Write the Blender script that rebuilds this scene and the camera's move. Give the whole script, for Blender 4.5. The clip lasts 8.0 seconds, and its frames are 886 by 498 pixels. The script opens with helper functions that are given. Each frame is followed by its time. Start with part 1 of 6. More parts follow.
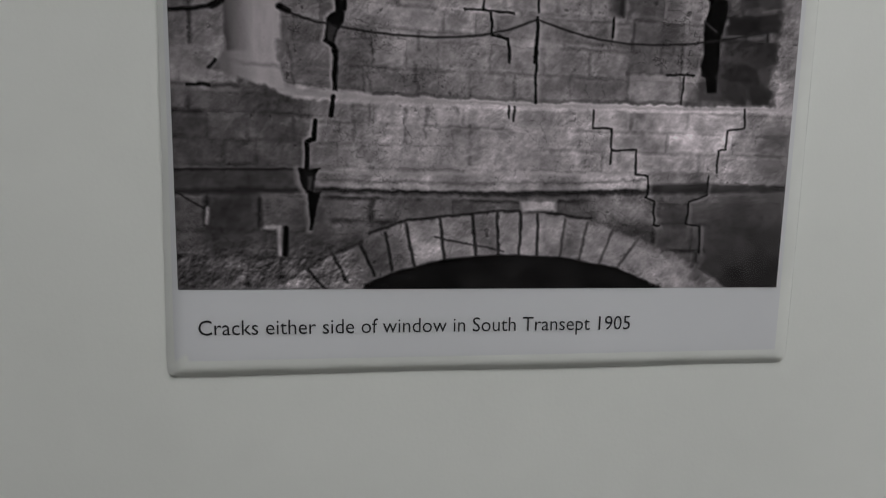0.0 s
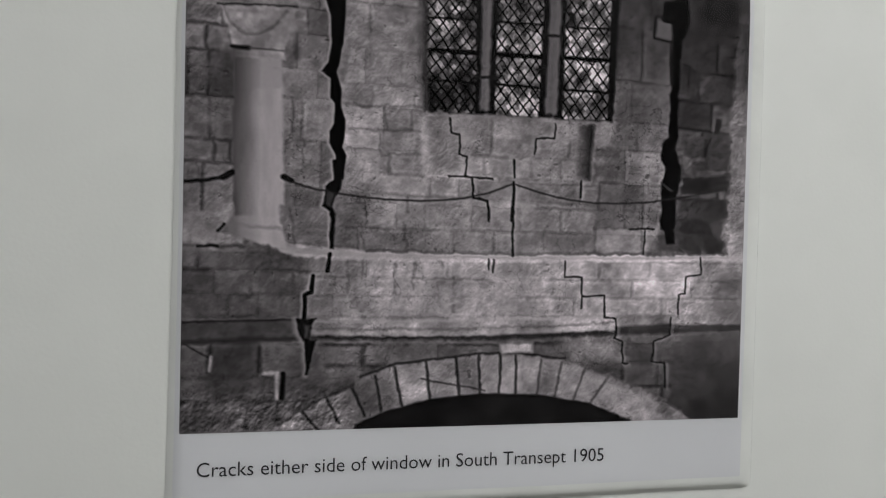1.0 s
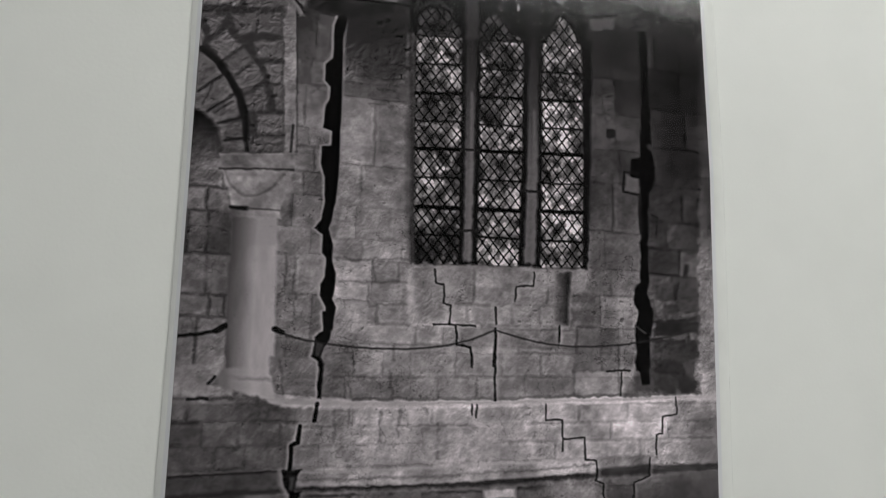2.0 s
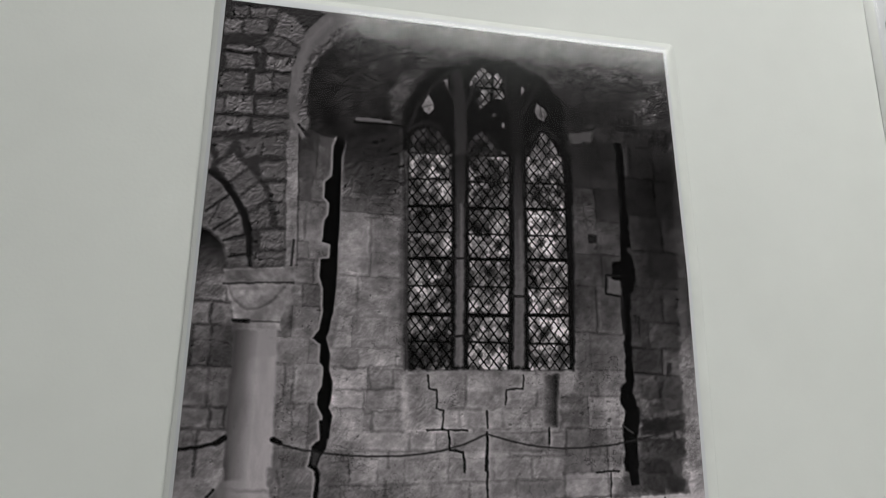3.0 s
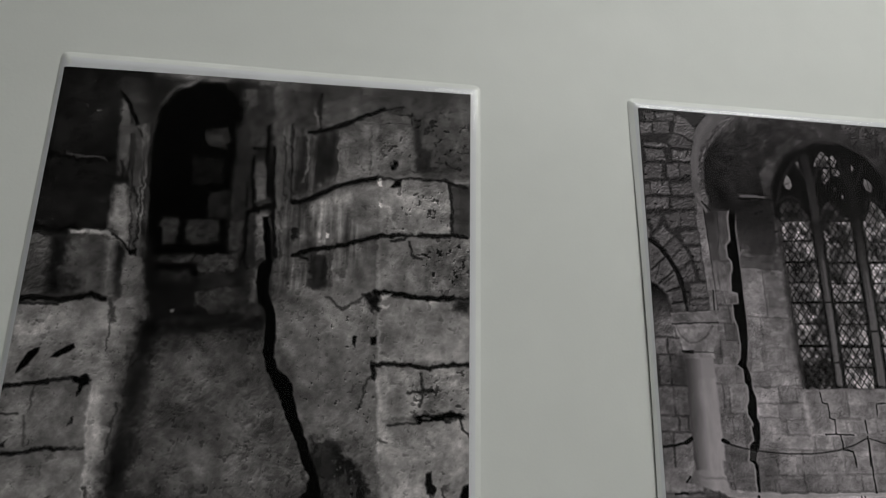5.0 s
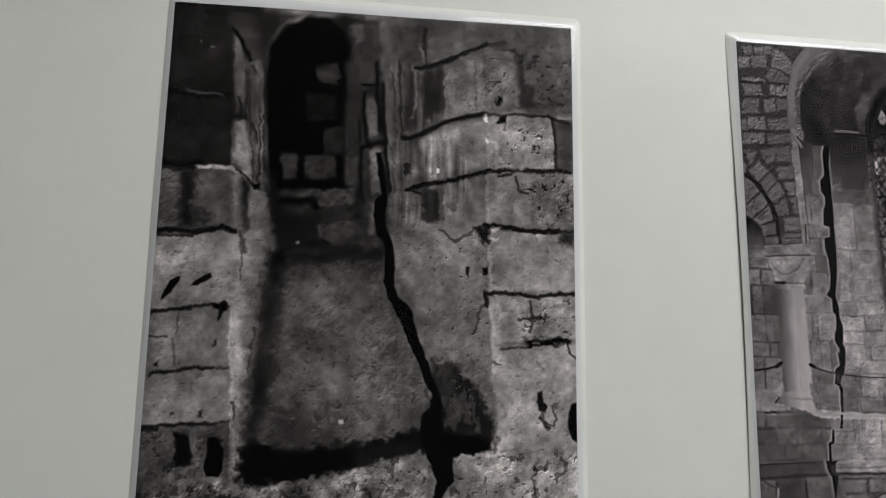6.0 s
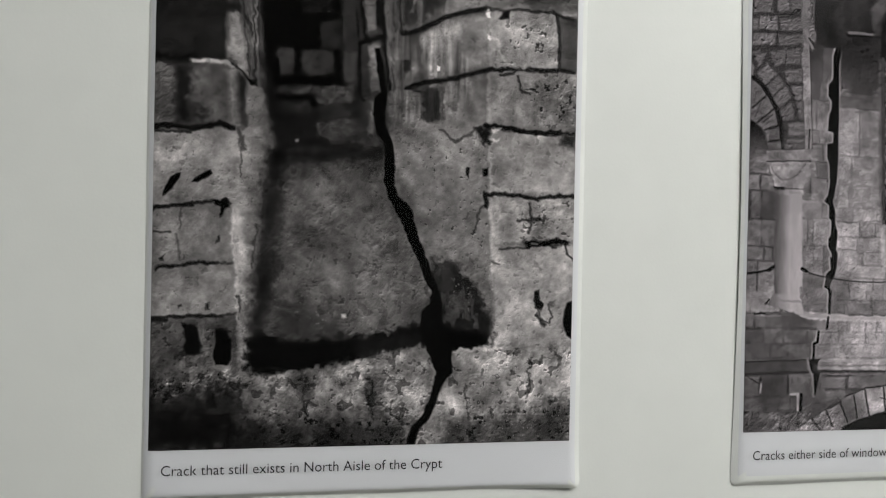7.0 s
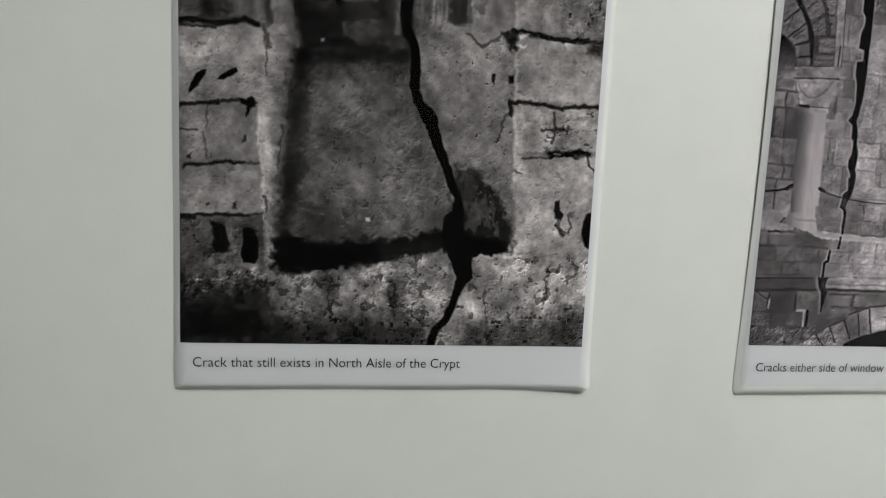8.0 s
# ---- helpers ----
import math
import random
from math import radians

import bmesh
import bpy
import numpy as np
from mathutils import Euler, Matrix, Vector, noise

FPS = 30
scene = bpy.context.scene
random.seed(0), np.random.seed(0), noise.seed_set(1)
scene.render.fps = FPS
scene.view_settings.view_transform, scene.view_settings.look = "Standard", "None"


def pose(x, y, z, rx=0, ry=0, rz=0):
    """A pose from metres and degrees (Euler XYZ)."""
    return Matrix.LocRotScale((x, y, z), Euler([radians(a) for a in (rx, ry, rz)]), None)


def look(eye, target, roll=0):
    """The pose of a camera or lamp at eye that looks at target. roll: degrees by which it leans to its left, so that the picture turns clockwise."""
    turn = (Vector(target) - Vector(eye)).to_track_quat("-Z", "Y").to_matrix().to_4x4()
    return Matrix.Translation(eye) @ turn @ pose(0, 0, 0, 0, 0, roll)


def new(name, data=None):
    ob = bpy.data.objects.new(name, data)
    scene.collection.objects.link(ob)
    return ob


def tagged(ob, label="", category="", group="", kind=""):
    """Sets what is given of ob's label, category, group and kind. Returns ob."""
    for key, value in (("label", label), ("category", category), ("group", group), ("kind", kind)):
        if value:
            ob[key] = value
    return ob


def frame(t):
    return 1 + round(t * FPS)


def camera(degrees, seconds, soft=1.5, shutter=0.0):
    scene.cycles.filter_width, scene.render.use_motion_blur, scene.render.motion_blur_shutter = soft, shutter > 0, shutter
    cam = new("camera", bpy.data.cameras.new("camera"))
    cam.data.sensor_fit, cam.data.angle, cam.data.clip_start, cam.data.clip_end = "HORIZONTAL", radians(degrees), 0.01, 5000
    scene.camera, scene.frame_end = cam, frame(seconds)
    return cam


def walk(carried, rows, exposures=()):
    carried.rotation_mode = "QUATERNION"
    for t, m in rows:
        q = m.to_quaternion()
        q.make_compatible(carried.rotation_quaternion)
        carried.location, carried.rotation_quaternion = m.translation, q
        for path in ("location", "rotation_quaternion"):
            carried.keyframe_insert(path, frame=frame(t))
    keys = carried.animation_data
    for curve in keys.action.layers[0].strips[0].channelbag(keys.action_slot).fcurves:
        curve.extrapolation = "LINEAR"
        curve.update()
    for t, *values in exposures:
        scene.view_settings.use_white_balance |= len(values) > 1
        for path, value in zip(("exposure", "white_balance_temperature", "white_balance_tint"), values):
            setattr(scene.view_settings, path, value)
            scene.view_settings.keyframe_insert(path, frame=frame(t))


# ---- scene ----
cam = camera(82.90, 8.0, soft=1.1)
PATH = [
    (0, (0.00255, 0.00132, 1.50534), (0.03881, 0.29742, 1.47353), 1.05),
    (0.5, (0.00467, -0.00372, 1.52318), (0.04339, 0.29296, 1.50120), 1.45),
    (1, (0.00129, -0.01217, 1.54110), (0.04372, 0.28479, 1.53696), 1.33),
    (1.5, (0.00135, -0.01722, 1.55881), (0.04562, 0.27928, 1.57017), 1.31),
    (2, (0.00005, -0.02238, 1.57492), (0.04865, 0.27219, 1.60431), 1.46),
    (2.2, (-0.00147, -0.02458, 1.58032), (0.05029, 0.26864, 1.61700), 1.35),
    (3.3, (-0.00144, -0.04197, 1.59942), (0.04790, 0.24612, 1.66701), 0.55),
    (3.5, (-0.00719, -0.04587, 1.59623), (0.04337, 0.24012, 1.67142), 0.05),
    (3.7, (-0.01724, -0.04987, 1.59849), (0.03282, 0.23580, 1.67523), 0.21),
    (4, (-0.04943, -0.05988, 1.59967), (0.00183, 0.22449, 1.68033), -0.23),
    (4.3, (-0.10696, -0.07409, 1.60266), (-0.05963, 0.21167, 1.68079), -0.05),
    (4.5, (-0.13899, -0.07674, 1.60099), (-0.09391, 0.20967, 1.67802), 0.11),
    (4.8, (-0.18178, -0.07776, 1.60039), (-0.14113, 0.21109, 1.67051), 0.81),
    (5, (-0.20413, -0.07839, 1.60108), (-0.16715, 0.21252, 1.66438), 0.90),
    (5.2, (-0.22362, -0.07894, 1.60038), (-0.19023, 0.21343, 1.65873), 0.98),
    (6.3, (-0.25641, -0.08024, 1.58567), (-0.22310, 0.21718, 1.60645), 0.80),
    (6.5, (-0.25412, -0.07954, 1.58217), (-0.22429, 0.21875, 1.59375), 0.92),
    (7, (-0.25540, -0.08059, 1.56999), (-0.22061, 0.21738, 1.56913), 1.18),
    (7.5, (-0.26235, -0.08373, 1.55747), (-0.22717, 0.21382, 1.54243), 2.59),
    (8, (-0.26622, -0.08438, 1.54649), (-0.23093, 0.21216, 1.51789), 2.56),
]
EXPOSURES = [
    (0, -0.94, 6350, 10), (0.5, -0.82, 6350, 10), (1, -0.53, 6370, 9.5), (1.5, -0.5, 6400, 9), (2.2, -0.46, 6430, 8), (3.5, -0.72, 6400, 7),
    (4, -0.92, 6400, 7), (4.5, -1.08, 6400, 6), (5, -0.84, 6430, 7), (5.2, -0.74, 6450, 7), (6.3, -0.17, 6470, 8), (7, 0.0, 6450, 8), (8, -0.12, 6430, 8),
]
walk(cam, [(t, look(eye, target, roll)) for t, eye, target, roll in PATH], EXPOSURES)

# ---- light ----
world = bpy.data.worlds.new("world")
scene.world = world
world.use_nodes = True
world.node_tree.nodes["Background"].inputs[0].default_value = (0.9, 0.95, 1.0, 1)
world.node_tree.nodes["Background"].inputs[1].default_value = 0.05

lamp_data = bpy.data.lights.new("ceiling_lamp", "AREA")
lamp_data.shape, lamp_data.size, lamp_data.size_y = "RECTANGLE", 1.16, 0.56
lamp_data.energy, lamp_data.color = 24.0, (1.0, 0.985, 0.955)
lamp = new("ceiling_lamp", lamp_data)
lamp.matrix_world = pose(0.52, -0.75, 2.535)


# ---- materials ----
def material(name, base, rough=0.5, spec=0.5):
    m = bpy.data.materials.new(name)
    m.use_nodes = True
    b = m.node_tree.nodes["Principled BSDF"]
    b.inputs["Base Color"].default_value = (*base, 1)
    b.inputs["Roughness"].default_value = rough
    b.inputs["Specular IOR Level"].default_value = spec
    return m


def node(m, kind, **values):
    n = m.node_tree.nodes.new(kind)
    for key, value in values.items():
        n.inputs[key.replace("_", " ")].default_value = value
    return n


def join(m, a, a_out, b, b_in):
    m.node_tree.links.new(a.outputs[a_out], b.inputs[b_in])


def mottled(m, low, high, scale, fine, bump, bump_scale):
    """Two scales of colour variation and a fine relief."""
    b = m.node_tree.nodes["Principled BSDF"]
    co = node(m, "ShaderNodeTexCoord")
    big, small, rel = (node(m, "ShaderNodeTexNoise", Scale=s, Detail=d) for s, d in ((scale, 3.0), (fine, 4.0), (bump_scale, 3.0)))
    both = node(m, "ShaderNodeMath")
    both.operation = "MULTIPLY_ADD"
    both.inputs[1].default_value = 0.35
    ramp = node(m, "ShaderNodeValToRGB")
    ramp.color_ramp.elements[0].position, ramp.color_ramp.elements[0].color = 0.45, (*low, 1)
    ramp.color_ramp.elements[1].position, ramp.color_ramp.elements[1].color = 0.9, (*high, 1)
    relief = node(m, "ShaderNodeBump", Strength=bump, Distance=0.001)
    for n in (big, small, rel):
        join(m, co, "Object", n, "Vector")
    join(m, small, "Fac", both, 0)
    join(m, big, "Fac", both, 2)
    join(m, both, 0, ramp, "Fac")
    join(m, ramp, "Color", b, "Base Color")
    join(m, rel, "Fac", relief, "Height")
    join(m, relief, "Normal", b, "Normal")
    return m


WALL_PAINT = mottled(material("wall_paint", (0.75, 0.76, 0.70), 0.55, 0.3), (0.72, 0.732, 0.707), (0.77, 0.782, 0.756), 9.0, 60.0, 0.05, 650.0)
# dark tone for unseen walls, chosen so the film mirrors less light
UNSEEN_WALL_DARK = mottled(material("unseen_wall_dark", (0.2, 0.21, 0.2), 0.6, 0.3), (0.17, 0.18, 0.17), (0.22, 0.23, 0.22), 3.0, 40.0, 0.1, 500.0)
# ceiling colour lowered to mid grey to cut bounce and film reflections
CEILING_PAINT = mottled(material("ceiling_paint", (0.8, 0.8, 0.78), 0.7, 0.3), (0.50, 0.50, 0.49), (0.55, 0.55, 0.54), 2.0, 30.0, 0.1, 300.0)
FLOOR_VINYL = mottled(material("floor_vinyl", (0.25, 0.24, 0.22), 0.4, 0.4), (0.2, 0.19, 0.17), (0.3, 0.29, 0.27), 3.0, 80.0, 0.1, 200.0)
PAPER = mottled(material("paper", (0.66, 0.66, 0.70), 0.6, 0.2), (0.675, 0.68, 0.705), (0.715, 0.72, 0.745), 9.0, 80.0, 0.03, 2000.0)
POUCH = mottled(material("pouch_plastic", (0.78, 0.79, 0.76), 0.28, 0.5), (0.70, 0.71, 0.69), (0.77, 0.78, 0.76), 40.0, 200.0, 0.25, 150.0)
BLACK_INK = material("black_ink", (0.022, 0.022, 0.026), 0.55, 0.3)
PENCIL = material("grey_pen_ink", (0.10, 0.10, 0.11), 0.6, 0.3)
BLUE_INK = material("blue_ink", (0.06, 0.14, 0.42), 0.6, 0.3)
WHITE_METAL = material("white_metal", (0.8, 0.8, 0.8), 0.4, 0.5)

# printed photograph: ink tones held by the sheet's own points, with a little paper grain
PHOTO_INK = material("photo_ink", (0.2, 0.2, 0.2), 0.6, 0.0)
ink = node(PHOTO_INK, "ShaderNodeVertexColor")
ink.layer_name = "ink"
grain = node(PHOTO_INK, "ShaderNodeTexNoise", Scale=1400.0, Detail=2.0)
grain_amount = node(PHOTO_INK, "ShaderNodeMapRange")
for slot, value in ((1, 0.3), (2, 0.7), (3, 0.95), (4, 1.05)):
    grain_amount.inputs[slot].default_value = value
grained = node(PHOTO_INK, "ShaderNodeVectorMath")
grained.operation = "SCALE"
join(PHOTO_INK, node(PHOTO_INK, "ShaderNodeTexCoord"), "Object", grain, "Vector")
join(PHOTO_INK, grain, "Fac", grain_amount, 0)
join(PHOTO_INK, ink, "Color", grained, 0)
join(PHOTO_INK, grain_amount, 0, grained, "Scale")
join(PHOTO_INK, grained, 0, PHOTO_INK.node_tree.nodes["Principled BSDF"], "Base Color")

# clear film over a sheet: see-through, with a gloss by Fresnel
FILM = bpy.data.materials.new("clear_film")
FILM.use_nodes = True
FILM.node_tree.nodes.remove(FILM.node_tree.nodes["Principled BSDF"])
clear = node(FILM, "ShaderNodeBsdfTransparent")
clear.inputs[0].default_value = (0.985, 0.985, 0.98, 1)
shine = node(FILM, "ShaderNodeBsdfGlossy", Roughness=0.12)
mixed, edge = node(FILM, "ShaderNodeMixShader"), node(FILM, "ShaderNodeFresnel", IOR=1.41)
ripple, ripple_bump = node(FILM, "ShaderNodeTexNoise", Scale=70.0, Detail=2.0), node(FILM, "ShaderNodeBump", Strength=0.03, Distance=0.002)
join(FILM, node(FILM, "ShaderNodeTexCoord"), "Object", ripple, "Vector")
join(FILM, ripple, "Fac", ripple_bump, "Height")
join(FILM, ripple_bump, "Normal", shine, "Normal")
join(FILM, edge, 0, mixed, 0)
join(FILM, clear, 0, mixed, 1)
join(FILM, shine, 0, mixed, 2)
join(FILM, mixed, 0, FILM.node_tree.nodes["Material Output"], "Surface")


# ---- building helpers ----
def mesh_object(name, bm, mat, parent=None, label=""):
    data = bpy.data.meshes.new(name)
    bm.to_mesh(data)
    bm.free()
    data.materials.append(mat)
    ob = new(name, data)
    ob.parent = parent
    return tagged(ob, label)


def part(name, bm, mat, parent, label=""):
    return mesh_object(name, bm, mat, parent, label)


def box(bm, x0, y0, z0, x1, y1, z1, bevel=0.0):
    made = bmesh.ops.create_cube(bm, size=1, matrix=Matrix.LocRotScale(((x0 + x1) / 2, (y0 + y1) / 2, (z0 + z1) / 2), None, (x1 - x0, y1 - y0, z1 - z0)))
    if bevel:
        edges = {e for v in made["verts"] for e in v.link_edges}
        bmesh.ops.bevel(bm, geom=list(edges), offset=bevel, segments=2, affect="EDGES")
    return bm


# ---- the room ----
WALL_Y = 0.1704
for name, dims, mat, label in (
    ("wall_north", (-2.1, WALL_Y, 0, 2.1, WALL_Y + 0.12, 2.6), WALL_PAINT, "unseen closing wall, kept pale to give the film a side sheen with laminated prints"),
    # south and west: unseen, added to close the room, dark to weaken film reflections
    ("wall_south", (-2.1, -2.92, 0, 2.1, -2.8, 2.6), UNSEEN_WALL_DARK, "unseen closing wall, darkened to dim reflections in the film"),
    ("wall_west", (-2.22, -2.92, 0, -2.1, WALL_Y + 0.12, 2.6), UNSEEN_WALL_DARK, "unseen closing wall, darkened to dim reflections in the film"),
    # east: unseen, added pale as a reflector for the film at slanting views
    ("wall_east", (2.1, -2.92, 0, 2.22, WALL_Y + 0.12, 2.6), WALL_PAINT, "unseen closing wall, kept pale to give the film a side sheen"),
    ("floor", (-2.22, -2.92, -0.1, 2.22, WALL_Y + 0.12, 0), FLOOR_VINYL, "grey-brown vinyl floor"),
    # ceiling: unseen, its tone lowered so less of it mirrors in the film
    ("ceiling", (-2.22, -2.92, 2.6, 2.22, WALL_Y + 0.12, 2.7), CEILING_PAINT, "unseen ceiling, toned down to dim reflections in the film"),
):
    tagged(mesh_object(name, box(bmesh.new(), *dims), mat), label, name.split("_")[0], kind="structure")

fitting = tagged(new("ceiling_light"), "white metal ceiling light panel with opal diffuser", "ceiling light")
fitting.location = (0.52, -0.75, 2.6)
rim = bmesh.new()
for dims in ((-0.62, -0.32, -0.05, 0.62, -0.29, 0), (-0.62, 0.29, -0.05, 0.62, 0.32, 0), (-0.62, -0.29, -0.05, -0.59, 0.29, 0), (0.59, -0.29, -0.05, 0.62, 0.29, 0)):
    box(rim, *dims, 0.004)
part("frame", rim, WHITE_METAL, fitting)
OPAL = material("opal_diffuser", (0.9, 0.9, 0.88), 0.4)
OPAL.node_tree.nodes["Principled BSDF"].inputs["Emission Color"].default_value = (1.0, 0.985, 0.955, 1)
OPAL.node_tree.nodes["Principled BSDF"].inputs["Emission Strength"].default_value = 6.0
part("diffuser", box(bmesh.new(), -0.589, -0.289, -0.045, 0.589, 0.289, -0.035), OPAL, fitting)

# ---- the printed photographs, drawn as ink tones (0 black to 255 white) in millimetres on the print ----
class Plate:
    def __init__(self, width, height, base, seed, per_mm=3.2):
        self.u, self.v = np.meshgrid(np.linspace(0.5, width, int(width * per_mm)), np.linspace(0.5, height, int(height * per_mm)))
        self.seed = seed
        self.tone = np.full(self.u.shape, float(base))
        self.wobble_u, self.wobble_v = self.cloud(2.6, 1, octaves=4) - 0.5, self.cloud(2.6, 2, octaves=4) - 0.5

    def cloud(self, size, seed, stretch=(1.0, 1.0), octaves=3):
        """Smooth noise from 0 to 1 with features of that size in millimetres."""
        out, weight, total = np.zeros_like(self.u), 1.0, 0.0
        for k in range(octaves):
            rng = np.random.default_rng(self.seed * 1000 + seed * 10 + k)
            a, b = self.u / (size * stretch[0]) * 2**k + 7.3, self.v / (size * stretch[1]) * 2**k + 3.1
            grid = rng.random((int(b.max()) + 3, int(a.max()) + 3))
            i, j = b.astype(int), a.astype(int)
            fa, fb = a - j, b - i
            fa, fb = fa * fa * (3 - 2 * fa), fb * fb * (3 - 2 * fb)
            out += weight * ((grid[i, j] * (1 - fa) + grid[i, j + 1] * fa) * (1 - fb) + (grid[i + 1, j] * (1 - fa) + grid[i + 1, j + 1] * fa) * fb)
            total += weight
            weight *= 0.55
        return np.clip((out / total - 0.5) * 1.5 + 0.5, 0, 1)

    def away(self, points, closed, wobble):
        """Distance to a line through points; for a closed one, negative inside."""
        u, v = self.u + wobble * self.wobble_u * 2, self.v + wobble * self.wobble_v * 2
        best, inside = np.full(u.shape, 1e9), np.zeros(u.shape, bool)
        ends = list(zip(points, points[1:] + points[:1])) if closed else list(zip(points, points[1:]))
        for (a, b), (c, d) in ends:
            du, dv = c - a, d - b
            s = np.clip(((u - a) * du + (v - b) * dv) / (du * du + dv * dv + 1e-9), 0, 1)
            best = np.minimum(best, np.hypot(u - a - s * du, v - b - s * dv))
            if closed and d != b:
                inside ^= ((b > v) != (d > v)) & (u < a + (v - b) * du / dv)
        return np.where(inside, -best, best) if closed else best

    def area(self, points, soft=0.5, wobble=0.4):
        return np.clip(0.5 - self.away(points, True, wobble) / (2 * soft), 0, 1)

    def fill(self, points, tone, soft=0.5, wobble=0.4, strength=1.0):
        m = self.area(points, soft, wobble) * strength
        self.tone = self.tone * (1 - m) + m * tone

    def scale(self, points, factor, soft=3.0, wobble=1.0):
        self.tone *= 1 + (factor - 1) * self.area(points, soft, wobble)

    def line(self, points, width, tone, soft=0.35, wobble=0.25, strength=1.0):
        m = np.clip(0.5 + (width / 2 - self.away(points, False, wobble)) / (2 * soft), 0, 1) * strength
        self.tone = self.tone * (1 - m) + m * tone

    def fade(self, low, high, a, b):
        """A tone running from low at point a to high at point b."""
        du, dv = b[0] - a[0], b[1] - a[1]
        return low + (high - low) * np.clip(((self.u - a[0]) * du + (self.v - a[1]) * dv) / (du * du + dv * dv), 0, 1)

    def stones(self, points, beds, joints=(), depth=0.5, vary=0.12, width=0.8, slope=0.0, length=14.0, seed=0, soft=0.6, ragged=0.5):
        """Coursed masonry inside an outline: beds and joints are points that lie on them."""
        m = self.area(points, soft)
        u, v = self.u + ragged * self.wobble_u * 1.6, self.v + ragged * self.wobble_v * 1.6 - slope * self.u
        rows = sorted(p[1] - slope * p[0] for p in beds)
        rng = np.random.default_rng(self.seed * 77 + seed)
        lo, hi = min(p[0] for p in points), max(p[0] for p in points)
        row = np.searchsorted(np.array(rows), v.ravel()).reshape(v.shape)
        gap, gain = np.full(v.shape, 1e9), np.ones_like(v)
        for r in rows:
            gap = np.minimum(gap, np.abs(v - r))
        for k in range(len(rows) + 1):
            here = row == k
            cuts = sorted(p[0] for p in joints if np.searchsorted(np.array(rows), p[1] - slope * p[0]) == k)
            if not cuts:
                at = lo + rng.random() * length
                while at < hi:
                    cuts.append(at)
                    at += length * (0.6 + 0.8 * rng.random())
            col = np.searchsorted(np.array(cuts), u.ravel()).reshape(u.shape)
            gains = 1 + vary * (rng.random(len(cuts) + 1) * 2 - 1)
            gain = np.where(here, gains[col], gain)
            for c in cuts:
                gap = np.where(here, np.minimum(gap, np.abs(u - c)), gap)
        broken = 0.2 + 0.75 * np.clip(self.cloud(9.0, 50 + seed) * 2.8 - 0.8, 0, 1)
        dark = np.exp(-(gap / (width * 0.85)) ** 2) * depth * broken
        lip = np.clip(1 - np.abs(gap - width * 1.5) / width, 0, 1) * 0.05 * broken
        self.tone *= 1 + m * (gain * (1 - dark + lip) - 1)

    def relief(self, amount, size, seed, where=1.0, stretch=(1.0, 1.0)):
        """Rough stone lit from the upper left."""
        n = self.cloud(size, seed, stretch, 4)
        lit = np.roll(n, -1, 0) - np.roll(n, 1, 0) + 0.6 * (np.roll(n, -1, 1) - np.roll(n, 1, 1))
        lit = lit / (np.std(lit) + 1e-9)
        self.tone *= 1 + where * amount * np.clip(lit, -2.6, 2.6)

    def blotch(self, amount, size, seed, where=1.0, stretch=(1.0, 1.0)):
        self.tone *= 1 + where * amount * (self.cloud(size, seed, stretch, 4) * 2 - 1)

    def mottle(self, strength, seed, where=1.0, stretch=(1.0, 1.0)):
        """Weathered patches at four sizes."""
        total = sum(a * (self.cloud(s, seed + k, stretch, 2) - 0.5) for k, (s, a) in enumerate(((19.0, 0.6), (8.0, 0.6), (3.6, 0.45), (1.5, 0.2))))
        self.tone *= np.exp(strength * total * where)

    def crackle(self, size, seed, amount, gain, where=1.0, stretch=(1.0, 1.0), fineness=0.022):
        """Short hairlines where the stone is weathered."""
        n = self.cloud(size, seed, stretch, 4)
        rough = np.clip(self.cloud(size * 4, seed + 3) * 4 - 2.1, 0, 1)
        m = np.clip(1.2 - np.abs(n - 0.5) / fineness, 0, 1) * rough * amount * where
        self.tone *= 1 + m * (gain - 1)

    def curve(self, middle, power):
        self.tone = middle * np.power(np.clip(self.tone, 1, 250) / middle, power)

    def pits(self, points, size, seed, part_dark, tone, stretch=(1.0, 1.0), soft=2.0, strength=1.0):
        n = self.cloud(size, seed, stretch, 3)
        edge = np.quantile(n, 1 - part_dark)
        m = np.clip((n - edge) * 9, 0, 1) * self.area(points, soft) * strength
        self.tone = self.tone * (1 - m) + m * tone

    def chisel(self, amount, size, seed, where=1.0, stretch=(1.0, 1.0)):
        """Broken, tooled stone: a folded surface lit from above, sharp on its lit lips and dark beneath."""
        u, v = self.u, self.v
        self.u, self.v = u + size * 1.6 * (self.cloud(size * 2.2, seed + 400, octaves=2) - 0.5) + 8, v + size * 1.6 * (self.cloud(size * 2.2, seed + 500, octaves=2) - 0.5) + 8
        n = np.abs(self.cloud(size, seed, stretch, 3) - 0.5) + 0.5 * self.cloud(size * 1.7, seed + 600, stretch, 2)
        self.u, self.v = u, v
        lit = np.roll(n, -1, 0) - np.roll(n, 1, 0) + 0.5 * (np.roll(n, -1, 1) - np.roll(n, 1, 1))
        self.tone *= np.exp(where * amount * np.clip(lit / (np.std(lit) + 1e-9), -2.2, 2.2))

    def chips(self, size, seed, share, amount, where=1.0, stretch=(1.0, 1.0)):
        """Small dark hollows with a lit lower lip."""
        n = self.cloud(size, seed, stretch, 3)
        m = np.clip((n - np.quantile(n, 1 - share)) * 12, 0, 1)
        lip = np.clip(np.roll(np.roll(m, 2, 0), 1, 1) - m, 0, 1)
        where = np.clip(where, 0, 1.2)
        self.tone *= (1 - amount * m * where) * (1 + 0.45 * amount * lip * where)

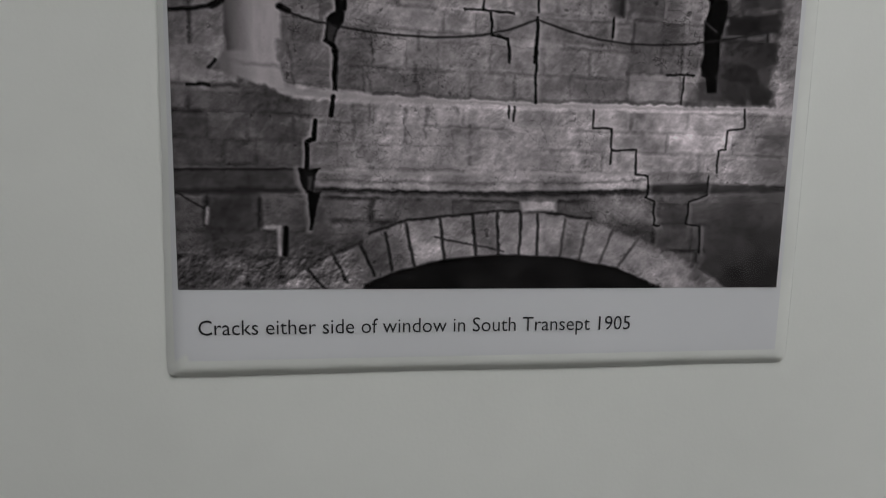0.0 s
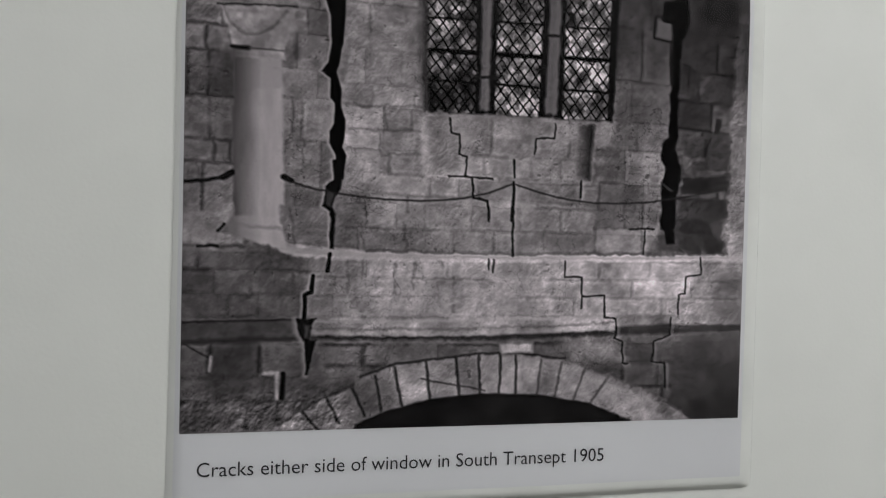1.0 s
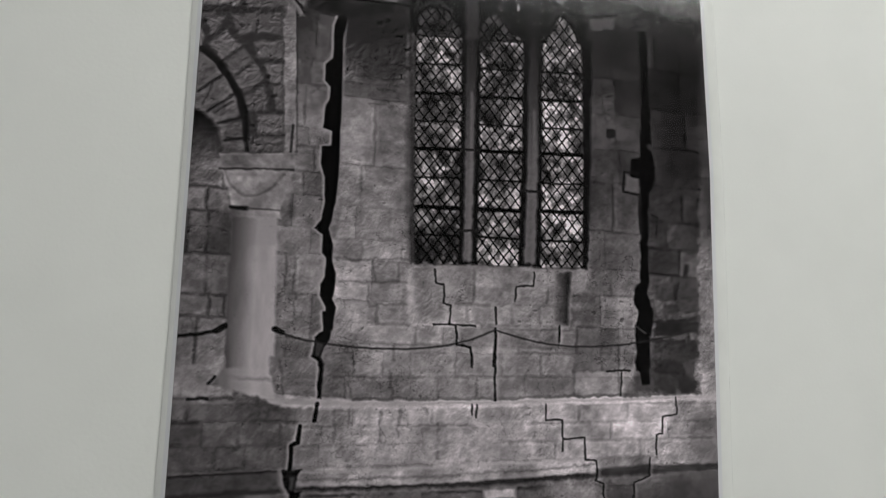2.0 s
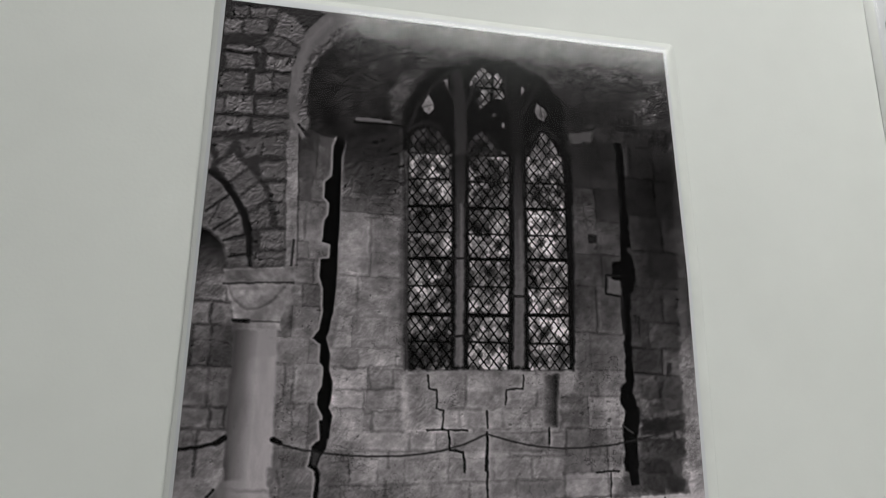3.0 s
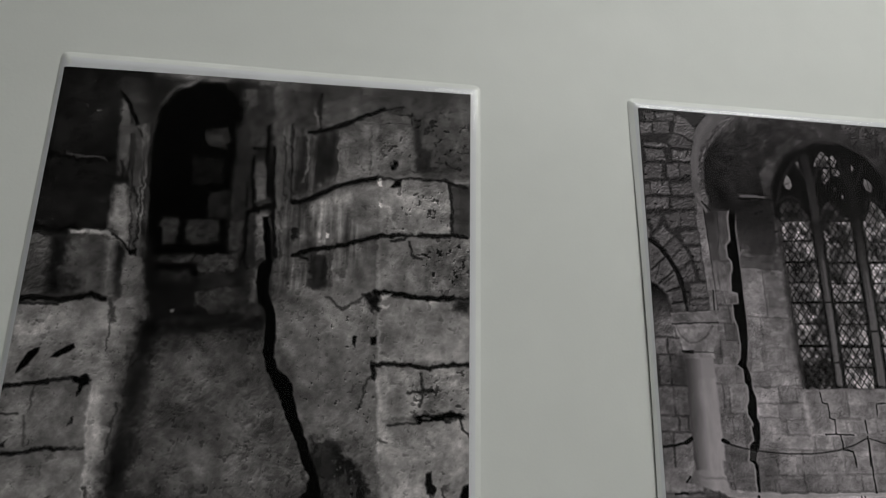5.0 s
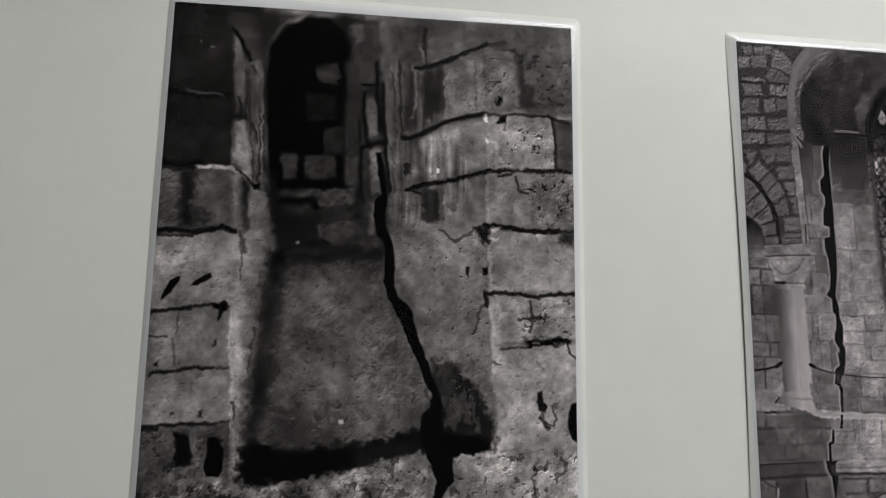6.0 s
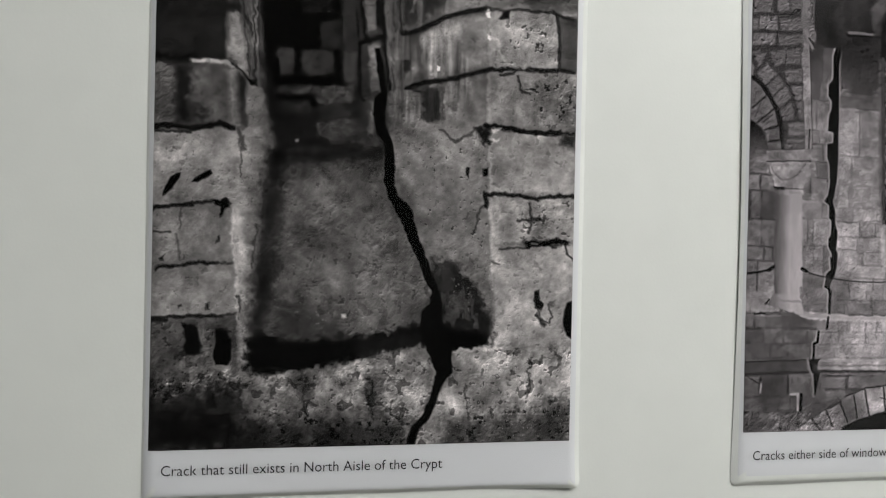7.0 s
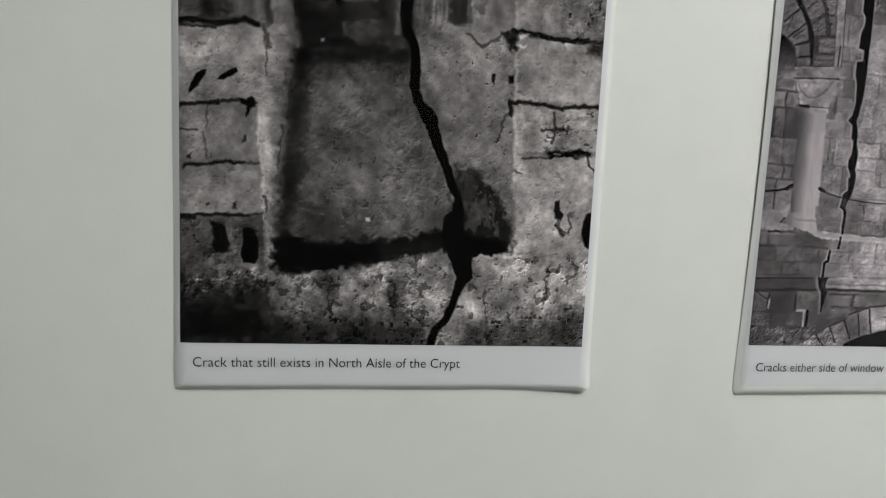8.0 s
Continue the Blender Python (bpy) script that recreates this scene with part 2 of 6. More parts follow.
    def flecks(self, points, size, seed, share, tone, stretch=(1.0, 1.0)):
        """Pale grains on a dark stone."""
        n = self.cloud(size, seed, stretch, 3)
        m = np.clip((n - np.quantile(n, 1 - share)) * 8, 0, 1) * self.area(points, 2.5)
        self.tone = self.tone * (1 - m) + m * tone

    def streaks(self, points, amount, seed):
        """Upright runs of damp."""
        n = self.cloud(3.2, seed, (1.0, 9.0), 3) - 0.5 + 0.5 * (self.cloud(1.3, seed + 1, (1.0, 8.0), 2) - 0.5)
        self.tone *= np.exp(amount * 2.4 * n * self.area(points, 3.0))

    def crisp(self, amount, reach):
        """The edge contrast of an enlarged print: light and dark seams along edges."""
        soft = self.tone
        weights = np.exp(-0.5 * (np.arange(-3 * reach, 3 * reach + 1) / reach) ** 2)
        for axis in (0, 1):
            padded = np.pad(soft, [(3 * reach, 3 * reach) if k == axis else (0, 0) for k in (0, 1)], mode="edge")
            size = soft.shape[axis]
            soft = sum(w * np.take(padded, range(k, k + size), axis) for k, w in enumerate(weights / weights.sum()))
        self.tone = np.clip(self.tone + amount * (self.tone - soft), 2, 240)

    def inks(self, tint):
        """Reflectance of the ink, slightly warm in the lights."""
        t = np.clip(self.tone, 4, 235) / 255
        return (np.where(t < 0.04, t / 12.92, ((t + 0.055) / 1.055) ** 2.4))[..., None] * np.array(tint)


def transept_plate():
    p = Plate(205.8, 268.6, 108, 3)
    everything = [(-5, -5), (211, -5), (211, 274), (-5, 274)]
    # bare masonry
    p.fill([(-2.1, -2.9), (44.1, -1.1), (33.5, 19.6), (30.8, 37.1), (30.7, 56.4), (34.8, 121.3), (-5.8, 122.2)], 96, 1.5)
    p.stones([(-2.1, -2.9), (44.1, -1.1), (33.2, 13.8), (29.4, 30.2), (30.3, 56.5), (33.2, 114.3), (18.9, 114.7), (16, 100.6), (10, 88.7), (0.5, 77.3)], [(2.9, 10.8), (0.5, 23.2), (2.6, 33.4), (2.5, 44.7), (13.8, 52.1), (5.3, 61.5), (22.2, 69.7), (22.9, 80), (23.7, 90.5), (24.3, 99.3), (25, 108.2)], [(4.4, 5.3), (11.8, 5), (12, 16.2), (18.2, 15.5), (3.8, 28.5), (15.4, 27.3), (21.6, 28.1), (13.1, 38.2), (23.4, 37.3), (4, 48.4), (15.7, 47.3), (7.1, 56.1), (15.3, 56.3), (25.9, 55.5), (6.9, 66.1), (21.1, 65.1), (25.3, 64.8), (23.6, 74.1), (15.8, 76.3), (23.3, 85.5), (21.8, 95.5)], 0.52, 0.15, 1.0, 0.03, seed=1)
    # small arch at the left edge
    p.fill([(0.6, 78), (7.8, 83.4), (13.6, 91.5), (17.5, 103), (19.6, 115.9), (12.7, 118.4), (11.1, 110.3), (6, 104.6), (-0.8, 101.3)], 92, 0.7)
    for ray in ([(1.7, 94), (11.9, 84.9)], [(5.1, 101.5), (14.9, 93.4)], [(9, 105.7), (17.4, 102.5)], [(11.7, 112.1), (18.9, 110)]):
        p.line(ray, 1.0, 48, 0.4)
    p.line([(0.5, 77.3), (7.7, 82.9), (13.6, 91), (17.5, 103), (19.6, 115.2)], 1.6, 42, 0.5)
    p.fill([(-0.2, 100.3), (3.9, 102.1), (8.1, 106.2), (10.9, 112.6), (12.2, 119.1), (0.1, 119.4)], p.fade(20, 82, (0, 102), (0, 118)), 0.8)
    p.fill([(2.4, 77.2), (6.9, 65.1), (13.7, 71.7), (19.1, 79.3), (23.1, 87.3), (26, 98.8), (26.8, 110.9), (19.3, 111.5), (17.5, 100.7), (13.9, 91.7), (8.1, 83.5)], 94, 0.6, 0.3)
    for ray in ([(2.4, 76.7), (8.7, 68)], [(6.4, 81.1), (11.7, 72.1)], [(11.4, 86), (20.2, 80.9)], [(14.9, 92), (23.6, 88.1)], [(17.3, 100.1), (25.7, 98)], [(3.3, 99), (6, 91.2)], [(7.7, 101.6), (13.2, 97)], [(11.6, 105.7), (17.7, 103.5)], [(12.3, 111), (19.1, 110.5)]):
        p.line(ray, 0.7, 58, 0.4, 0.5, 0.85)
    p.line([(6.9, 65.1), (13.7, 71.7), (19.1, 79.3), (23.1, 87.3), (26, 98.8), (26.8, 110.9)], 0.8, 60, 0.4, 0.5, 0.85)
    p.line([(2, 77.2), (8.1, 83.5), (13.9, 91.7), (17.5, 100.7), (19.1, 110.3)], 1.3, 40, 0.5, 0.3)
    p.line([(18.6, 91.7), (25.3, 91)], 0.8, 52, 0.4, 0.3)
    p.line([(21.1, 100.6), (31, 100.1)], 0.8, 52, 0.4, 0.3)
    low_left = [(-9.9, 122.3), (13.1, 122.9), (16.1, 139.6), (17.2, 192.8), (-3.6, 191.9)]
    p.fill(low_left, 92, 0.8)
    p.stones(low_left, [(1.1, 129.2), (6.2, 138.4), (5.8, 153.8), (9.3, 168.2), (10.1, 176.2)], [(6.9, 134.2), (7.8, 144), (1.4, 150.4), (8.5, 160.8), (10, 172), (15.2, 172.1), (6.6, 180.8)], 0.28, 0.14, 0.8, 0.02, seed=21)
    # vault shade above the window
    p.fill([(53.4, -0.7), (209.5, -2.7), (210.4, 53.3), (183.7, 58.1), (151.7, 55.9), (79.4, 61), (70.4, 53.4), (50.2, 54.9), (35.9, 53.3), (36.1, 39.5), (41.3, 21.7)], p.fade(62, 40, (60, 0), (60, 42)), 3.0, 2.0)
    # upper right lightened: some gloss of the film is put into the ink
    p.fill([(156.8, -1.8), (209.5, -2.7), (209, 42.7), (194.8, 43.8), (184.8, 25.9), (155, 19.3)], 66, 5.0, 3.0)
    p.fill([(35.8, 38.1), (43.6, 17.1), (75.2, 9), (94.4, 19.2), (79.4, 34.1), (75.5, 53), (55.2, 54.5), (35.5, 54.7)], 44, 3.0, 2.0, 0.8)
    p.fill([(75.4, 34.4), (91.6, 21), (114.3, 14.1), (111.3, 18.1), (94.3, 25.8), (80.2, 41.8), (79.4, 61), (76.1, 61.2)], 62, 1.5, 1.0)
    p.fill([(36.1, 43.6), (44.7, 41.5), (51.2, 47.9), (50.2, 54.9), (36, 56)], 48, 1.0)
    # rib and pilaster
    p.fill([(40.2, 0.3), (33.7, 13.7), (30.2, 27.2), (29.2, 42.9), (31.1, 54.2), (37.2, 59.2), (38.5, 55.8), (35.1, 48.4), (36.8, 34.3), (41.7, 20.2), (53.6, 5.4), (57.5, -0.6)], 116, 0.9, 0.6)
    p.line([(45.5, 0.9), (37.2, 16.3), (32.9, 31.3), (32.7, 48.1)], 1.4, 96, 1.0, 0.5, 0.7)
    p.line([(31.8, 53.1), (37.7, 60.7)], 2.2, 72, 0.6)
    p.fill([(29.1, 53.8), (33.9, 56.2), (38, 115.4), (32.6, 115.5)], 112, 0.6)
    p.line([(34.7, 57.5), (37.1, 115.4)], 0.9, 52)
    p.line([(35, 104.2), (34.6, 115)], 0.9, 58)
    p.scale([(-2.1, -2.9), (58.7, -4.5), (53.9, 14.4), (28.7, 23.1), (-0.5, 26.1)], 0.78, 10)
    # masonry between pilaster and crack, and between crack and window
    left_wall = [(34.6, 56.1), (50.6, 52.7), (48.6, 63.2), (49.1, 77.7), (46.3, 79.1), (47.8, 130.3), (49.7, 190.5), (32.2, 189.9), (29.9, 139.5), (34.9, 139.5), (36.6, 121.3), (36.3, 102.2)]
    p.fill(left_wall, p.fade(72, 104, (0, 58), (0, 110)), 0.8)
    p.stones(left_wall, [(40.6, 58.9), (41.5, 77.9), (42, 87.8), (42.8, 104.4), (43.2, 112.1), (43.7, 121.6), (44.3, 130.8), (44.9, 142.8), (45.5, 152.7), (46.3, 167.6), (47.2, 183)], [(42.1, 66.3), (40.5, 82.1), (39, 97.2), (43.4, 116.4), (39.5, 125.9), (43.1, 148.3), (38.3, 158), (35.2, 159), (37.1, 171.6), (44.7, 175.9)], 0.15, 0.14, 0.7, 0.02, seed=2)
    mid_wall = [(53.1, 50.6), (79.4, 52.7), (80.1, 154), (81.3, 154), (151.9, 154.4), (170, 183.4), (168.9, 194.9), (51.8, 190.6), (53.4, 171.9), (51, 150.5), (53.6, 139.4), (52.4, 81.4)]
    p.fill(mid_wall, p.fade(48, 116, (0, 70), (0, 98)), 1.0)
    p.stones(mid_wall, [(65.4, 59.8), (65.7, 76.7), (65.9, 85.1), (66, 91.5), (66.5, 117.7), (67, 134.2), (67.4, 146.6), (67.6, 154.1), (68.1, 169.1), (68.3, 177.5), (68.5, 184.7)], [(65, 67.4), (59.7, 81), (62.3, 88.6), (61.9, 150.6), (76.6, 150.6), (65.6, 160.4), (75.7, 161.6), (82.5, 161.7), (68.2, 172.2), (80.4, 172.5), (92.9, 181.3), (82.7, 181), (119.5, 182), (138.7, 182.6), (60.1, 188.5), (75.1, 189)], 0.10, 0.11, 0.7, 0.02, seed=3)
    p.fill([(51.8, 50.1), (63.2, 50), (63.2, 51.7), (51.9, 52)], 100, 0.4)
    p.fill([(76, 52.9), (80.2, 60.9), (80.8, 154), (78.5, 154), (77, 120.4)], 88, 0.8)
    p.line([(62, 86), (68.4, 88.3), (67.9, 92.9), (63.1, 93.7)], 1.0, 75, 0.6, 0.8, 0.6)
    # right-hand masonry
    right_wall = [(150.3, 56), (180.2, 50.9), (174.9, 118.2), (170.9, 195), (141.7, 193.9), (151.9, 154.4), (147.5, 103.3)]
    p.fill(right_wall, p.fade(46, 102, (0, 62), (0, 150)), 1.2)
    p.stones(right_wall, [(165.9, 59.3), (167.2, 73.6), (165.5, 89.1), (163.9, 104), (162.6, 118.5), (160.9, 138.7), (159.7, 154.2), (158.8, 165), (157.7, 177.7)], [(162.2, 66.8), (163.6, 80.9), (163.2, 97.4), (161.7, 128.7), (157.5, 148.4), (160.5, 160.3), (148.9, 160.2), (156.2, 171.8)], 0.18, 0.16, 0.8, 0.02, seed=4)
    p.fill([(154.8, 46.8), (163.6, 47.7), (162.4, 52.8), (154.3, 52.8)], 78, 0.8)
    p.fill([(159.3, 95.4), (163.5, 95.2), (163.1, 99), (159.2, 99.1)], 38, 0.5)
    far_right = [(180.2, 50.9), (205, 27.3), (210.4, 53.3), (205.7, 101.3), (205.1, 140.9), (202.5, 196.1), (170.9, 195), (175.9, 128.5)]
    p.fill(far_right, p.fade(47, 80, (0, 60), (0, 180)), 1.2)
    p.stones(far_right, [(194.5, 67.7), (192, 85.1), (189.6, 101.8), (187.6, 117.9), (185.9, 133.5), (184.6, 144.8), (183.4, 155.7), (182.2, 166.5), (181.3, 175.1), (183.1, 182.7)], [(193.6, 73.6), (195.2, 93.4), (188.4, 109.9), (192.3, 125.7), (185.3, 138.5), (190.8, 150.9), (186.8, 161.8), (191, 171.3), (184.4, 171.2), (186.1, 179.3), (194.1, 179.5)], 0.30, 0.22, 0.9, 0.03, seed=5)
    p.fill([(205.1, 53.7), (209.5, 53.4), (204.9, 128.1), (204.3, 168), (203.3, 196.1), (197.8, 195.9), (199.1, 150.9), (200.7, 117.6)], p.fade(74, 108, (0, 90), (0, 170)), 1.2, 1.0)
    p.scale([(186.6, 59.4), (208.1, 58), (203.3, 117.6), (181.9, 118.1)], 0.75, 6)
    p.fill([(192.7, 150.9), (194.9, 150.9), (194.2, 157), (192.3, 156.3)], 44, 0.5)
    p.fill([(187.9, 159.4), (190.7, 158.7), (189.3, 165.4), (187.7, 165.8)], 44, 0.5)
    for stone in ([(179.6, 166.4), (187.7, 165.8), (189.1, 172), (180.2, 172.7)], [(190.9, 165.9), (199.7, 167), (199.7, 173.8), (191, 173.6)]):
        p.fill(stone, 90, 0.6, 0.8)
    p.fill([(178.7, 174.5), (193.4, 173.7), (193.6, 179), (180.7, 180.3)], 48, 0.8, 0.8)
    # window: dark surround, three lights, mullions, bars and leading
    p.fill([(79.7, 61), (81.2, 39.7), (90.2, 25.6), (105.7, 16.5), (127.2, 14.3), (142.8, 22), (151.2, 35.1), (151.7, 55.9), (150.3, 154.4), (80.4, 154.6)], 25, 0.8, 0.6)
    lights = ([(80.2, 63.1), (82, 55.8), (85.9, 51.3), (91.8, 50.6), (96.5, 54.2), (99, 61.9), (98.5, 154.3), (80.4, 154.6)], [(105.1, 62.6), (107.7, 56.7), (114.3, 54), (120.8, 55.8), (124.3, 61.2), (122.2, 154.4), (105.2, 154.3)], [(130.8, 59.7), (134.3, 53.7), (139.4, 48.6), (145.8, 51.1), (149.5, 58.4), (148.6, 153.9), (130.6, 154.5)])
    glass = 92 + 60 * np.clip(p.cloud(13.0, 61) * 2.0 - 0.5, 0, 1)
    glass *= 0.5 + 0.9 * p.cloud(2.6, 62)
    pane_u, pane_v = np.floor(p.u / 4.3 + p.v / 5.7), np.floor(p.u / 4.3 - p.v / 5.7)
    glass *= 0.62 + 0.72 * np.modf(np.abs(np.sin(pane_u * 12.99 + pane_v * 78.23) * 437.58))[0]
    glass = np.where(p.v > 163, glass * 0.9, glass)
    lean_u, lean_v = p.u + 0.5 * (p.cloud(6.0, 260) - 0.5), p.v + 0.7 * (p.cloud(6.0, 261) - 0.5)
    lead = np.minimum(np.abs(np.modf(lean_u / 4.3 + lean_v / 5.7 + 60)[0] - 0.5), np.abs(np.modf(lean_u / 4.3 - lean_v / 5.7 + 60)[0] - 0.5))
    leaded = np.where(lead < 0.1, 22.0, np.clip(glass, 18, 190))
    rose = ([(116.4, 17.5), (122.4, 24), (123.7, 31.5), (118.9, 37.3), (114.9, 39.4), (110.6, 36.2), (108.6, 30.5), (111.1, 23)],)
    for outline, bright in zip(lights + rose, (0.84, 0.82, 0.9, 0.9)):
        p.fill(outline, leaded * bright, 0.4, 0.2)
    p.scale([(80.1, 139.2), (98.9, 139.1), (98.8, 154.7), (80.4, 154.6)], 0.55, 1.0)
    p.line([(109.5, 28.6), (123.1, 27.3)], 0.9, 25)
    for drop in ([(88.2, 34.7), (91.1, 39.1), (89.2, 44.2), (86.5, 43.6), (85.5, 39.3)], [(141.1, 34.2), (143.7, 38.2), (141.8, 43.1), (139, 42.1), (138.1, 38.6)], [(96.2, 26.8), (97.5, 29.1), (96.7, 31.9), (95.1, 29.3)], [(131.4, 26.5), (133, 29.1), (131.7, 32), (130.4, 29.7)], [(122.2, 45), (123.5, 46.9), (122.3, 48.5), (121.3, 46.5)], [(115.4, 40.5), (117, 42.2), (115.5, 43.8), (114.5, 42.4)]):
        p.fill(drop, 128 + 30 * (p.cloud(2.0, 63) - 0.5), 0.4)
    for a, b, heavy in (([(80.2, 63.1), (99, 61.9)], [(105.1, 62.6), (149.5, 58.7)], 1.3), ([(80.2, 75.3), (99.2, 73.9)], [(105, 74.7), (149.1, 72.7)], 0.7), ([(80.2, 87.2), (98.9, 86)], [(105.1, 86.5), (148.9, 84.6)], 1.3), ([(80.2, 98.5), (98.7, 97.5)], [(105, 98), (148.7, 96.6)], 0.7), ([(80.2, 109.6), (98.9, 108.7)], [(104.9, 108.8), (148.5, 107.4)], 1.5), ([(80.4, 121), (98.8, 120.4)], [(105, 120.5), (148.7, 119.8)], 0.7), ([(80.5, 132.7), (98.7, 132.2)], [(105, 132.4), (148.8, 131.4)], 1.5), ([(80.2, 143.4), (98.6, 143.3)], [(105.1, 143.3), (148.7, 143.6)], 0.8)):
        p.line(a, heavy, 20)
        p.line(b, heavy, 20)
    for shaft in ([(98.7, 51.2), (106.3, 50.6), (105.4, 154.3), (98.3, 154.3)], [(124.7, 49.2), (132.1, 48.6), (130.8, 154.5), (121.9, 154.4)]):
        p.fill(shaft, 30, 0.5)
    for shaft in ([(101.4, 18.5), (104.5, 18.2), (104.2, 83.9), (103.3, 153), (100, 152.9), (100, 84.1)], [(128.1, 34.1), (130.4, 33.9), (130.2, 82.6), (128.9, 153.1), (124.2, 153.1), (125.7, 85.5)]):
        p.fill(shaft, p.fade(42, 92, (0, 62), (0, 118)), 0.7)
    p.line([(102.6, 85.3), (102.3, 153)], 1.2, 104, 0.6, 0.2, 0.7)
    p.line([(128.3, 90.8), (127.6, 153.1)], 1.2, 98, 0.6, 0.2, 0.7)
    for cut in ([(98.4, 108.7), (104.9, 108.5)], [(98.4, 141), (105.4, 140.9)], [(122.8, 123.8), (131, 123.7)]):
        p.line(cut, 1.0, 42)
    for arc in ([(80.7, 52.6), (83.9, 45.2), (88.2, 33.2), (93, 23.9), (100.5, 18.6)], [(100.7, 46.7), (96.8, 40.4), (94.2, 29.7), (98.8, 20.3)], [(103.7, 46.5), (107.7, 39.4), (110.5, 22.1)], [(127.5, 44.5), (124.5, 38), (123.8, 23.9)], [(132.1, 44.2), (137.6, 33.2), (134, 22.9)]):
        p.line(arc, 1.4, 46, 0.7)
    p.line([(77.6, 52.8), (78.7, 85.2), (80.8, 154)], 1.6, 60, 0.8)
    p.fill([(151, 57.4), (153.9, 57.2), (150.3, 154.4), (148.3, 154.3)], 28, 0.8)
    # sill, its blocks and stepped cracks
    p.fill([(80.4, 154.6), (151.9, 154.4), (142.7, 178.3), (81.1, 177.8)], 122, 0.7, 0.5)
    p.stones([(80.4, 154.6), (144.2, 154.6), (142.7, 178.3), (81.1, 177.8)], [(95.2, 154.3), (95.2, 169.6), (95.1, 177.5)], [(104.6, 162), (119, 162.2), (133.7, 162.3), (102.1, 173), (119.8, 173.3), (130.7, 173.5)], 0.12, 0.07, 0.8, seed=6)
    p.fill([(78.5, 156.4), (80.8, 155.1), (81.6, 177.8), (79.3, 177.1)], 132, 0.8)
    p.fill([(137, 156.4), (143.3, 156), (142.3, 176.5), (136.6, 176.3)], p.fade(108, 40, (136.5, 0), (143.0, 0)), 0.8)
    p.line([(82.7, 177.6), (106.7, 177.8)], 1.2, 142, 0.6)
    for shade in ([(144.3, 164.8), (153.7, 164.4), (153.4, 168.1), (144.3, 168.2)], [(143.9, 170.4), (154.5, 170), (154.2, 174), (143.9, 174.3)]):
        p.fill(shade, 84, 0.8, 0.8)
    p.stones([(52.8, 188.1), (171.7, 185.7), (171.8, 204.5), (53.3, 205.2)], [(72.8, 188.1), (73, 197)], [(60.8, 192.6), (70.9, 192.5), (81.1, 192.3), (97.8, 192.1), (116, 191.8), (131.4, 191.5), (145, 192.4), (58.1, 200.9), (76.1, 200.7), (91.6, 200.5), (106.4, 200.4), (124.9, 199.2), (146.2, 200), (163.5, 199.9)], 0.11, 0.11, 0.7, seed=22)
    # the ledge and the walls beneath it
    p.fill([(-2.8, 205.3), (33, 205.1), (39.8, 210.1), (40.5, 230), (-1.9, 229.3)], 82, 1.5)
    p.stones([(-3.1, 198.5), (15.1, 199.3), (32, 204.5), (42.7, 208), (42.4, 230), (-1.9, 229.3)], [(2.5, 204.3), (2.8, 212.6), (3.1, 220.8), (3.4, 228.8)], [(5.3, 208.2), (28.4, 208.1), (11.1, 215.9), (22.3, 216), (36.2, 216), (15.1, 225.7), (25.2, 224.8)], 0.36, 0.12, 1.0, seed=7)
    p.fill([(42.6, 207), (205.8, 205.7), (205.8, 233.6), (42.4, 231)], 128, 1.5)
    p.blotch(0.16, 14.0, 70, p.area([(42.6, 207), (205.8, 205.7), (205.8, 233.6), (42.4, 231)], 1.0))
    p.fill([(73.3, 210), (85.6, 208.9), (83.8, 222.4), (74.7, 222.3)], 150, 4.0, 2.0, 0.8)
    p.fill([(121.7, 207.8), (139.5, 207.7), (137.5, 227.1), (122.1, 227)], 148, 5.0, 2.0, 0.7)
    p.fill([(155.5, 207.7), (183.8, 207.6), (179.1, 227.6), (158, 227.4)], 145, 6.0, 2.0, 0.7)
    p.fill([(192.3, 209.8), (205.8, 209.8), (205.8, 233.6), (189.9, 233.3)], 104, 3.0)
    p.stones([(42.7, 208), (205.8, 206.3), (205.8, 232.5), (42.4, 230)], [(73.3, 207.3), (73.5, 214.5), (73.6, 221.3), (73.8, 228.4)], [(54.5, 212), (61.3, 211), (71.3, 211), (89.8, 211), (106.7, 211), (121.8, 211), (146.8, 211), (167.1, 210.9), (57.6, 218.1), (71.5, 218.2), (110, 218.4), (160.2, 218.6), (183.8, 218.8), (49.9, 224.1), (82.9, 224.4), (100.6, 224.6), (137.5, 225), (172, 225.3)], 0.09, 0.06, 0.7, seed=8)
    for streak in ([(59.7, 208), (59.5, 215.1)], [(70.9, 210), (70.8, 220.2)], [(77.8, 208.3), (77.6, 218.2)], [(54.9, 213.1), (54.9, 220.1)], [(106.2, 207.8), (105.8, 212.5)], [(91.9, 214.1), (92.2, 226.6)], [(87.6, 207.9), (87.7, 210.4)]):
        p.line(streak, 0.7, 88, 0.6, 0.8, 0.6)
    p.fill([(30.1, 201.7), (33.9, 203.3), (61.2, 205.1), (115.2, 205.2), (205.8, 203.4), (205.8, 206.1), (115.2, 208.2), (61.3, 208.4), (37.9, 207.7), (31.7, 205.7)], 162, 0.6, 0.5)
    p.line([(61.2, 204.9), (115.2, 205.2), (167.1, 204.1), (198.9, 203.6)], 0.9, 70, 0.5, 0.6, 0.6)
    p.fill([(198.8, 195), (204.6, 194.9), (205.8, 205.2), (199.6, 205.2)], 126, 1.5)
    p.fill([(175.2, 187.4), (197.1, 187), (197.9, 203.4), (167.1, 204.1)], 62, 2.0, 1.5)
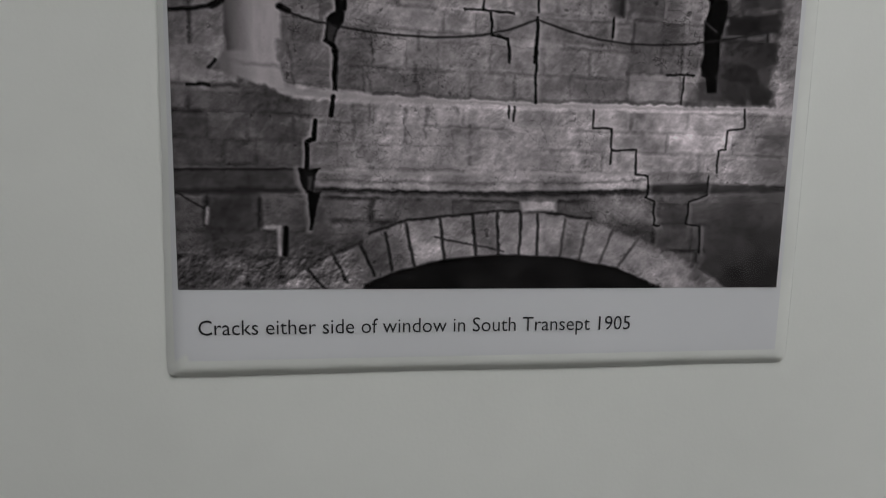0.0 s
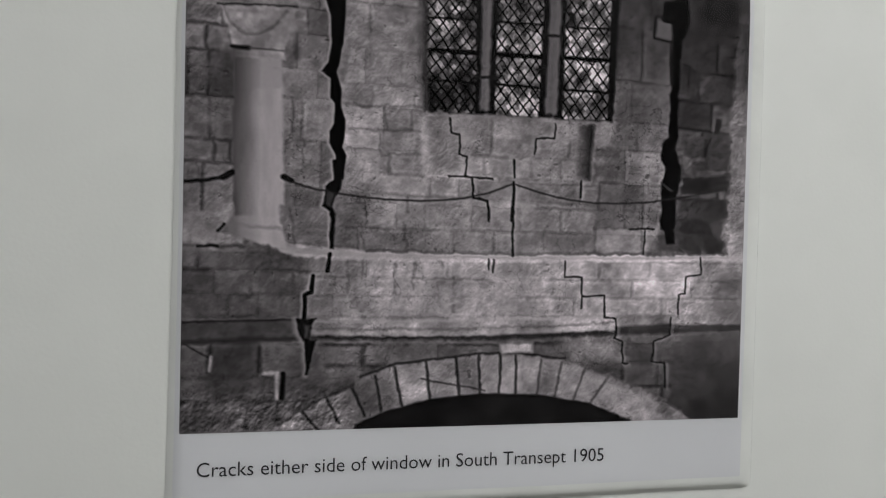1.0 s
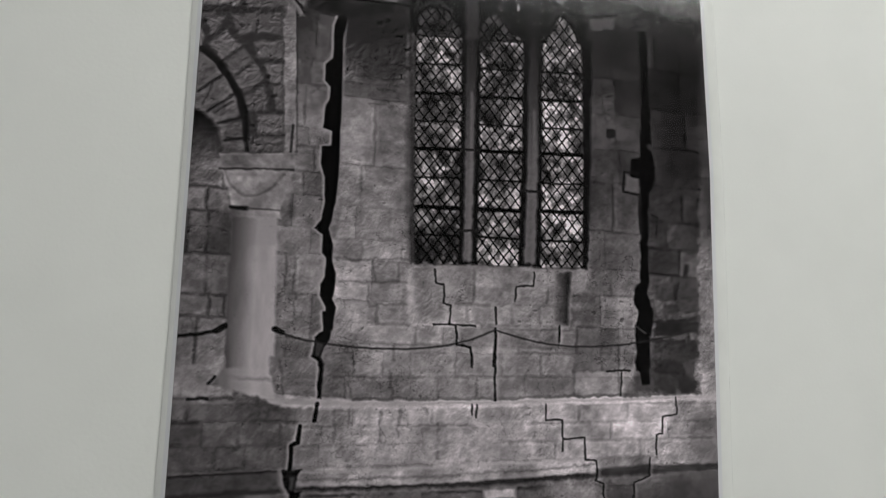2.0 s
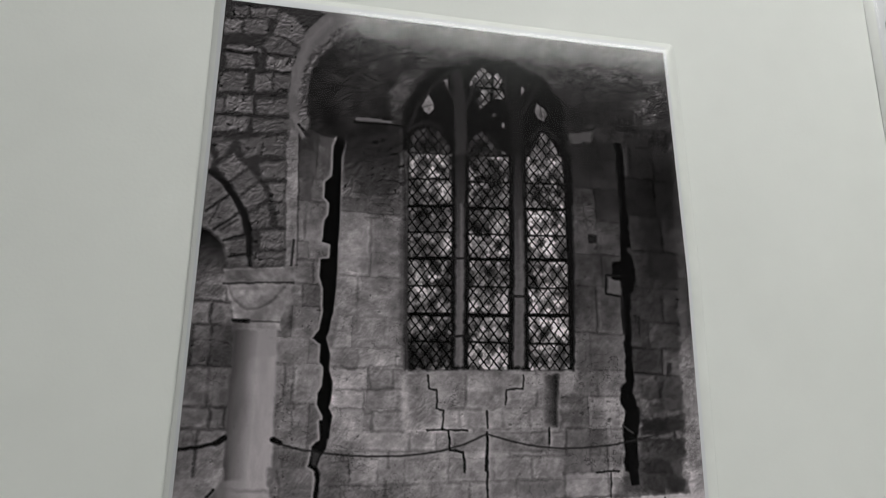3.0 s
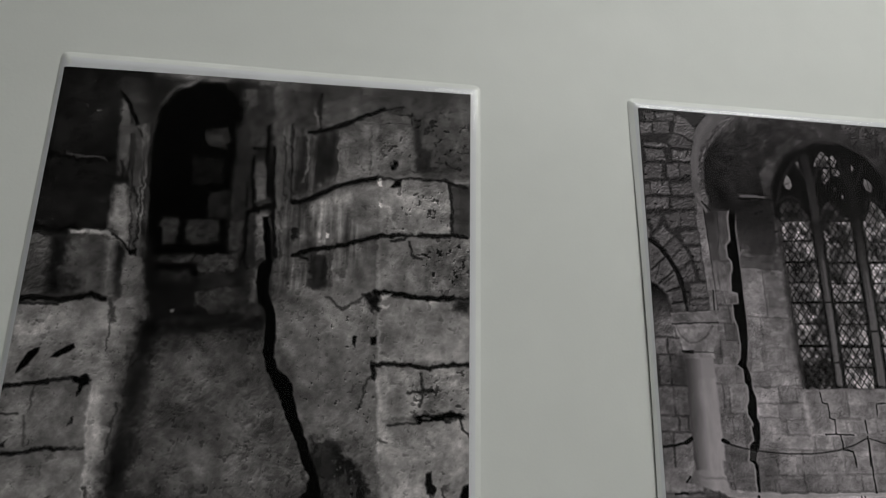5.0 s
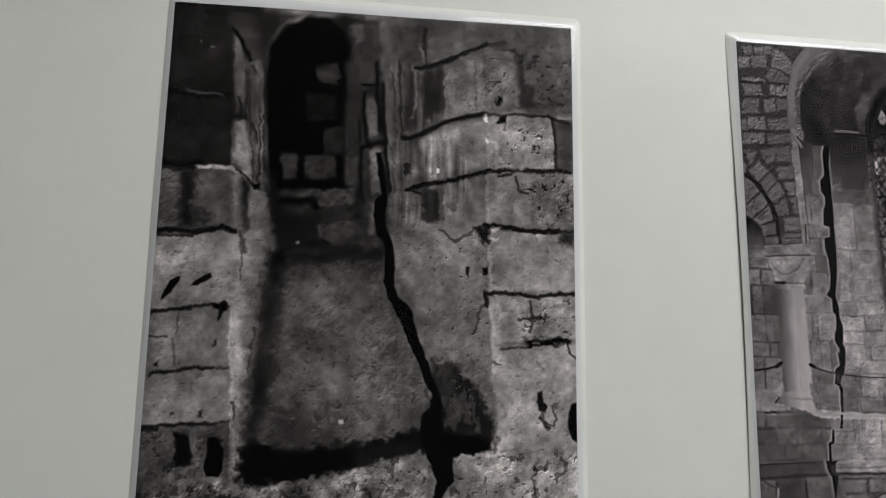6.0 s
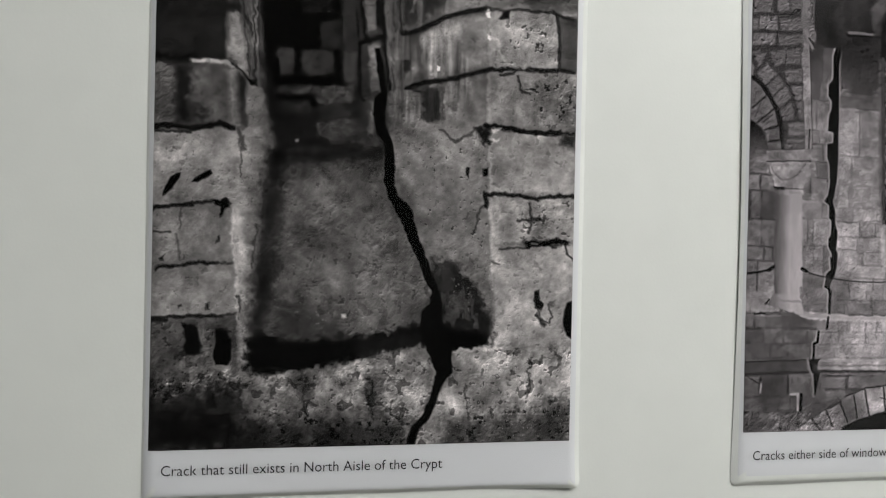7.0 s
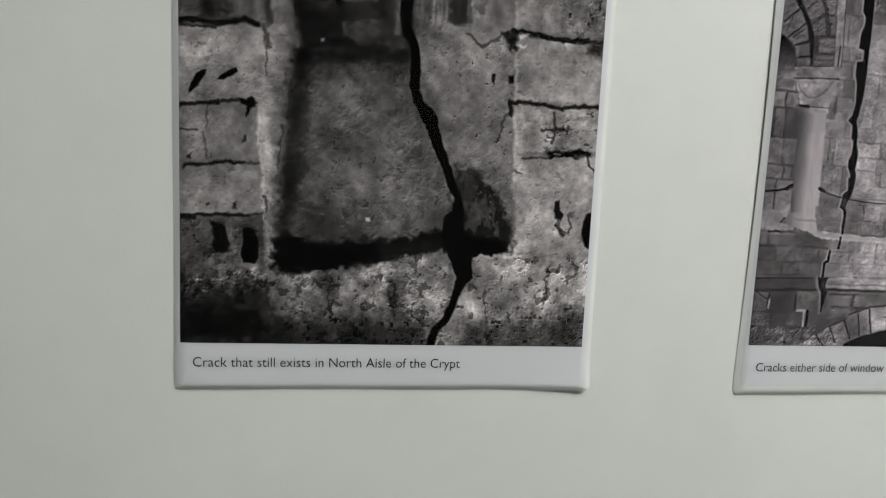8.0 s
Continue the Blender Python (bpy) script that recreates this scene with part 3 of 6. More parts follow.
    # moulding and the wall over the big arch
    p.fill([(-0.6, 230.3), (40.6, 229.2), (40.5, 236.8), (-0.9, 238.5)], 72, 1.0)
    p.fill([(-0.9, 238.5), (43.2, 237.7), (57.3, 251.3), (42.9, 268.2), (-2, 268.9)], 74, 1.2)
    p.stones([(-0.9, 238.5), (41.1, 237.7), (37.6, 267.2), (-2, 268.9)], [(15.7, 237.6), (15.4, 249.5), (15.2, 258)], [(9.7, 244.5), (25.7, 244.3), (11.9, 253.5), (27.3, 253.4)], 0.35, 0.12, 1.0, seed=9)
    p.fill([(40.5, 237.2), (105.5, 237.8), (155.1, 235.6), (206.2, 233.6), (209.8, 271), (168, 270.8), (125.4, 246.8), (71.9, 247.4), (50.1, 253.2)], 84, 1.5)
    p.stones([(43.2, 237.7), (105.5, 238.4), (155.2, 236.6), (204.1, 234.7), (206.5, 260.5), (175.8, 260.5), (125.3, 243.9), (71.9, 246.5), (50.1, 252.3)], [(68.1, 238.5), (68.2, 245.9), (166.3, 246.3), (166.9, 255.4)], [(60, 242.9), (60.9, 242.9), (86.7, 241.6), (143.2, 240.7), (157.6, 241.5), (169.8, 242.3)], 0.35, 0.10, 0.9, seed=10)
    p.fill([(133.9, 236), (155.3, 237.5), (157.9, 246.4), (137.4, 245.1)], 112, 3.0, 1.5)
    p.fill([(176.1, 236.2), (206.3, 234.6), (209.7, 270), (174.4, 269.8)], p.fade(86, 44, (185, 232), (205, 262)), 3.0, 2.0)
    p.fill([(40.5, 236.8), (79.1, 237), (105.5, 237.5), (154.1, 235.6), (206.2, 233.6), (205.9, 230.6), (155, 232.6), (105.4, 235.2), (68.1, 235.4), (40.6, 235)], 56, 0.7, 0.5)
    p.fill([(42.5, 230.1), (95.8, 229.7), (124.6, 229.1), (153.7, 228.4), (154, 233.4), (105.4, 235.2), (82.8, 235.6), (43.2, 234.9)], 122, 0.5, 0.25)
    p.fill([(63.6, 230.5), (79, 230.9), (79.1, 235), (66.3, 235.2)], 138, 0.8, 0.6)
    p.fill([(124.6, 229.1), (152.7, 228.8), (152.9, 233.1), (124.9, 234.4)], 138, 1.0, 0.6)
    p.line([(43.2, 232.8), (86.5, 233.1), (124.8, 232.1), (152.8, 230.7)], 0.7, 92, 0.5, 0.6, 0.7)
    p.fill([(154.6, 227.8), (205.5, 226.5), (205.9, 231.2), (155, 232.6)], 112, 0.8)
    p.line([(155, 233), (175.8, 231.8), (206.1, 233.2)], 1.4, 62, 0.7)
    p.line([(-0.6, 230.6), (38, 229.7)], 0.8, 50)
    p.line([(-0.8, 237.6), (37.9, 236)], 1.6, 50, 0.8)
    # big arch
    p.fill([(27, 269.1), (43, 258.8), (57.3, 252.8), (71.9, 246.5), (86.7, 243.8), (101.8, 242.5), (117.4, 243), (134.3, 245.1), (156.2, 252.5), (175.9, 261.5), (187.4, 269.9), (163.7, 269.7), (144.3, 261), (125.9, 257.8), (103.2, 256.7), (83.2, 258.7), (66.5, 263.5), (57.4, 269.2)], 108, 0.8, 0.6)
    p.fill([(68.2, 247.4), (105.7, 242.8), (129.3, 244.4), (150, 251.5), (167.4, 262.6), (176.6, 269.8), (163.7, 269.1), (144.4, 261.6), (125.9, 257.8), (103.2, 256.7), (83.2, 258.7), (72, 261)], 124, 2.0, 1.0)
    for k, joint in enumerate(([(39.4, 260.7), (45.6, 268.6)], [(47.5, 255.5), (52.8, 266.3)], [(57, 253.2), (61.4, 264.1)], [(65.1, 249.7), (67.4, 262.2)], [(71.5, 247), (74.4, 260.6)], [(82.6, 245), (84.5, 258.7)], [(93.5, 243.3), (95, 257.3)], [(101.8, 242.8), (102.5, 256.7)], [(109.9, 242.7), (109.7, 256.9)], [(115.8, 243), (115.9, 257)], [(125.3, 244.5), (123.9, 257.8)], [(133.3, 245.5), (130.8, 258.6)], [(142.6, 247.6), (138.1, 260.2)], [(152, 250.5), (144.8, 261.4)], [(161.6, 254.8), (152.8, 264.2)], [(172.6, 260.5), (160.4, 267.7)])):
        p.line(joint, 0.9, 56 if k < 10 else 84, 0.4, 0.3)
    for k, dark in enumerate(([(57.3, 253.5), (65.1, 250.3), (66.9, 261.8), (61, 263.7)], [(93.9, 244.1), (101.5, 243.2), (102.3, 256.7), (95, 257.1)], [(125.7, 244.8), (133, 245.9), (130.3, 258.2), (124.3, 257.6)])):
        p.scale(dark, 0.86, 1.0)
    p.scale([(72.3, 247), (82.6, 245.4), (84.2, 258.3), (74.8, 260.3)], 1.14, 1.0)
    p.line([(60, 249.8), (71.9, 245.5), (101.8, 242.1), (117.3, 241.9), (134.3, 244.3)], 0.8, 50, 0.4)
    p.line([(32.3, 266.3), (43, 259.2), (57.3, 252.8)], 1.2, 62, 0.6)
    p.fill([(109.4, 238.7), (122.1, 238.5), (122.2, 241.4), (110.5, 242)], 138, 0.8, 0.6)
    p.line([(81.2, 251.1), (104.2, 255.7)], 0.5, 62, 0.4)
    p.fill([(58.3, 267.1), (66.5, 263.3), (83.2, 258.7), (103.2, 256.7), (125.9, 257.8), (144.4, 261.4), (164.8, 269.8), (57.4, 270.2)], 22 + 16 * p.cloud(10.0, 64), 0.5, 0.2)
    p.fill([(156.4, 255.5), (170.5, 260.5), (175.5, 269.8), (164.8, 269.8), (152.7, 262.6)], 138, 2.0, 1.5)
    # left foot of the wall
    p.blotch(0.22, 6.0, 71, p.area([(-1.6, 257.2), (50.1, 255.1), (57.4, 269.2), (-2, 268.9)], 3.0))
    p.relief(0.12, 2.2, 72, p.area([(-1.5, 255.4), (53.7, 255), (57.4, 269.2), (-2, 268.9)], 4.0))
    p.line([(27.4, 248.3), (31.7, 248.4), (31.9, 257)], 1.4, 122, 0.5)
    p.line([(33.8, 248.7), (33.5, 257)], 1.6, 26, 0.4)
    p.line([(10.2, 242.7), (9.9, 247.2)], 0.9, 140, 0.5)
    p.line([(1.1, 237.6), (4.8, 240.1), (9.2, 242.4)], 0.5, 46)
    # stones beside and beneath the cracks, softly parted
    for stone, tone in (([(178.8, 175.4), (190.7, 175.2), (191.4, 179.8), (179.4, 180.4)], 40), ([(192.1, 172.9), (198.7, 172.3), (198.5, 179.3), (192.4, 179.8)], 48), ([(178.4, 182.3), (188.3, 182.6), (187.7, 188.6), (178.8, 188.6)], 60), ([(189.3, 183.1), (198.4, 182.5), (197.7, 189.9), (189.2, 189.5)], 54), ([(178.7, 191.3), (191.6, 190.8), (192, 196.3), (178.7, 195.8)], 42), ([(178.1, 197.6), (188, 197.2), (187.9, 203), (178, 203)], 52), ([(189, 197.2), (196.5, 197.2), (195.9, 202.6), (189.4, 202.6)], 46), ([(183.6, 167.5), (189.7, 166.9), (190, 172.9), (184, 173)], 66), ([(190.9, 166.8), (198.8, 166.2), (198.2, 171.4), (191.6, 171.5)], 60), ([(179.8, 159.9), (187.3, 158.5), (187.7, 165.1), (180.2, 165.3)], 58), ([(191.9, 158.4), (199.1, 157.7), (198.9, 164.8), (192.2, 164.9)], 66)):
        p.fill(stone, tone, 1.0, 1.0, 0.8)
    for stone, tone in (([(144.8, 195.4), (162.7, 195.8), (162.2, 203.4), (145.3, 202.8)], 118), ([(143.4, 187.1), (156.1, 186.5), (155.6, 193.2), (143.9, 193.2)], 96), ([(143, 164.4), (153.8, 163.7), (153.8, 169.8), (143.4, 170.2)], 84), ([(143.4, 171.1), (155.2, 170.4), (155.2, 175.8), (143.4, 176)], 78), ([(157.6, 169.9), (170.2, 169.6), (169.2, 176.5), (157.6, 176.7)], 92), ([(156.6, 179.8), (169.1, 179.7), (168.6, 184.6), (156.6, 184.8)], 92), ([(87.5, 196.3), (98.1, 195.5), (98.7, 202.6), (88.1, 202.9)], 116), ([(121, 180.3), (127.4, 180.7), (127.4, 184.6), (121.5, 184.7)], 96), ([(65.4, 163.6), (78.9, 162.7), (79.5, 168.7), (66.3, 169.4)], 116), ([(53.5, 147.9), (61.7, 147.1), (62.3, 152.9), (54.2, 153.8)], 112), ([(63.7, 147), (77.5, 146), (77.8, 152.9), (64.4, 153)], 118), ([(106.7, 208.1), (120.5, 207.8), (120.1, 214.1), (107, 213.9)], 112), ([(86.8, 216.5), (103.7, 218.4), (103.4, 224.6), (87.4, 223.8)], 124), ([(25.9, 215), (41, 216.3), (40.6, 223.1), (26.4, 222.7)], 74), ([(9.4, 213.8), (22.1, 214), (22.6, 220.7), (9.8, 220.4)], 80)):
        p.fill(stone, tone, 1.2, 1.0, 0.55)
    for joint in ([(144.8, 194.3), (144.8, 204.1)], [(144.8, 194.8), (157.5, 194.3), (163.2, 195.4)], [(163.4, 195.8), (163.6, 204.2)], [(156.1, 186.1), (156.5, 194.3)], [(141.1, 204.1), (159.8, 204.2), (171.7, 204.1)], [(64.3, 162.3), (65.1, 170.7), (79.1, 170)], [(54.2, 162.2), (78.9, 161.9)], [(68.4, 171.7), (68.6, 178)], [(59.2, 195.5), (59.9, 203.6)], [(73.8, 195.1), (74.5, 203.7)], [(55.8, 153.7), (77.8, 153.3)], [(66.1, 154.2), (66.8, 161.8)], [(35, 191.6), (36.6, 203.5)], [(23.4, 203.4), (36.6, 204.4)], [(38.9, 167.2), (38.9, 175.4)], [(16.9, 174.8), (-0.5, 175.8)], [(5, 176.1), (5.4, 182)], [(10, 168), (10.8, 174.4)], [(0.9, 144.1), (13.7, 143.9)]):
        p.line(joint, 0.7, 66, 0.6, 0.7, 0.5)
    p.fill([(79.1, 156.5), (81.3, 156.4), (82.3, 177.1), (80.2, 177.1)], 132, 1.0, 0.6, 0.7)
    p.line([(115.7, 180.4), (115.6, 206.1)], 0.8, 112, 0.5, 0.3, 0.5)
    # surface of the stone
    p.curve(96, 1.18)
    soft_glass = p.area([(79.7, 58.2), (152, 53), (150.3, 154.6), (80.4, 154.6)], 1.0)
    p.mottle(0.42, 80, 1 - soft_glass)
    p.crackle(5.0, 186, 0.4, 0.6, 1 - soft_glass)
    p.crackle(6.0, 188, 0.15, 1.25, 1 - soft_glass)
    p.relief(0.018, 2.4, 82)
    p.relief(0.06, 3.4, 83, p.area([(-2.1, -2.9), (32.3, -1.2), (34.8, 121.3), (-4.8, 131.1)], 4.0))
    p.relief(0.09, 2.2, 84, p.area([(53.4, -0.7), (209.5, -2.7), (210.4, 53.3), (153.6, 34.9)], 6.0))
    p.relief(0.05, 3.0, 85, p.area([(183.6, 59.6), (211.3, 57.8), (202.5, 196.1), (171.4, 195)], 4.0))
    worn = np.clip(p.cloud(17.0, 240) * 2.6 - 0.8, 0, 1) * (1 - soft_glass)
    p.chisel(0.03, 3.6, 241, worn)
    shaded = p.area([(51, 50), (79, 52), (79, 86), (51, 84)], 3.0)
    p.chisel(0.1, 3.0, 244, shaded)
    p.chips(2.6, 245, 0.06, 0.5, shaded)
    p.chisel(0.022, 1.7, 242, 0.4 + 0.6 * worn)
    p.chips(2.2, 243, 0.02, 0.22, worn)
    # crisp lit edge of the ledge and moulding
    p.fill([(31.2, 202.5), (33.9, 203.7), (61.2, 205.5), (115.2, 205.7), (204.6, 204.1), (204.6, 205.9), (115.2, 207.6), (61.2, 207.6), (37.8, 206.9), (32.1, 204.9)], 138 + 24 * (p.cloud(6.0, 95) - 0.5), 0.8, 0.4, 0.85)
    p.line([(61.2, 205.1), (115.2, 205.4), (167.1, 204.3), (198.9, 203.9)], 0.6, 74, 0.4, 0.5, 0.5)
    p.line([(43.2, 230.4), (95.8, 229.9), (124.6, 229.2), (152.7, 228.6)], 0.9, 150, 0.6, 0.4, 0.6)
    p.line([(-0.8, 237.3), (37.9, 236.5)], 1.0, 46, 0.6, 0.4, 0.7)
    # column
    p.scale([(13, 139.7), (16.8, 139.6), (19.2, 189.4), (14.3, 189.2)], 0.85, 2.0)
    p.fill([(10, 116.8), (35.5, 115), (36.3, 121.3), (10.6, 122.5)], 104 + 14 * p.cloud(4.0, 65), 0.5)
    p.line([(10.6, 122.5), (36.1, 121.3)], 0.7, 58)
    p.line([(10.5, 117.3), (35.5, 115.2)], 0.7, 128)
    bell = [(11.5, 123.2), (35.9, 121.8), (34.6, 128.7), (32.3, 136.2), (15.7, 137), (14.1, 130.8)]
    p.fill(bell, 132 + 12 * (p.cloud(5.0, 66) - 0.5), 0.5)
    p.fill([(12.4, 123.6), (32.7, 123.2), (29.1, 128.8), (23.6, 132), (18.2, 132.1), (14.5, 128.1)], 118, 0.6)
    p.line([(12.4, 123.6), (15, 129), (19.5, 132.1), (24.2, 131.6), (29.1, 128.3), (32.7, 123.2)], 0.7, 98, 0.5)
    p.fill([(15.8, 138.3), (31.4, 138.2), (33, 189.9), (16.9, 189.3)], p.fade(68, 140, (16.5, 0), (25, 0)), 0.6, 0.2)
    p.fill([(15.5, 156.6), (30.6, 155.9), (31.4, 195.1), (16.8, 195.3)], p.fade(68, 142, (16.5, 0), (25, 0)), 0.6, 0.2)
    p.fill([(14.8, 136.6), (32.1, 136), (32.5, 139.8), (15.1, 140.1)], p.fade(80, 154, (16, 0), (23, 0)), 0.5)
    p.line([(15, 136.4), (20.7, 136.7)], 1.2, 38)
    p.line([(20.7, 136.7), (31.9, 136.9)], 0.6, 92)
    p.fill([(16.7, 193.4), (31.5, 193.7), (32.6, 198.1), (33.8, 201.1), (34, 204.9), (29.8, 204.5), (12.3, 199.9), (14.6, 196.3)], p.fade(82, 146, (13, 0), (26, 0)), 0.6, 0.6)
    p.line([(15, 196.7), (31.5, 198.1)], 0.8, 100, 0.8, 0.6, 0.7)
    p.line([(11.7, 199.3), (13.5, 197)], 0.9, 30)
    p.line([(5.2, 204.7), (11.6, 204.4)], 0.9, 35)
    p.mottle(0.55, 96, p.area([(9.5, 115.5), (36.1, 114.7), (37.7, 139.5), (11.8, 139.7)], 0.6))
    p.mottle(0.16, 97, p.area([(14.2, 150.6), (31.2, 149.7), (34, 205.1), (14.3, 205.2)], 0.6), (1.0, 3.0))
    # cracks
    main = [(50.6, 51.6), (50.3, 58.2), (48.6, 63.2), (48.6, 76.4), (45.9, 79.2), (45.9, 85.6), (47.9, 88), (47.9, 93.1), (46.3, 95.7), (46, 104.3), (49.3, 105.4), (49.1, 111), (45.9, 111.6), (45.8, 118.3), (47.4, 123.4), (47.5, 128), (47.9, 132.6), (46.9, 139.4), (44.5, 142.8), (47.7, 145), (47.6, 151.6), (49.2, 153.8), (49.1, 160.3), (47.8, 163.4), (47.6, 167.6), (49.9, 171.9), (50, 180.1)]
    back = [(52.5, 180.2), (53.4, 171.9), (51.9, 168.8), (52.6, 165.6), (52.8, 159.2), (51.3, 154.9), (51.4, 148.3), (49.3, 142.8), (50.5, 139.4), (51.5, 132.6), (52.3, 120.9), (52.1, 106.5), (52.3, 96.7), (52.2, 81.4), (51.9, 68.3), (53, 62.9), (53.6, 51.3)]
    p.line([(a - 0.5, b) for a, b in main], 0.9, 134, 0.45, 0.18, 0.8)
    p.fill(main + back, 13, 0.35, 0.18)
    low = [(49, 173.5), (49.2, 180.6), (46.7, 182.7), (46.5, 186.8), (45.4, 189.9), (48.4, 191.4), (48.5, 194.9), (48.4, 204.8)]
    p.line([(a - 0.4, b) for a, b in low], 1.0, 140, 0.5, 0.4, 0.85)
    p.fill(low + [(49.7, 204.8), (50.1, 192.2), (48.9, 189.8), (50, 186.1), (51.7, 184), (52.1, 177.5), (52.3, 173.4)], 18, 0.4, 0.4)
    p.fill([(47.1, 183.7), (49.7, 185.3), (48.5, 189.8), (46.5, 189.4)], 52, 0.5)
    p.line([(48.6, 206.6), (47.8, 212.5)], 1.3, 22, 0.3)
    p.line([(42.9, 214.1), (42.1, 220), (40, 220.8), (39.9, 229.4)], 2.2, 140, 0.6, 0.3, 0.7)
    p.line([(43, 214.1), (42.5, 220), (40.4, 221), (40.3, 229.4)], 1.4, 18, 0.3)
    p.line([(37, 229.3), (38, 235.1), (40.5, 238.6), (40.9, 249.6)], 1.8, 120, 0.6, 0.4, 0.7)
    p.fill([(37.7, 229.3), (44.3, 229.2), (42.5, 233.5), (41.8, 237.7), (39.7, 236.8), (38.3, 233.6)], 24, 0.4)
    p.fill([(40.6, 231.8), (42.5, 231.7), (41.4, 236.4), (40.2, 236.1)], 58, 0.6)
    p.fill([(40.5, 236.8), (44.6, 236.7), (42.8, 242.6), (41.8, 249.2), (41, 249.2)], 16, 0.4)
    right = [(175.1, 50.7), (178.1, 50.5), (177, 74.5), (178.1, 88.5), (177.5, 102.2), (180.4, 106.2), (180.5, 116), (177.6, 122), (176.8, 141.1), (176.4, 150.9), (177.2, 158.1), (175.6, 164), (178.7, 169.9), (177, 175.7), (175, 179.5), (176.2, 183.6), (174.5, 195.1), (170.9, 195), (170.9, 184.6), (170.7, 176.7), (172.7, 172.1), (170.4, 168.6), (170.5, 161.6), (172.9, 159.3), (173.6, 141.1), (173.1, 128.5), (173.8, 116.2), (168.8, 116.3), (170.2, 107.3), (173.7, 106.4), (175.2, 88.7), (175, 71.8)]
    p.fill(right, p.fade(30, 13, (0, 70), (0, 100)), 0.6, 0.6)
    p.fill([(172, 171.8), (178.7, 171.6), (176.9, 182.9), (176.5, 199.8), (173.2, 199.8), (172.2, 187.5), (171.2, 180.8)], 15, 0.5, 0.5)
    p.line([(173.2, 113.3), (166.6, 113.2), (166.1, 121.5), (172.1, 122.4)], 0.9, 30)
    p.fill([(167.5, 114.5), (173.2, 115.6), (172.7, 121.4), (167.3, 121)], 92, 0.5)
    p.line([(173.2, 122.4), (173.8, 138.6)], 1.4, 34, 0.5)
    p.line([(178.7, 130.5), (181.1, 131.5), (180.6, 138.6)], 0.9, 36)
    p.line([(170.7, 176.7), (175, 179.5)], 0.6, 60)
    upper = ([(89.4, 156.3), (89.9, 161.8), (92.9, 162.3), (92.9, 169.5), (95.9, 170.2), (95.1, 177.5)], [(89.4, 177.4), (105.5, 177.8)], [(128.5, 156.5), (128, 161.8), (121.4, 162.2), (120.7, 167.8)], [(113.2, 170.5), (113.3, 176.7)], [(113.2, 178.6), (112.6, 192.8)], [(139, 177.7), (138.9, 183.2)], [(97.9, 178.2), (98.3, 184.8), (103.8, 185.8), (104.6, 192.5)])
    lower = ([(97.9, 178.3), (98.5, 185.3), (103.6, 185.8), (104.2, 193.4)], [(113.2, 178.9), (113.4, 205.7)], [(139.1, 177.2), (139, 183.7)], [(133.8, 207.4), (133.7, 213.2), (140.2, 213.4), (140.3, 225.2)], [(140.6, 220.6), (149.3, 220.4), (149.4, 228.7), (153.9, 229.3), (154.6, 233.6), (153.6, 236.6)], [(153.6, 236.6), (156.8, 238.1), (157.1, 246), (159.2, 246.4)], [(187.8, 205.3), (188.1, 211.8), (181.8, 212.8), (181.7, 219.2), (179, 219.9), (179.2, 227.2)], [(176.1, 228.6), (176, 235.2), (169.5, 237.9), (169, 245.3)], [(169, 245.7), (174.3, 246.5), (174.6, 255.8)], [(158.8, 194.8), (168.2, 194.3)], [(164.7, 195.4), (164.3, 204.3)], [(104.5, 207.3), (104.8, 210.9)], [(106.4, 207.6), (106.4, 212)])
    for k, crack in enumerate(upper + lower):
        p.line([(a + 0.9, b + 0.5) for a, b in crack], 0.9, 142, 0.6, 0.3, 0.35)
        p.line(crack, 0.8 if k in (3, 4, 8) else 0.6, 30, 0.3, 0.35)
    for rope in ([(32.9, 180.4), (36.8, 182.3), (43.1, 183.9), (51.5, 185.2), (60, 186.3), (70.7, 186.8), (79.5, 186.7), (88.4, 186.2), (95.1, 185.3), (104.3, 182.9), (113.2, 179.3)], [(113.2, 179.3), (125.4, 182.8), (135, 184.6), (144.7, 185.3), (154.6, 185.2), (164.8, 184.4), (180.5, 181.9), (196.9, 178)]):
        p.line(rope, 0.55, 40, 0.35, 0.15)
    p.line([(-0.9, 182.9), (6.8, 182.4), (11.6, 181.4), (15.9, 179.3)], 1.2, 28, 0.4)
    p.line([(12.9, 181), (15.9, 179.3)], 2.0, 28, 0.4)
    p.line([(32.5, 180.2), (35.1, 181.3)], 1.8, 30, 0.4)
    # rough blocks beside the rib, each with its own face
    p.fill([(-1.8, -1.2), (42.9, 0.8), (33.2, 14), (29.2, 30.4), (30.2, 61.9), (-0.1, 64.2)], 50, 0.8, 0.8)
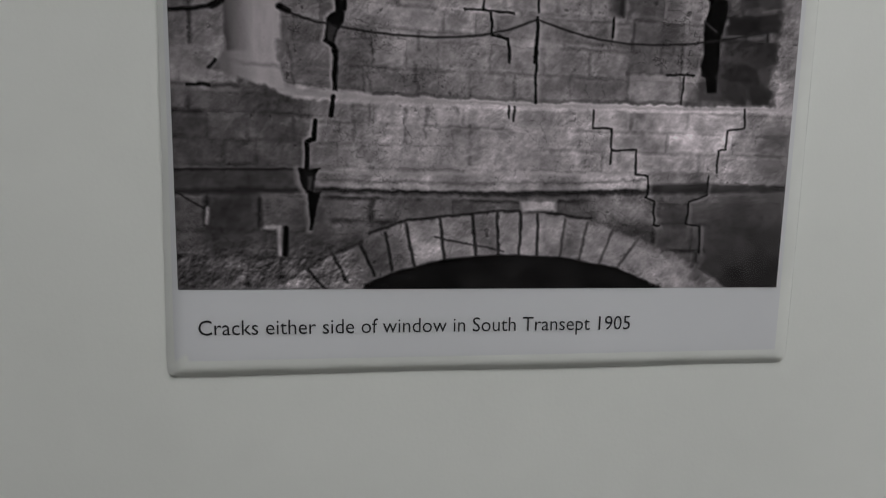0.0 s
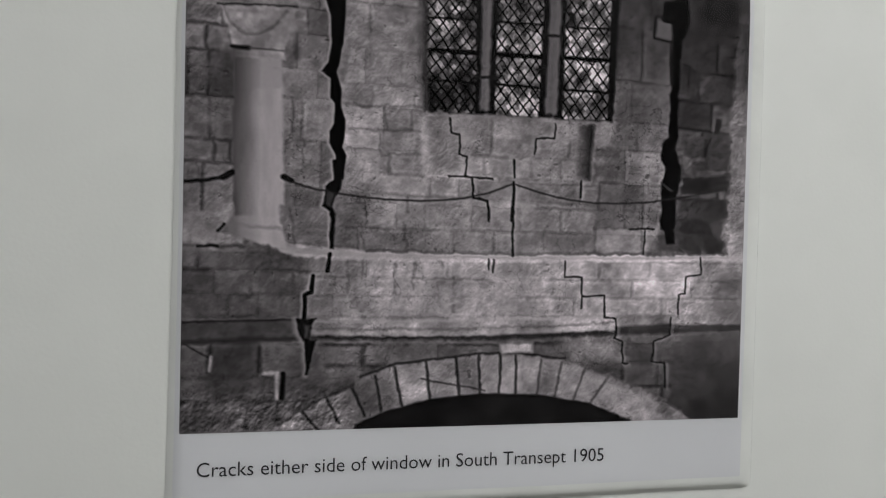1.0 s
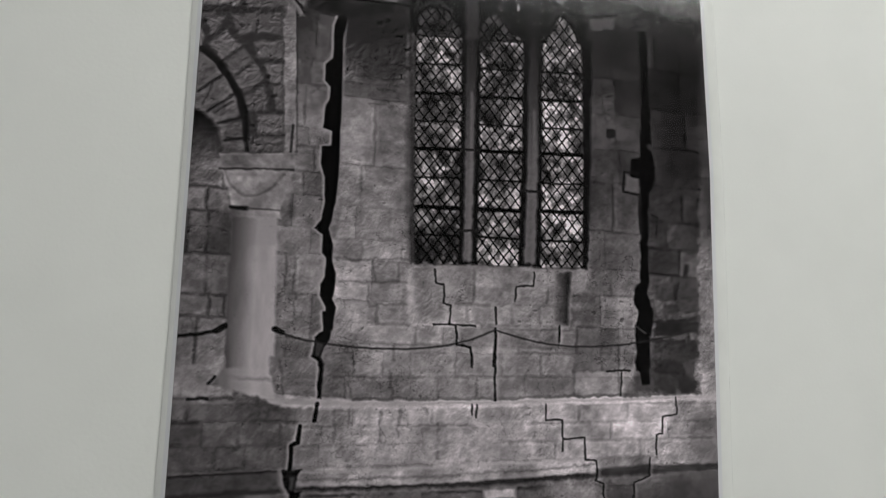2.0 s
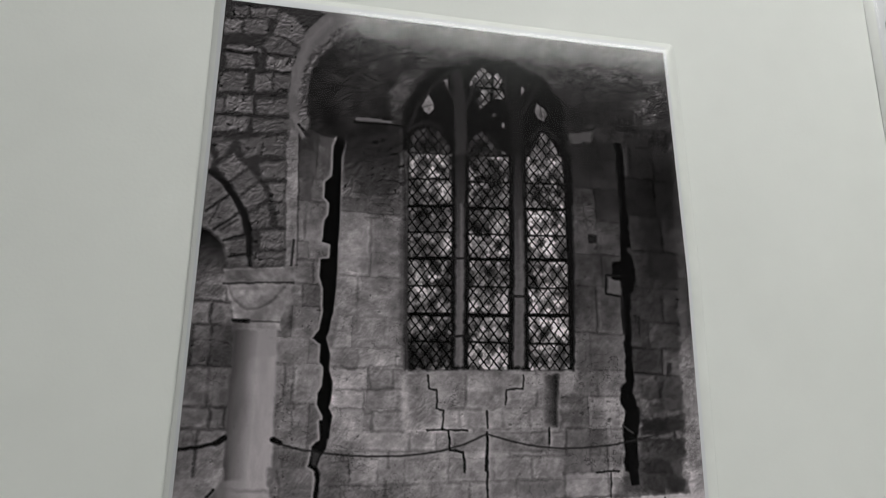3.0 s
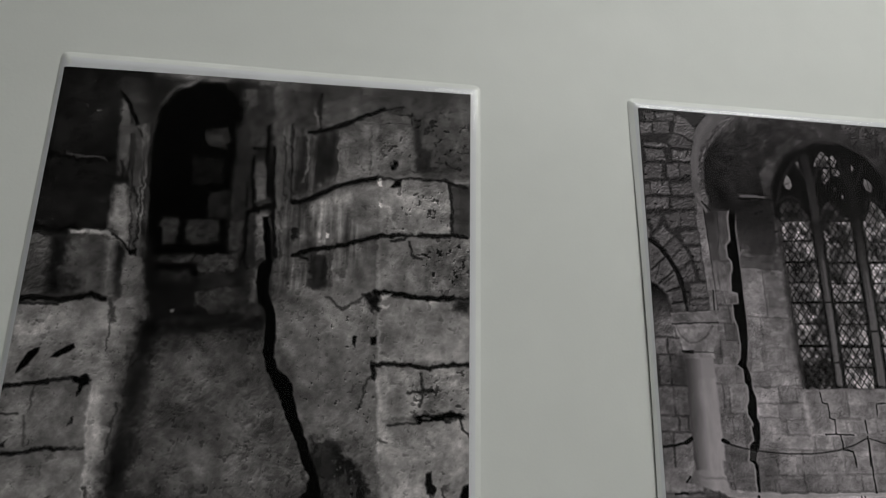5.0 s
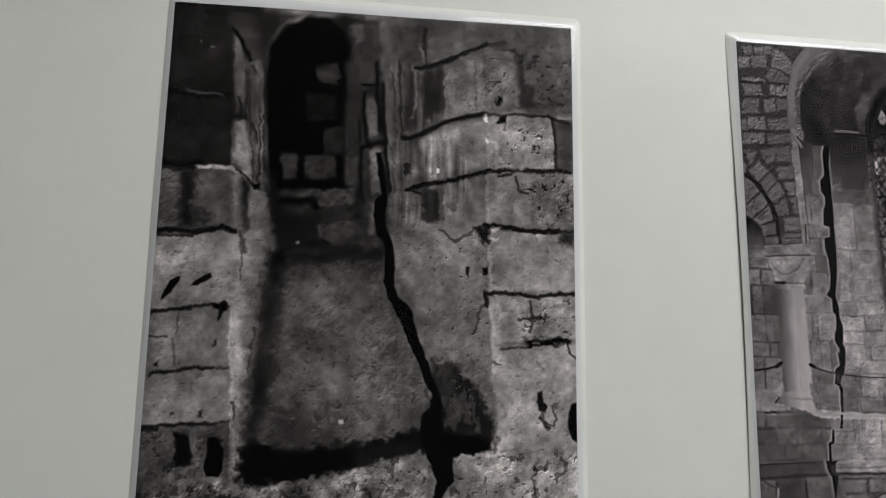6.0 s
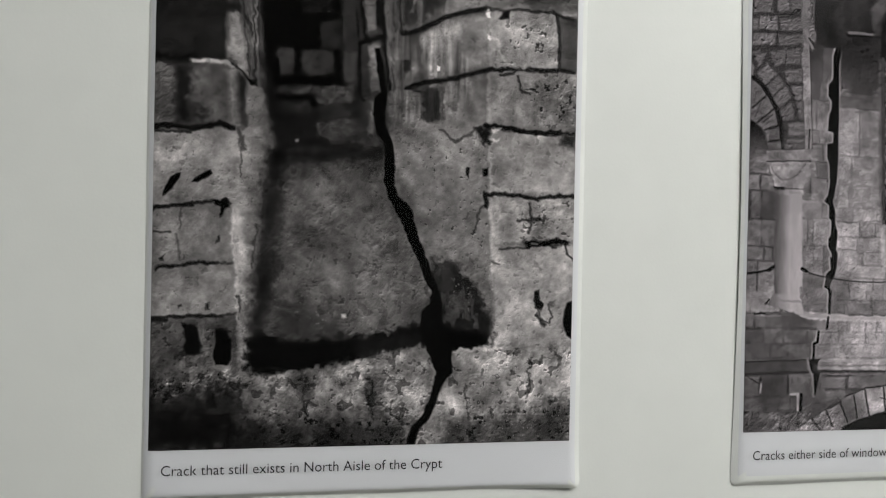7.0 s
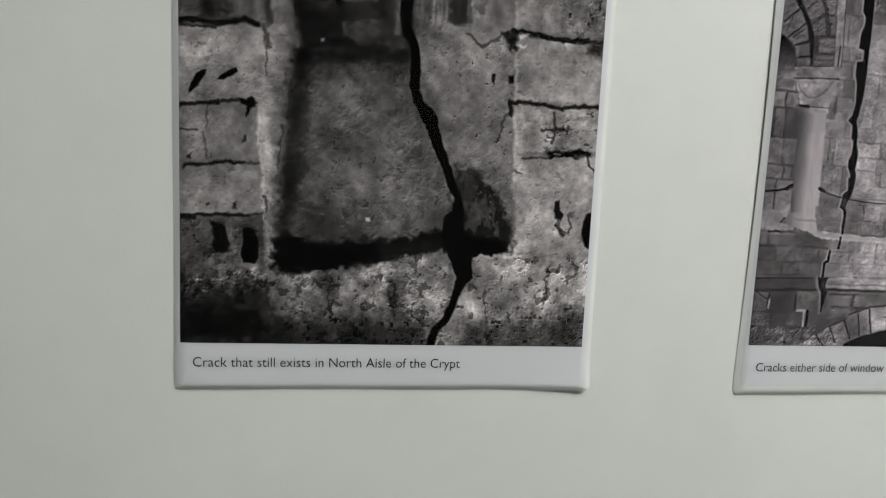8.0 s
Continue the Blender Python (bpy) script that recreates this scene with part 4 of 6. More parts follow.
    blocks = ([(4, 3.5), (10.2, 2.7), (10.1, 7.2), (4.4, 7.9)], [(11.2, 2.9), (22.3, 2.1), (21.3, 6.4), (12.1, 7.5)], [(0.9, 10), (7.8, 9.2), (7.8, 15.4), (1.5, 16.1)], [(8.7, 9.1), (18.8, 7.3), (18.1, 14.8), (9.3, 15.8)], [(22.4, 3.9), (28.8, 4.9), (34.6, 10.8), (32.4, 17.6), (21.1, 14.1)], [(18.2, 15.6), (21.9, 14.6), (31.5, 19.4), (29.9, 23.1), (20, 23), (17.5, 20.1)], [(2.9, 25.4), (14, 24.8), (14, 31.3), (3, 32.1)], [(19.4, 24.8), (30.1, 25.4), (29.7, 31.2), (18.9, 31.1)], [(1.6, 34.5), (11.8, 34.1), (12, 41.8), (1.2, 42.8)], [(14.7, 34.3), (21.9, 33.1), (22, 40.3), (15.3, 41.5)], [(22.9, 33), (29.6, 32.9), (29.3, 40.2), (23, 40.8)], [(0.6, 45.6), (3.8, 45.3), (4, 52), (0.5, 52.3)], [(4.7, 44.7), (15.1, 44.3), (15.2, 51.3), (4.9, 51.6)], [(16.6, 45.2), (30.2, 44), (29.7, 50.7), (17.1, 51.7)], [(1.4, 54.1), (14.4, 53.5), (13.9, 59.4), (0.7, 61)], [(15.8, 54), (30.8, 52.8), (30.2, 59.3), (16.3, 59.8)])
    for k, block in enumerate(blocks):
        p.fill(block, 82 + 5 * (k * 7 % 5), 0.7, 0.7)
    p.line([(3.6, 22.5), (8.9, 22.5), (15.3, 22.9)], 2.0, 100, 0.6, 0.8)
    p.line([(3.3, 24.5), (15.4, 24.6)], 1.0, 36, 0.5, 0.8)
    # arch stones below them
    p.fill([(-0.2, 65.7), (29, 57.6), (31.8, 115), (20.1, 116.3), (18.9, 109.5), (16.1, 97.9), (9.4, 84.9), (2.5, 77.7)], 54, 0.8, 0.6)
    arch_blocks = ([(11, 63.4), (29.1, 60.3), (29.1, 69.3), (14.3, 70.6)], [(2.5, 65.4), (9.1, 64.6), (7.7, 67.4), (4.1, 72.3)], [(4, 76.3), (9.4, 69.4), (14.7, 75), (9.2, 81.4)], [(10, 82.2), (15.6, 75.6), (19.4, 80.3), (13.1, 87.5)], [(13.7, 88.6), (20.1, 81.1), (23.8, 87.3), (16.8, 93.5)], [(17.4, 94.5), (23.9, 89.5), (26.2, 99.2), (19.1, 100.4)], [(19.6, 73.1), (29.7, 71.5), (30, 78.7), (21.6, 79.6)], [(23.7, 81.6), (30.1, 80.9), (30.5, 87.8), (26.1, 88.4)], [(26.9, 89.4), (30.5, 88.9), (31, 98.5), (28.6, 98.9)], [(22.2, 101.5), (31.1, 100.3), (31.4, 107.4), (22.5, 108.4)], [(20.1, 110.1), (31.5, 108.5), (31.8, 114.5), (20.4, 115.8)])
    for k, block in enumerate(arch_blocks):
        p.fill(block, 84 + 4 * (k * 7 % 5), 0.7, 0.6)
    p.line([(2.1, 77.8), (7.3, 82), (12.6, 88.9), (16.6, 96.8), (18.6, 104.2), (18.9, 110.6)], 2.2, 28, 0.6, 0.4)
    rough_blocks = p.area([(-1.8, -1.2), (42.9, 0.8), (33.2, 14), (29.2, 30.4), (30.2, 61.9), (-0.1, 64.2)], 1.0)
    rough_blocks = np.clip(rough_blocks + 0.7 * p.area([(-0.2, 65.7), (29, 57.6), (31.8, 115), (20.1, 116.3), (18.9, 109.5), (16.1, 97.9), (9.4, 84.9), (2.5, 77.7)], 1.0), 0, 1)
    p.chisel(0.13, 2.6, 300, rough_blocks)
    p.chips(2.4, 301, 0.05, 0.5, rough_blocks)
    # vault: worn plaster and painted-in film sheen at the top, dark towards the window, with the moulded rib
    vault_line = [(57.5, 0.8), (207.6, -2.3), (207.3, 52.1), (178.5, 51.1), (151.6, 56), (149.5, 29.3), (134.4, 15.2), (114.3, 11.1), (97.2, 17.5), (80.7, 32.6), (76, 53), (51.7, 60.4), (35.6, 56.2), (36.2, 32.5), (41.2, 20.4)]
    p.fill(vault_line, p.fade(62, 34, (80, 4), (80, 40)), 1.6, 1.6)
    p.fill([(41.3, 21.9), (53.9, 14.6), (67.3, 22.1), (67.8, 53.7), (42.9, 55.6), (37.3, 42.3)], 34, 5.0, 4.0, 0.9)
    p.fill([(59.1, 11), (86.2, 8), (97.3, 12.9), (80.7, 23.8), (67.4, 31), (54.3, 26.4)], 50, 4.0, 3.0, 0.8)
    p.fill([(71.4, 36.4), (78, 25.5), (88.9, 16.9), (101.6, 9.4), (102.9, 12.9), (91.6, 20.2), (82, 30.1), (77.5, 41.6), (76, 53), (71.9, 53.4)], 60, 1.4, 1.2)
    p.fill([(38.7, 45.5), (44.8, 43.9), (49.4, 47.4), (49, 54.6), (41.6, 54.6)], 26, 2.0, 1.5)
    # paler upper right: vault tone with the film's glare painted in
    p.fill([(155.8, 8.2), (205.5, 1.3), (205.6, 43), (191.9, 41), (185, 22.9)], 60, 5.0, 3.0, 0.9)
    p.fill([(138.2, 2.1), (194.4, -0.8), (189.5, 12.8), (155.5, 11.5)], 70, 4.0, 3.0, 0.8)
    p.fill([(205.5, 1.3), (207.9, 1.1), (208.9, 52), (203.3, 52.4)], 74, 1.5, 1.0, 0.8)
    vault = p.area(vault_line, 2.0)
    # where the rough plaster and the painted glare look grainy
    grainy_sheen = np.clip(p.area([(126.5, 0.3), (207.6, -2.3), (207.8, 49), (194.6, 43.9), (182.3, 20), (143.3, 14.3)], 8.0, 2.0) + 0.5 * p.area([(53.5, 1), (126.5, 0.3), (114.4, 9.5), (80.7, 17.8), (49.1, 24)], 6.0, 2.0), 0, 1)
    p.mottle(0.7, 180, vault)
    p.chisel(0.10, 3.2, 302, vault)
    p.chisel(0.20, 1.3, 303, grainy_sheen)
    p.chips(1.6, 304, 0.10, 0.5, grainy_sheen)
    p.fill([(29.8, 56.6), (29.3, 40.2), (30.5, 28.2), (32.4, 17), (36, 9.5), (41.9, 1.5), (61, 1), (49.9, 11.5), (41.3, 21.9), (36.7, 32.5), (36.3, 42.4), (37.9, 53.3), (37.2, 60.1), (33.7, 57.7)], 96, 0.9, 0.8)
    p.line([(31.7, 40), (32.9, 27.1), (36.3, 15.1), (44.1, 4.3)], 2.4, 116, 1.4, 0.8, 0.8)
    p.line([(35.7, 45.8), (34.9, 35.5), (36.9, 25.3), (41.6, 17.5), (48.5, 9.2)], 1.6, 60, 0.8, 1.4, 0.8)
    p.chisel(0.14, 2.2, 305, p.area([(33.2, 56.4), (33.4, 34.2), (38.6, 19.3), (53.5, 2.5), (61, 1), (49.9, 12.1), (41.3, 22.5), (36.7, 32.5), (37, 56.1)], 1.2))
    p.fill([(30.4, 50.6), (32.8, 49.9), (37.1, 58.2), (35.8, 61)], 112, 0.6, 0.5)
    p.line([(33.8, 54.4), (37.2, 59.3)], 0.7, 30, 0.4, 0.3)
    p.line([(35.6, 56.2), (38.7, 59.7)], 0.7, 40, 0.4, 0.3)
    # window head: black tracery with its small lights
    p.fill([(76.1, 62.7), (77.5, 44.5), (83.4, 30), (94.3, 20.9), (111.3, 14.5), (125.7, 14.3), (142.7, 22.2), (149.3, 32.4), (151.4, 57.5)], 20, 1.4, 1.2)
    head = np.where(lead < 0.1, 18.0, (86 + 90 * (p.cloud(3.0, 176) - 0.5)))
    p.fill([(111.7, 19.4), (114.5, 20.4), (117.2, 22.5), (120.7, 21), (122.3, 24.2), (120.9, 28.3), (123, 31.7), (122.6, 34.7), (119, 33.8), (115.5, 35.9), (112, 40.4), (110.5, 35.8), (112.3, 32.7), (109.3, 29.9), (106.3, 29), (108.7, 24.6)], head * 1.1, 0.4, 0.6)
    p.line([(107.4, 29.5), (122.6, 29.3)], 1.0, 16, 0.4, 0.3)
    p.line([(118.2, 20), (116.8, 38.8)], 1.2, 18, 0.4, 0.3)
    for drop, tone in (([(88.2, 35.1), (90.5, 39.3), (90.5, 42.2), (88.6, 44.7), (86.5, 43.7), (85.4, 40.9)], 112), ([(138.3, 34.5), (141.7, 36.4), (143.4, 39.5), (141.4, 43.3), (138.6, 42), (137.2, 38.2)], 92), ([(94.8, 27.7), (97, 26.9), (96.9, 31.7)], 112), ([(131.4, 26.4), (133.3, 28.3), (131.3, 31.5)], 104), ([(121.8, 45.4), (122.9, 45.9), (122.7, 48.3), (121.4, 47.8)], 104), ([(117.5, 41.7), (118.7, 41), (118.6, 42.5), (117.4, 43.1)], 88)):
        p.fill(drop, tone + 40 * (p.cloud(2.4, 63) - 0.5), 0.4, 0.3)
    p.line([(86.2, 41.4), (90.3, 39.9)], 0.5, 60, 0.4, 0.2, 0.6)
    p.line([(140.3, 35.6), (140.3, 42.8)], 0.5, 50, 0.4, 0.2, 0.6)
    for piece, gain in (([(80.2, 63.3), (80.7, 56), (83.8, 52.4), (89.1, 50.9), (94.3, 52.8), (97.4, 57.6), (97.9, 62)], 0.6), ([(105.3, 62.6), (106.6, 55.8), (108.8, 52.8), (112.2, 50.2), (116, 51.7), (119.1, 55.5), (121.2, 61.6)], 0.5), ([(134.2, 61.8), (136.3, 54.8), (140.2, 48.7), (143, 49), (146, 54.1), (148.3, 60.9)], 0.95)):
        p.fill(piece, head * gain, 0.5, 0.5)
    for notch in ([(83.8, 57.5), (88, 56.6), (90, 60.4), (85.8, 62.3)], [(111.2, 55.5), (114.7, 56.4), (114, 59.8), (110.2, 59.5)], [(135.8, 53.7), (138.2, 51.7), (138.5, 55.8)]):
        p.fill(notch, 20, 1.0, 1.0, 0.8)
    p.fill([(98.7, 21.9), (103.2, 21.5), (105.5, 39.2), (105.3, 62.1), (100, 62.5), (99.9, 42.6)], p.fade(40, 54, (0, 30), (0, 60)), 1.0, 0.6)
    p.fill([(127, 22.2), (130.5, 21.8), (131.7, 57.4), (125.4, 60.7)], 30, 1.0, 0.6)
    for arc in ([(79.4, 52.8), (83.3, 41.7), (89.3, 32.4), (97, 23.6)], [(102.1, 40.1), (98.5, 33.9), (95.8, 29.7)], [(103.2, 41.7), (107.3, 34.3), (109.8, 25.4)], [(125.8, 38), (124.2, 31.6), (124, 23.7)], [(131.4, 39.9), (136.2, 31.7), (139.5, 25.6)], [(81.2, 52.1), (84.9, 49), (89.1, 48.6), (93.8, 51.1)], [(134.8, 52.9), (138.6, 47), (142.6, 46.1), (147.4, 51.1)], [(102.5, 26.1), (103.8, 39.3)]):
        p.line(arc, 1.2, 46, 0.7, 0.5, 0.8)
    p.fill([(153.4, 47.9), (164.5, 46.2), (163.6, 51.6), (153.6, 52.7)], 76, 0.8, 0.8)
    p.line([(57.6, 50), (63.1, 49.9), (71.8, 50)], 1.6, 92, 0.4, 0.4)
    p.line([(56.4, 51.8), (79.4, 51.4)], 1.0, 22, 0.4, 0.6)
    dim_wall = np.clip(p.area(mid_wall, 2.0) + p.area(left_wall, 2.0) + p.area(far_right, 2.0) + p.area(right_wall, 2.0), 0, 1)
    p.crackle(3.2, 177, 0.6, 0.55, dim_wall, (1.2, 0.9), 0.035)
    p.crackle(3.6, 178, 0.2, 1.3, dim_wall, (1.2, 0.9), 0.04)
    p.fill([(175.4, 51), (178.7, 50.1), (179.6, 62.8), (179.2, 80.1), (179.2, 100.3), (175.2, 100.4), (176.2, 83), (176.2, 65.9)], 13, 0.6, 0.5)
    p.line([(175.2, 50.1), (179.4, 49.5)], 0.8, 62, 0.5, 0.3, 0.7)
    p.scale([(118.7, 201.9), (214.7, 195.4), (212.6, 256), (119.3, 251.7)], 1.08, 12.0, 3.0)
    p.scale([(-10, 146), (215, 150), (215, 262), (-10, 262)], 1.06, 12.0)
    p.scale([(60, 176), (172, 176), (215, 206), (215, 236), (60, 236)], 1.05, 8.0)
    p.crisp(0.55, 3)
    # pale specks in the upper right, part of the painted glare
    p.pits([(150.5, 0.6), (209.5, -2.7), (210.4, 53.3), (181.3, 53.8), (154.1, 28.7)], 1.3, 92, 0.06, 84, soft=8.0)
    p.pits(everything, 1.1, 90, 0.005, 160)
    p.pits(everything, 1.2, 91, 0.006, 55)
    return p.inks((INK * 1.04, INK * 0.957, INK * 1.008))


def crypt_plate():
    p = Plate(205.0, 270.0, 92, 5)
    everything = [(-5, -5), (210, -5), (210, 275), (-5, 275)]
    # left pier: dark upper stones
    p.fill([(-2.9, -1), (42.9, -3.6), (46.7, 57.4), (48.4, 85.8), (-12, 94), (-8.8, 83)], 28 + 12 * p.cloud(9.0, 20), 1.0)
    p.fill([(2.8, 6.3), (27.7, 7.3), (32.7, 27), (5.8, 32)], 34 + 14 * p.cloud(5.0, 201), 5.0, 3.0, 0.8)
    p.fill([(3.6, 63.6), (28.2, 62.8), (27.4, 80.2), (2.5, 82.8)], 40, 9.0, 4.0, 0.8)
    for joint in ([(0.8, 49.3), (9.6, 50.1), (23.9, 49.8), (30.9, 48.2)], [(0.5, 85), (10.8, 85.6), (18.5, 83.9)]):
        p.line(joint, 2.6, 14, 1.2, 1.6, 0.9)
    p.line([(10, 48.7), (15.2, 49.2), (22.5, 49.3), (27.3, 49.6)], 1.0, 84, 0.5, 1.6, 0.9)
    p.flecks([(1.8, 4.8), (26, 4.3), (30, 27.2), (8.8, 27.3)], 1.9, 21, 0.05, 92, (1.6, 0.8))
    p.flecks([(2.3, 63.7), (29.5, 62.1), (28.8, 82.8), (3.1, 85.5)], 1.3, 121, 0.02, 80)
    p.flecks([(-0.2, 50.2), (9.5, 49.6), (9.4, 82.4), (0.9, 82.9)], 1.0, 122, 0.03, 90)
    # splayed side of the pier, rising to the vault
    p.fill([(27.2, 3.6), (41.6, 4.5), (47.1, 15.1), (45.3, 39.7), (47.6, 66), (49.9, 96.8), (45.9, 98.4), (38.3, 57.9), (36, 28.2), (28.4, 13.5)], p.fade(52, 74, (0, 10), (0, 60)), 1.0, 1.0)
    p.fill([(41.4, 2.3), (61.8, 3.7), (51.4, 11.6), (46.8, 22.8), (45.3, 39.7), (43.7, 39.8), (42.2, 15.5)], 46, 1.6, 1.0)
    p.fill([(29.5, 18), (32, 16.3), (34.8, 26.8), (38.3, 46.1), (39.1, 57.8), (34.4, 58.1), (31.6, 40.6)], 84, 1.0, 0.9)
    p.fill([(31.4, 31.5), (37, 31.1), (38.3, 47.7), (35.4, 57.6), (33.3, 57.8)], 82, 1.6, 0.8)
    p.fill([(37.3, 31.1), (45.8, 30.5), (47.7, 69.4), (47.7, 97.1), (42.8, 92.4), (40.6, 72.6), (38.6, 58.8)], 72, 1.0, 0.8)
    p.fill([(33.2, 61.9), (37.1, 61.2), (41.1, 72.6), (43, 92.3), (36.9, 88), (32.8, 84), (32.6, 70.3)], 112, 1.6, 0.9)
    p.fill([(33.5, 63.3), (36.6, 62.8), (38.3, 83.8), (33.6, 83.4)], 120, 2.0, 1.0, 0.8)
    p.line([(29.2, 13.4), (33, 18.7), (38.3, 29.6), (43, 38.3)], 1.8, 16, 0.5, 0.7)
    p.line([(39.6, 31.6), (42.1, 34.5), (43.6, 38.6)], 2.2, 96, 0.6, 0.7, 0.7)
    for seam, w in (([(36.9, 36.7), (37.8, 47.8), (37.1, 61.2)], 1.2), ([(38.5, 36.6), (39.2, 50.5), (40.4, 67.1), (42.5, 82.2), (43.6, 93.1)], 0.8), ([(43.1, 47.4), (44.6, 64.1), (45.4, 80.7), (45.4, 93.1)], 1.0), ([(45, 30.5), (46.5, 55.6), (47.6, 86.1)], 0.7), ([(34.4, 50.8), (35.4, 56.3), (35.3, 61.8)], 1.4), ([(40.9, 63.7), (43.1, 67.5), (44, 72.4)], 1.6)):
        p.line(seam, w, 34, 0.5, 1.0, 0.85)
    for seam in ([(41.8, 30.7), (43.5, 53), (44.5, 77.9)], [(44.6, 36.1), (46.1, 69.5), (47, 91.6)], [(40.3, 69.8), (41.7, 80.8)]):
        p.line(seam, 0.8, 104, 0.5, 0.9, 0.7)
    # block with the rough pale end
    p.fill([(-0.7, 87.3), (10.9, 87.8), (10.9, 117.6), (-0.1, 118.5)], 78, 1.0, 1.0)
    p.fill([(9.8, 87.9), (36.8, 85.5), (38.2, 116.1), (9.8, 117.6)], 66, 0.9, 0.8)
    p.fill([(9.9, 89.5), (15.5, 89.2), (17.4, 114.7), (10.8, 115.4)], 27, 2.4, 1.5)
    p.fill([(16.7, 91.6), (27.8, 89.7), (31.6, 103.8), (24.5, 110.3), (17.2, 106.5)], 82, 3.0, 3.0, 0.8)
    p.fill([(16.6, 106.6), (25.8, 110.3), (28.5, 114.3), (16.9, 115.2)], 36, 3.0, 2.0, 0.9)
    p.fill([(25.1, 104.1), (33.4, 103.2), (33.8, 115.7), (26.2, 114.9)], 92, 2.6, 1.6, 0.8)
    p.fill([(33.4, 87.8), (36.3, 88.3), (37.7, 115.6), (34.6, 115.7)], 108, 1.6, 0.6)
    p.fill([(37.5, 90.7), (41.8, 93.2), (42.7, 117), (39.3, 117.1)], p.fade(34, 66, (0, 98), (0, 119)), 1.2, 0.6)
    p.line([(16.5, 86.5), (23.7, 85.8), (32.1, 86), (35.3, 87.5)], 2.0, 128, 0.6, 0.7)
    p.line([(35.3, 86.9), (39, 89.8), (42.8, 93.5), (45.5, 96.1)], 1.0, 30, 0.5, 0.6)
    p.fill([(42.8, 93.5), (46, 93.3), (46.6, 97.1), (44.5, 96.1)], 8, 0.6, 0.8)
    p.line([(-0.9, 87.3), (4.4, 87.6), (9.6, 87.6), (16, 87)], 1.6, 30, 0.6, 1.6, 0.8)
    # lower left stones
    p.fill([(-0, 120.1), (38.3, 117.2), (39.3, 151.9), (-0, 154.8)], 112, 0.8, 0.8)
    p.fill([(4.4, 123.2), (12, 121.6), (12.2, 127), (4.6, 128)], 92, 3.0, 2.0)
    p.fill([(20.4, 142.9), (33.8, 141.2), (34.1, 150.3), (15.6, 151.3)], 124, 3.0, 2.0, 0.8)
    p.fill([(-0.5, 155.3), (39.3, 152.4), (39.1, 180), (-1, 182.2)], 104, 0.8, 0.8)
    p.fill([(23.5, 157.5), (31.1, 154.7), (31.4, 165.4), (25.1, 168.2)], 118, 3.0, 2.0, 0.7)
    p.fill([(-1, 184.3), (40.2, 181.9), (39.9, 205.3), (-1.1, 207.3)], 104, 0.8, 0.8)
    p.fill([(6.7, 188.2), (32, 184.1), (32.5, 197.4), (7.1, 200)], 112, 5.0, 3.0, 0.8)
    p.fill([(-2.1, 208.3), (42, 206.4), (41.5, 239.6), (-0.8, 244)], 74, 1.2, 1.0)
    p.fill([(22.9, 218.4), (28.1, 221.1), (29.4, 230.3), (41.2, 230.4), (41.4, 238.3), (26.6, 237.3), (15.8, 232.7)], 100, 3.0, 2.0)
    p.fill([(21.3, 209.2), (27.7, 209.2), (29.3, 218.5), (23, 221)], 84, 1.6, 1.6)
    for joint, w, tone in (([(-0.3, 118.8), (4.2, 117.8), (9.3, 117.1), (17, 118.2), (26, 116.5), (30.4, 115.6), (36.4, 117.2)], 2.4, 16), ([(1.8, 120.1), (11.9, 119.7), (17.1, 120.1)], 1.6, 34), ([(0.3, 156.1), (5.5, 155.2), (13.1, 154.8), (18.2, 154.4)], 1.8, 24), ([(18.2, 153.3), (27.2, 152.4), (31, 152.3), (34.1, 151.4)], 1.6, 36), ([(0.2, 167.4), (6, 167.4), (9, 167.3)], 0.8, 36), ([(2.6, 184.3), (6.5, 183.2), (12.9, 183.4), (17.9, 181.8), (29.9, 181.2)], 1.6, 26), ([(29.9, 181.2), (38.4, 181.6)], 1.0, 56), ([(-0.6, 208.3), (7.4, 207.3), (17.5, 206.8), (32.7, 206.6)], 1.7, 26), ([(32.7, 206.6), (39.1, 205.3)], 0.9, 44), ([(-0.5, 209.6), (7.4, 208.4)], 2.0, 24), ([(13.2, 156.4), (13, 165.7)], 0.7, 62), ([(11.6, 168.4), (13.5, 180.2)], 0.8, 70), ([(29.8, 235.5), (41.3, 234.9)], 0.7, 50)):
        p.line(joint, w, tone, 0.5, 0.75, 0.9)
    p.fill([(27.9, 152.1), (35.1, 151.1), (35.7, 153.3), (32.5, 157.9), (30.8, 160.1), (31.1, 155.2), (28.5, 153.9)], 14, 0.6, 1.0)
    p.fill([(5.1, 150.7), (6, 145.9), (8.1, 141.8), (10.6, 139.9), (12.9, 139.6), (12.2, 142.2), (9.8, 146), (6.9, 149.3)], 8, 0.4, 0.4)
    p.fill([(17.9, 143.4), (19.6, 141.3), (22.9, 139.3), (26.4, 137.1), (27, 138.9), (24, 141.7), (20.4, 143.7)], 8, 0.4, 0.4)
    p.fill([(36.9, 139.2), (38.4, 139.4), (39.3, 142.1), (38, 141.6)], 14, 0.4, 0.4)
    for spot in ([(29.5, 169.5), (30.8, 168.6), (30.6, 171.6), (29.1, 172.4)], [(3.9, 179.3), (6.4, 178.2), (6.2, 180.6), (4.4, 180.8)], [(25.4, 200.5), (26.6, 200), (26.8, 203.7), (25.2, 203.2)], [(12.2, 201.8), (14.7, 201.1), (14.8, 202.4), (12.8, 203.1)], [(39.5, 173.9), (41, 173.3), (40.6, 176.8), (39.1, 177.6)]):
        p.fill(spot, 34, 0.5, 0.7, 0.9)
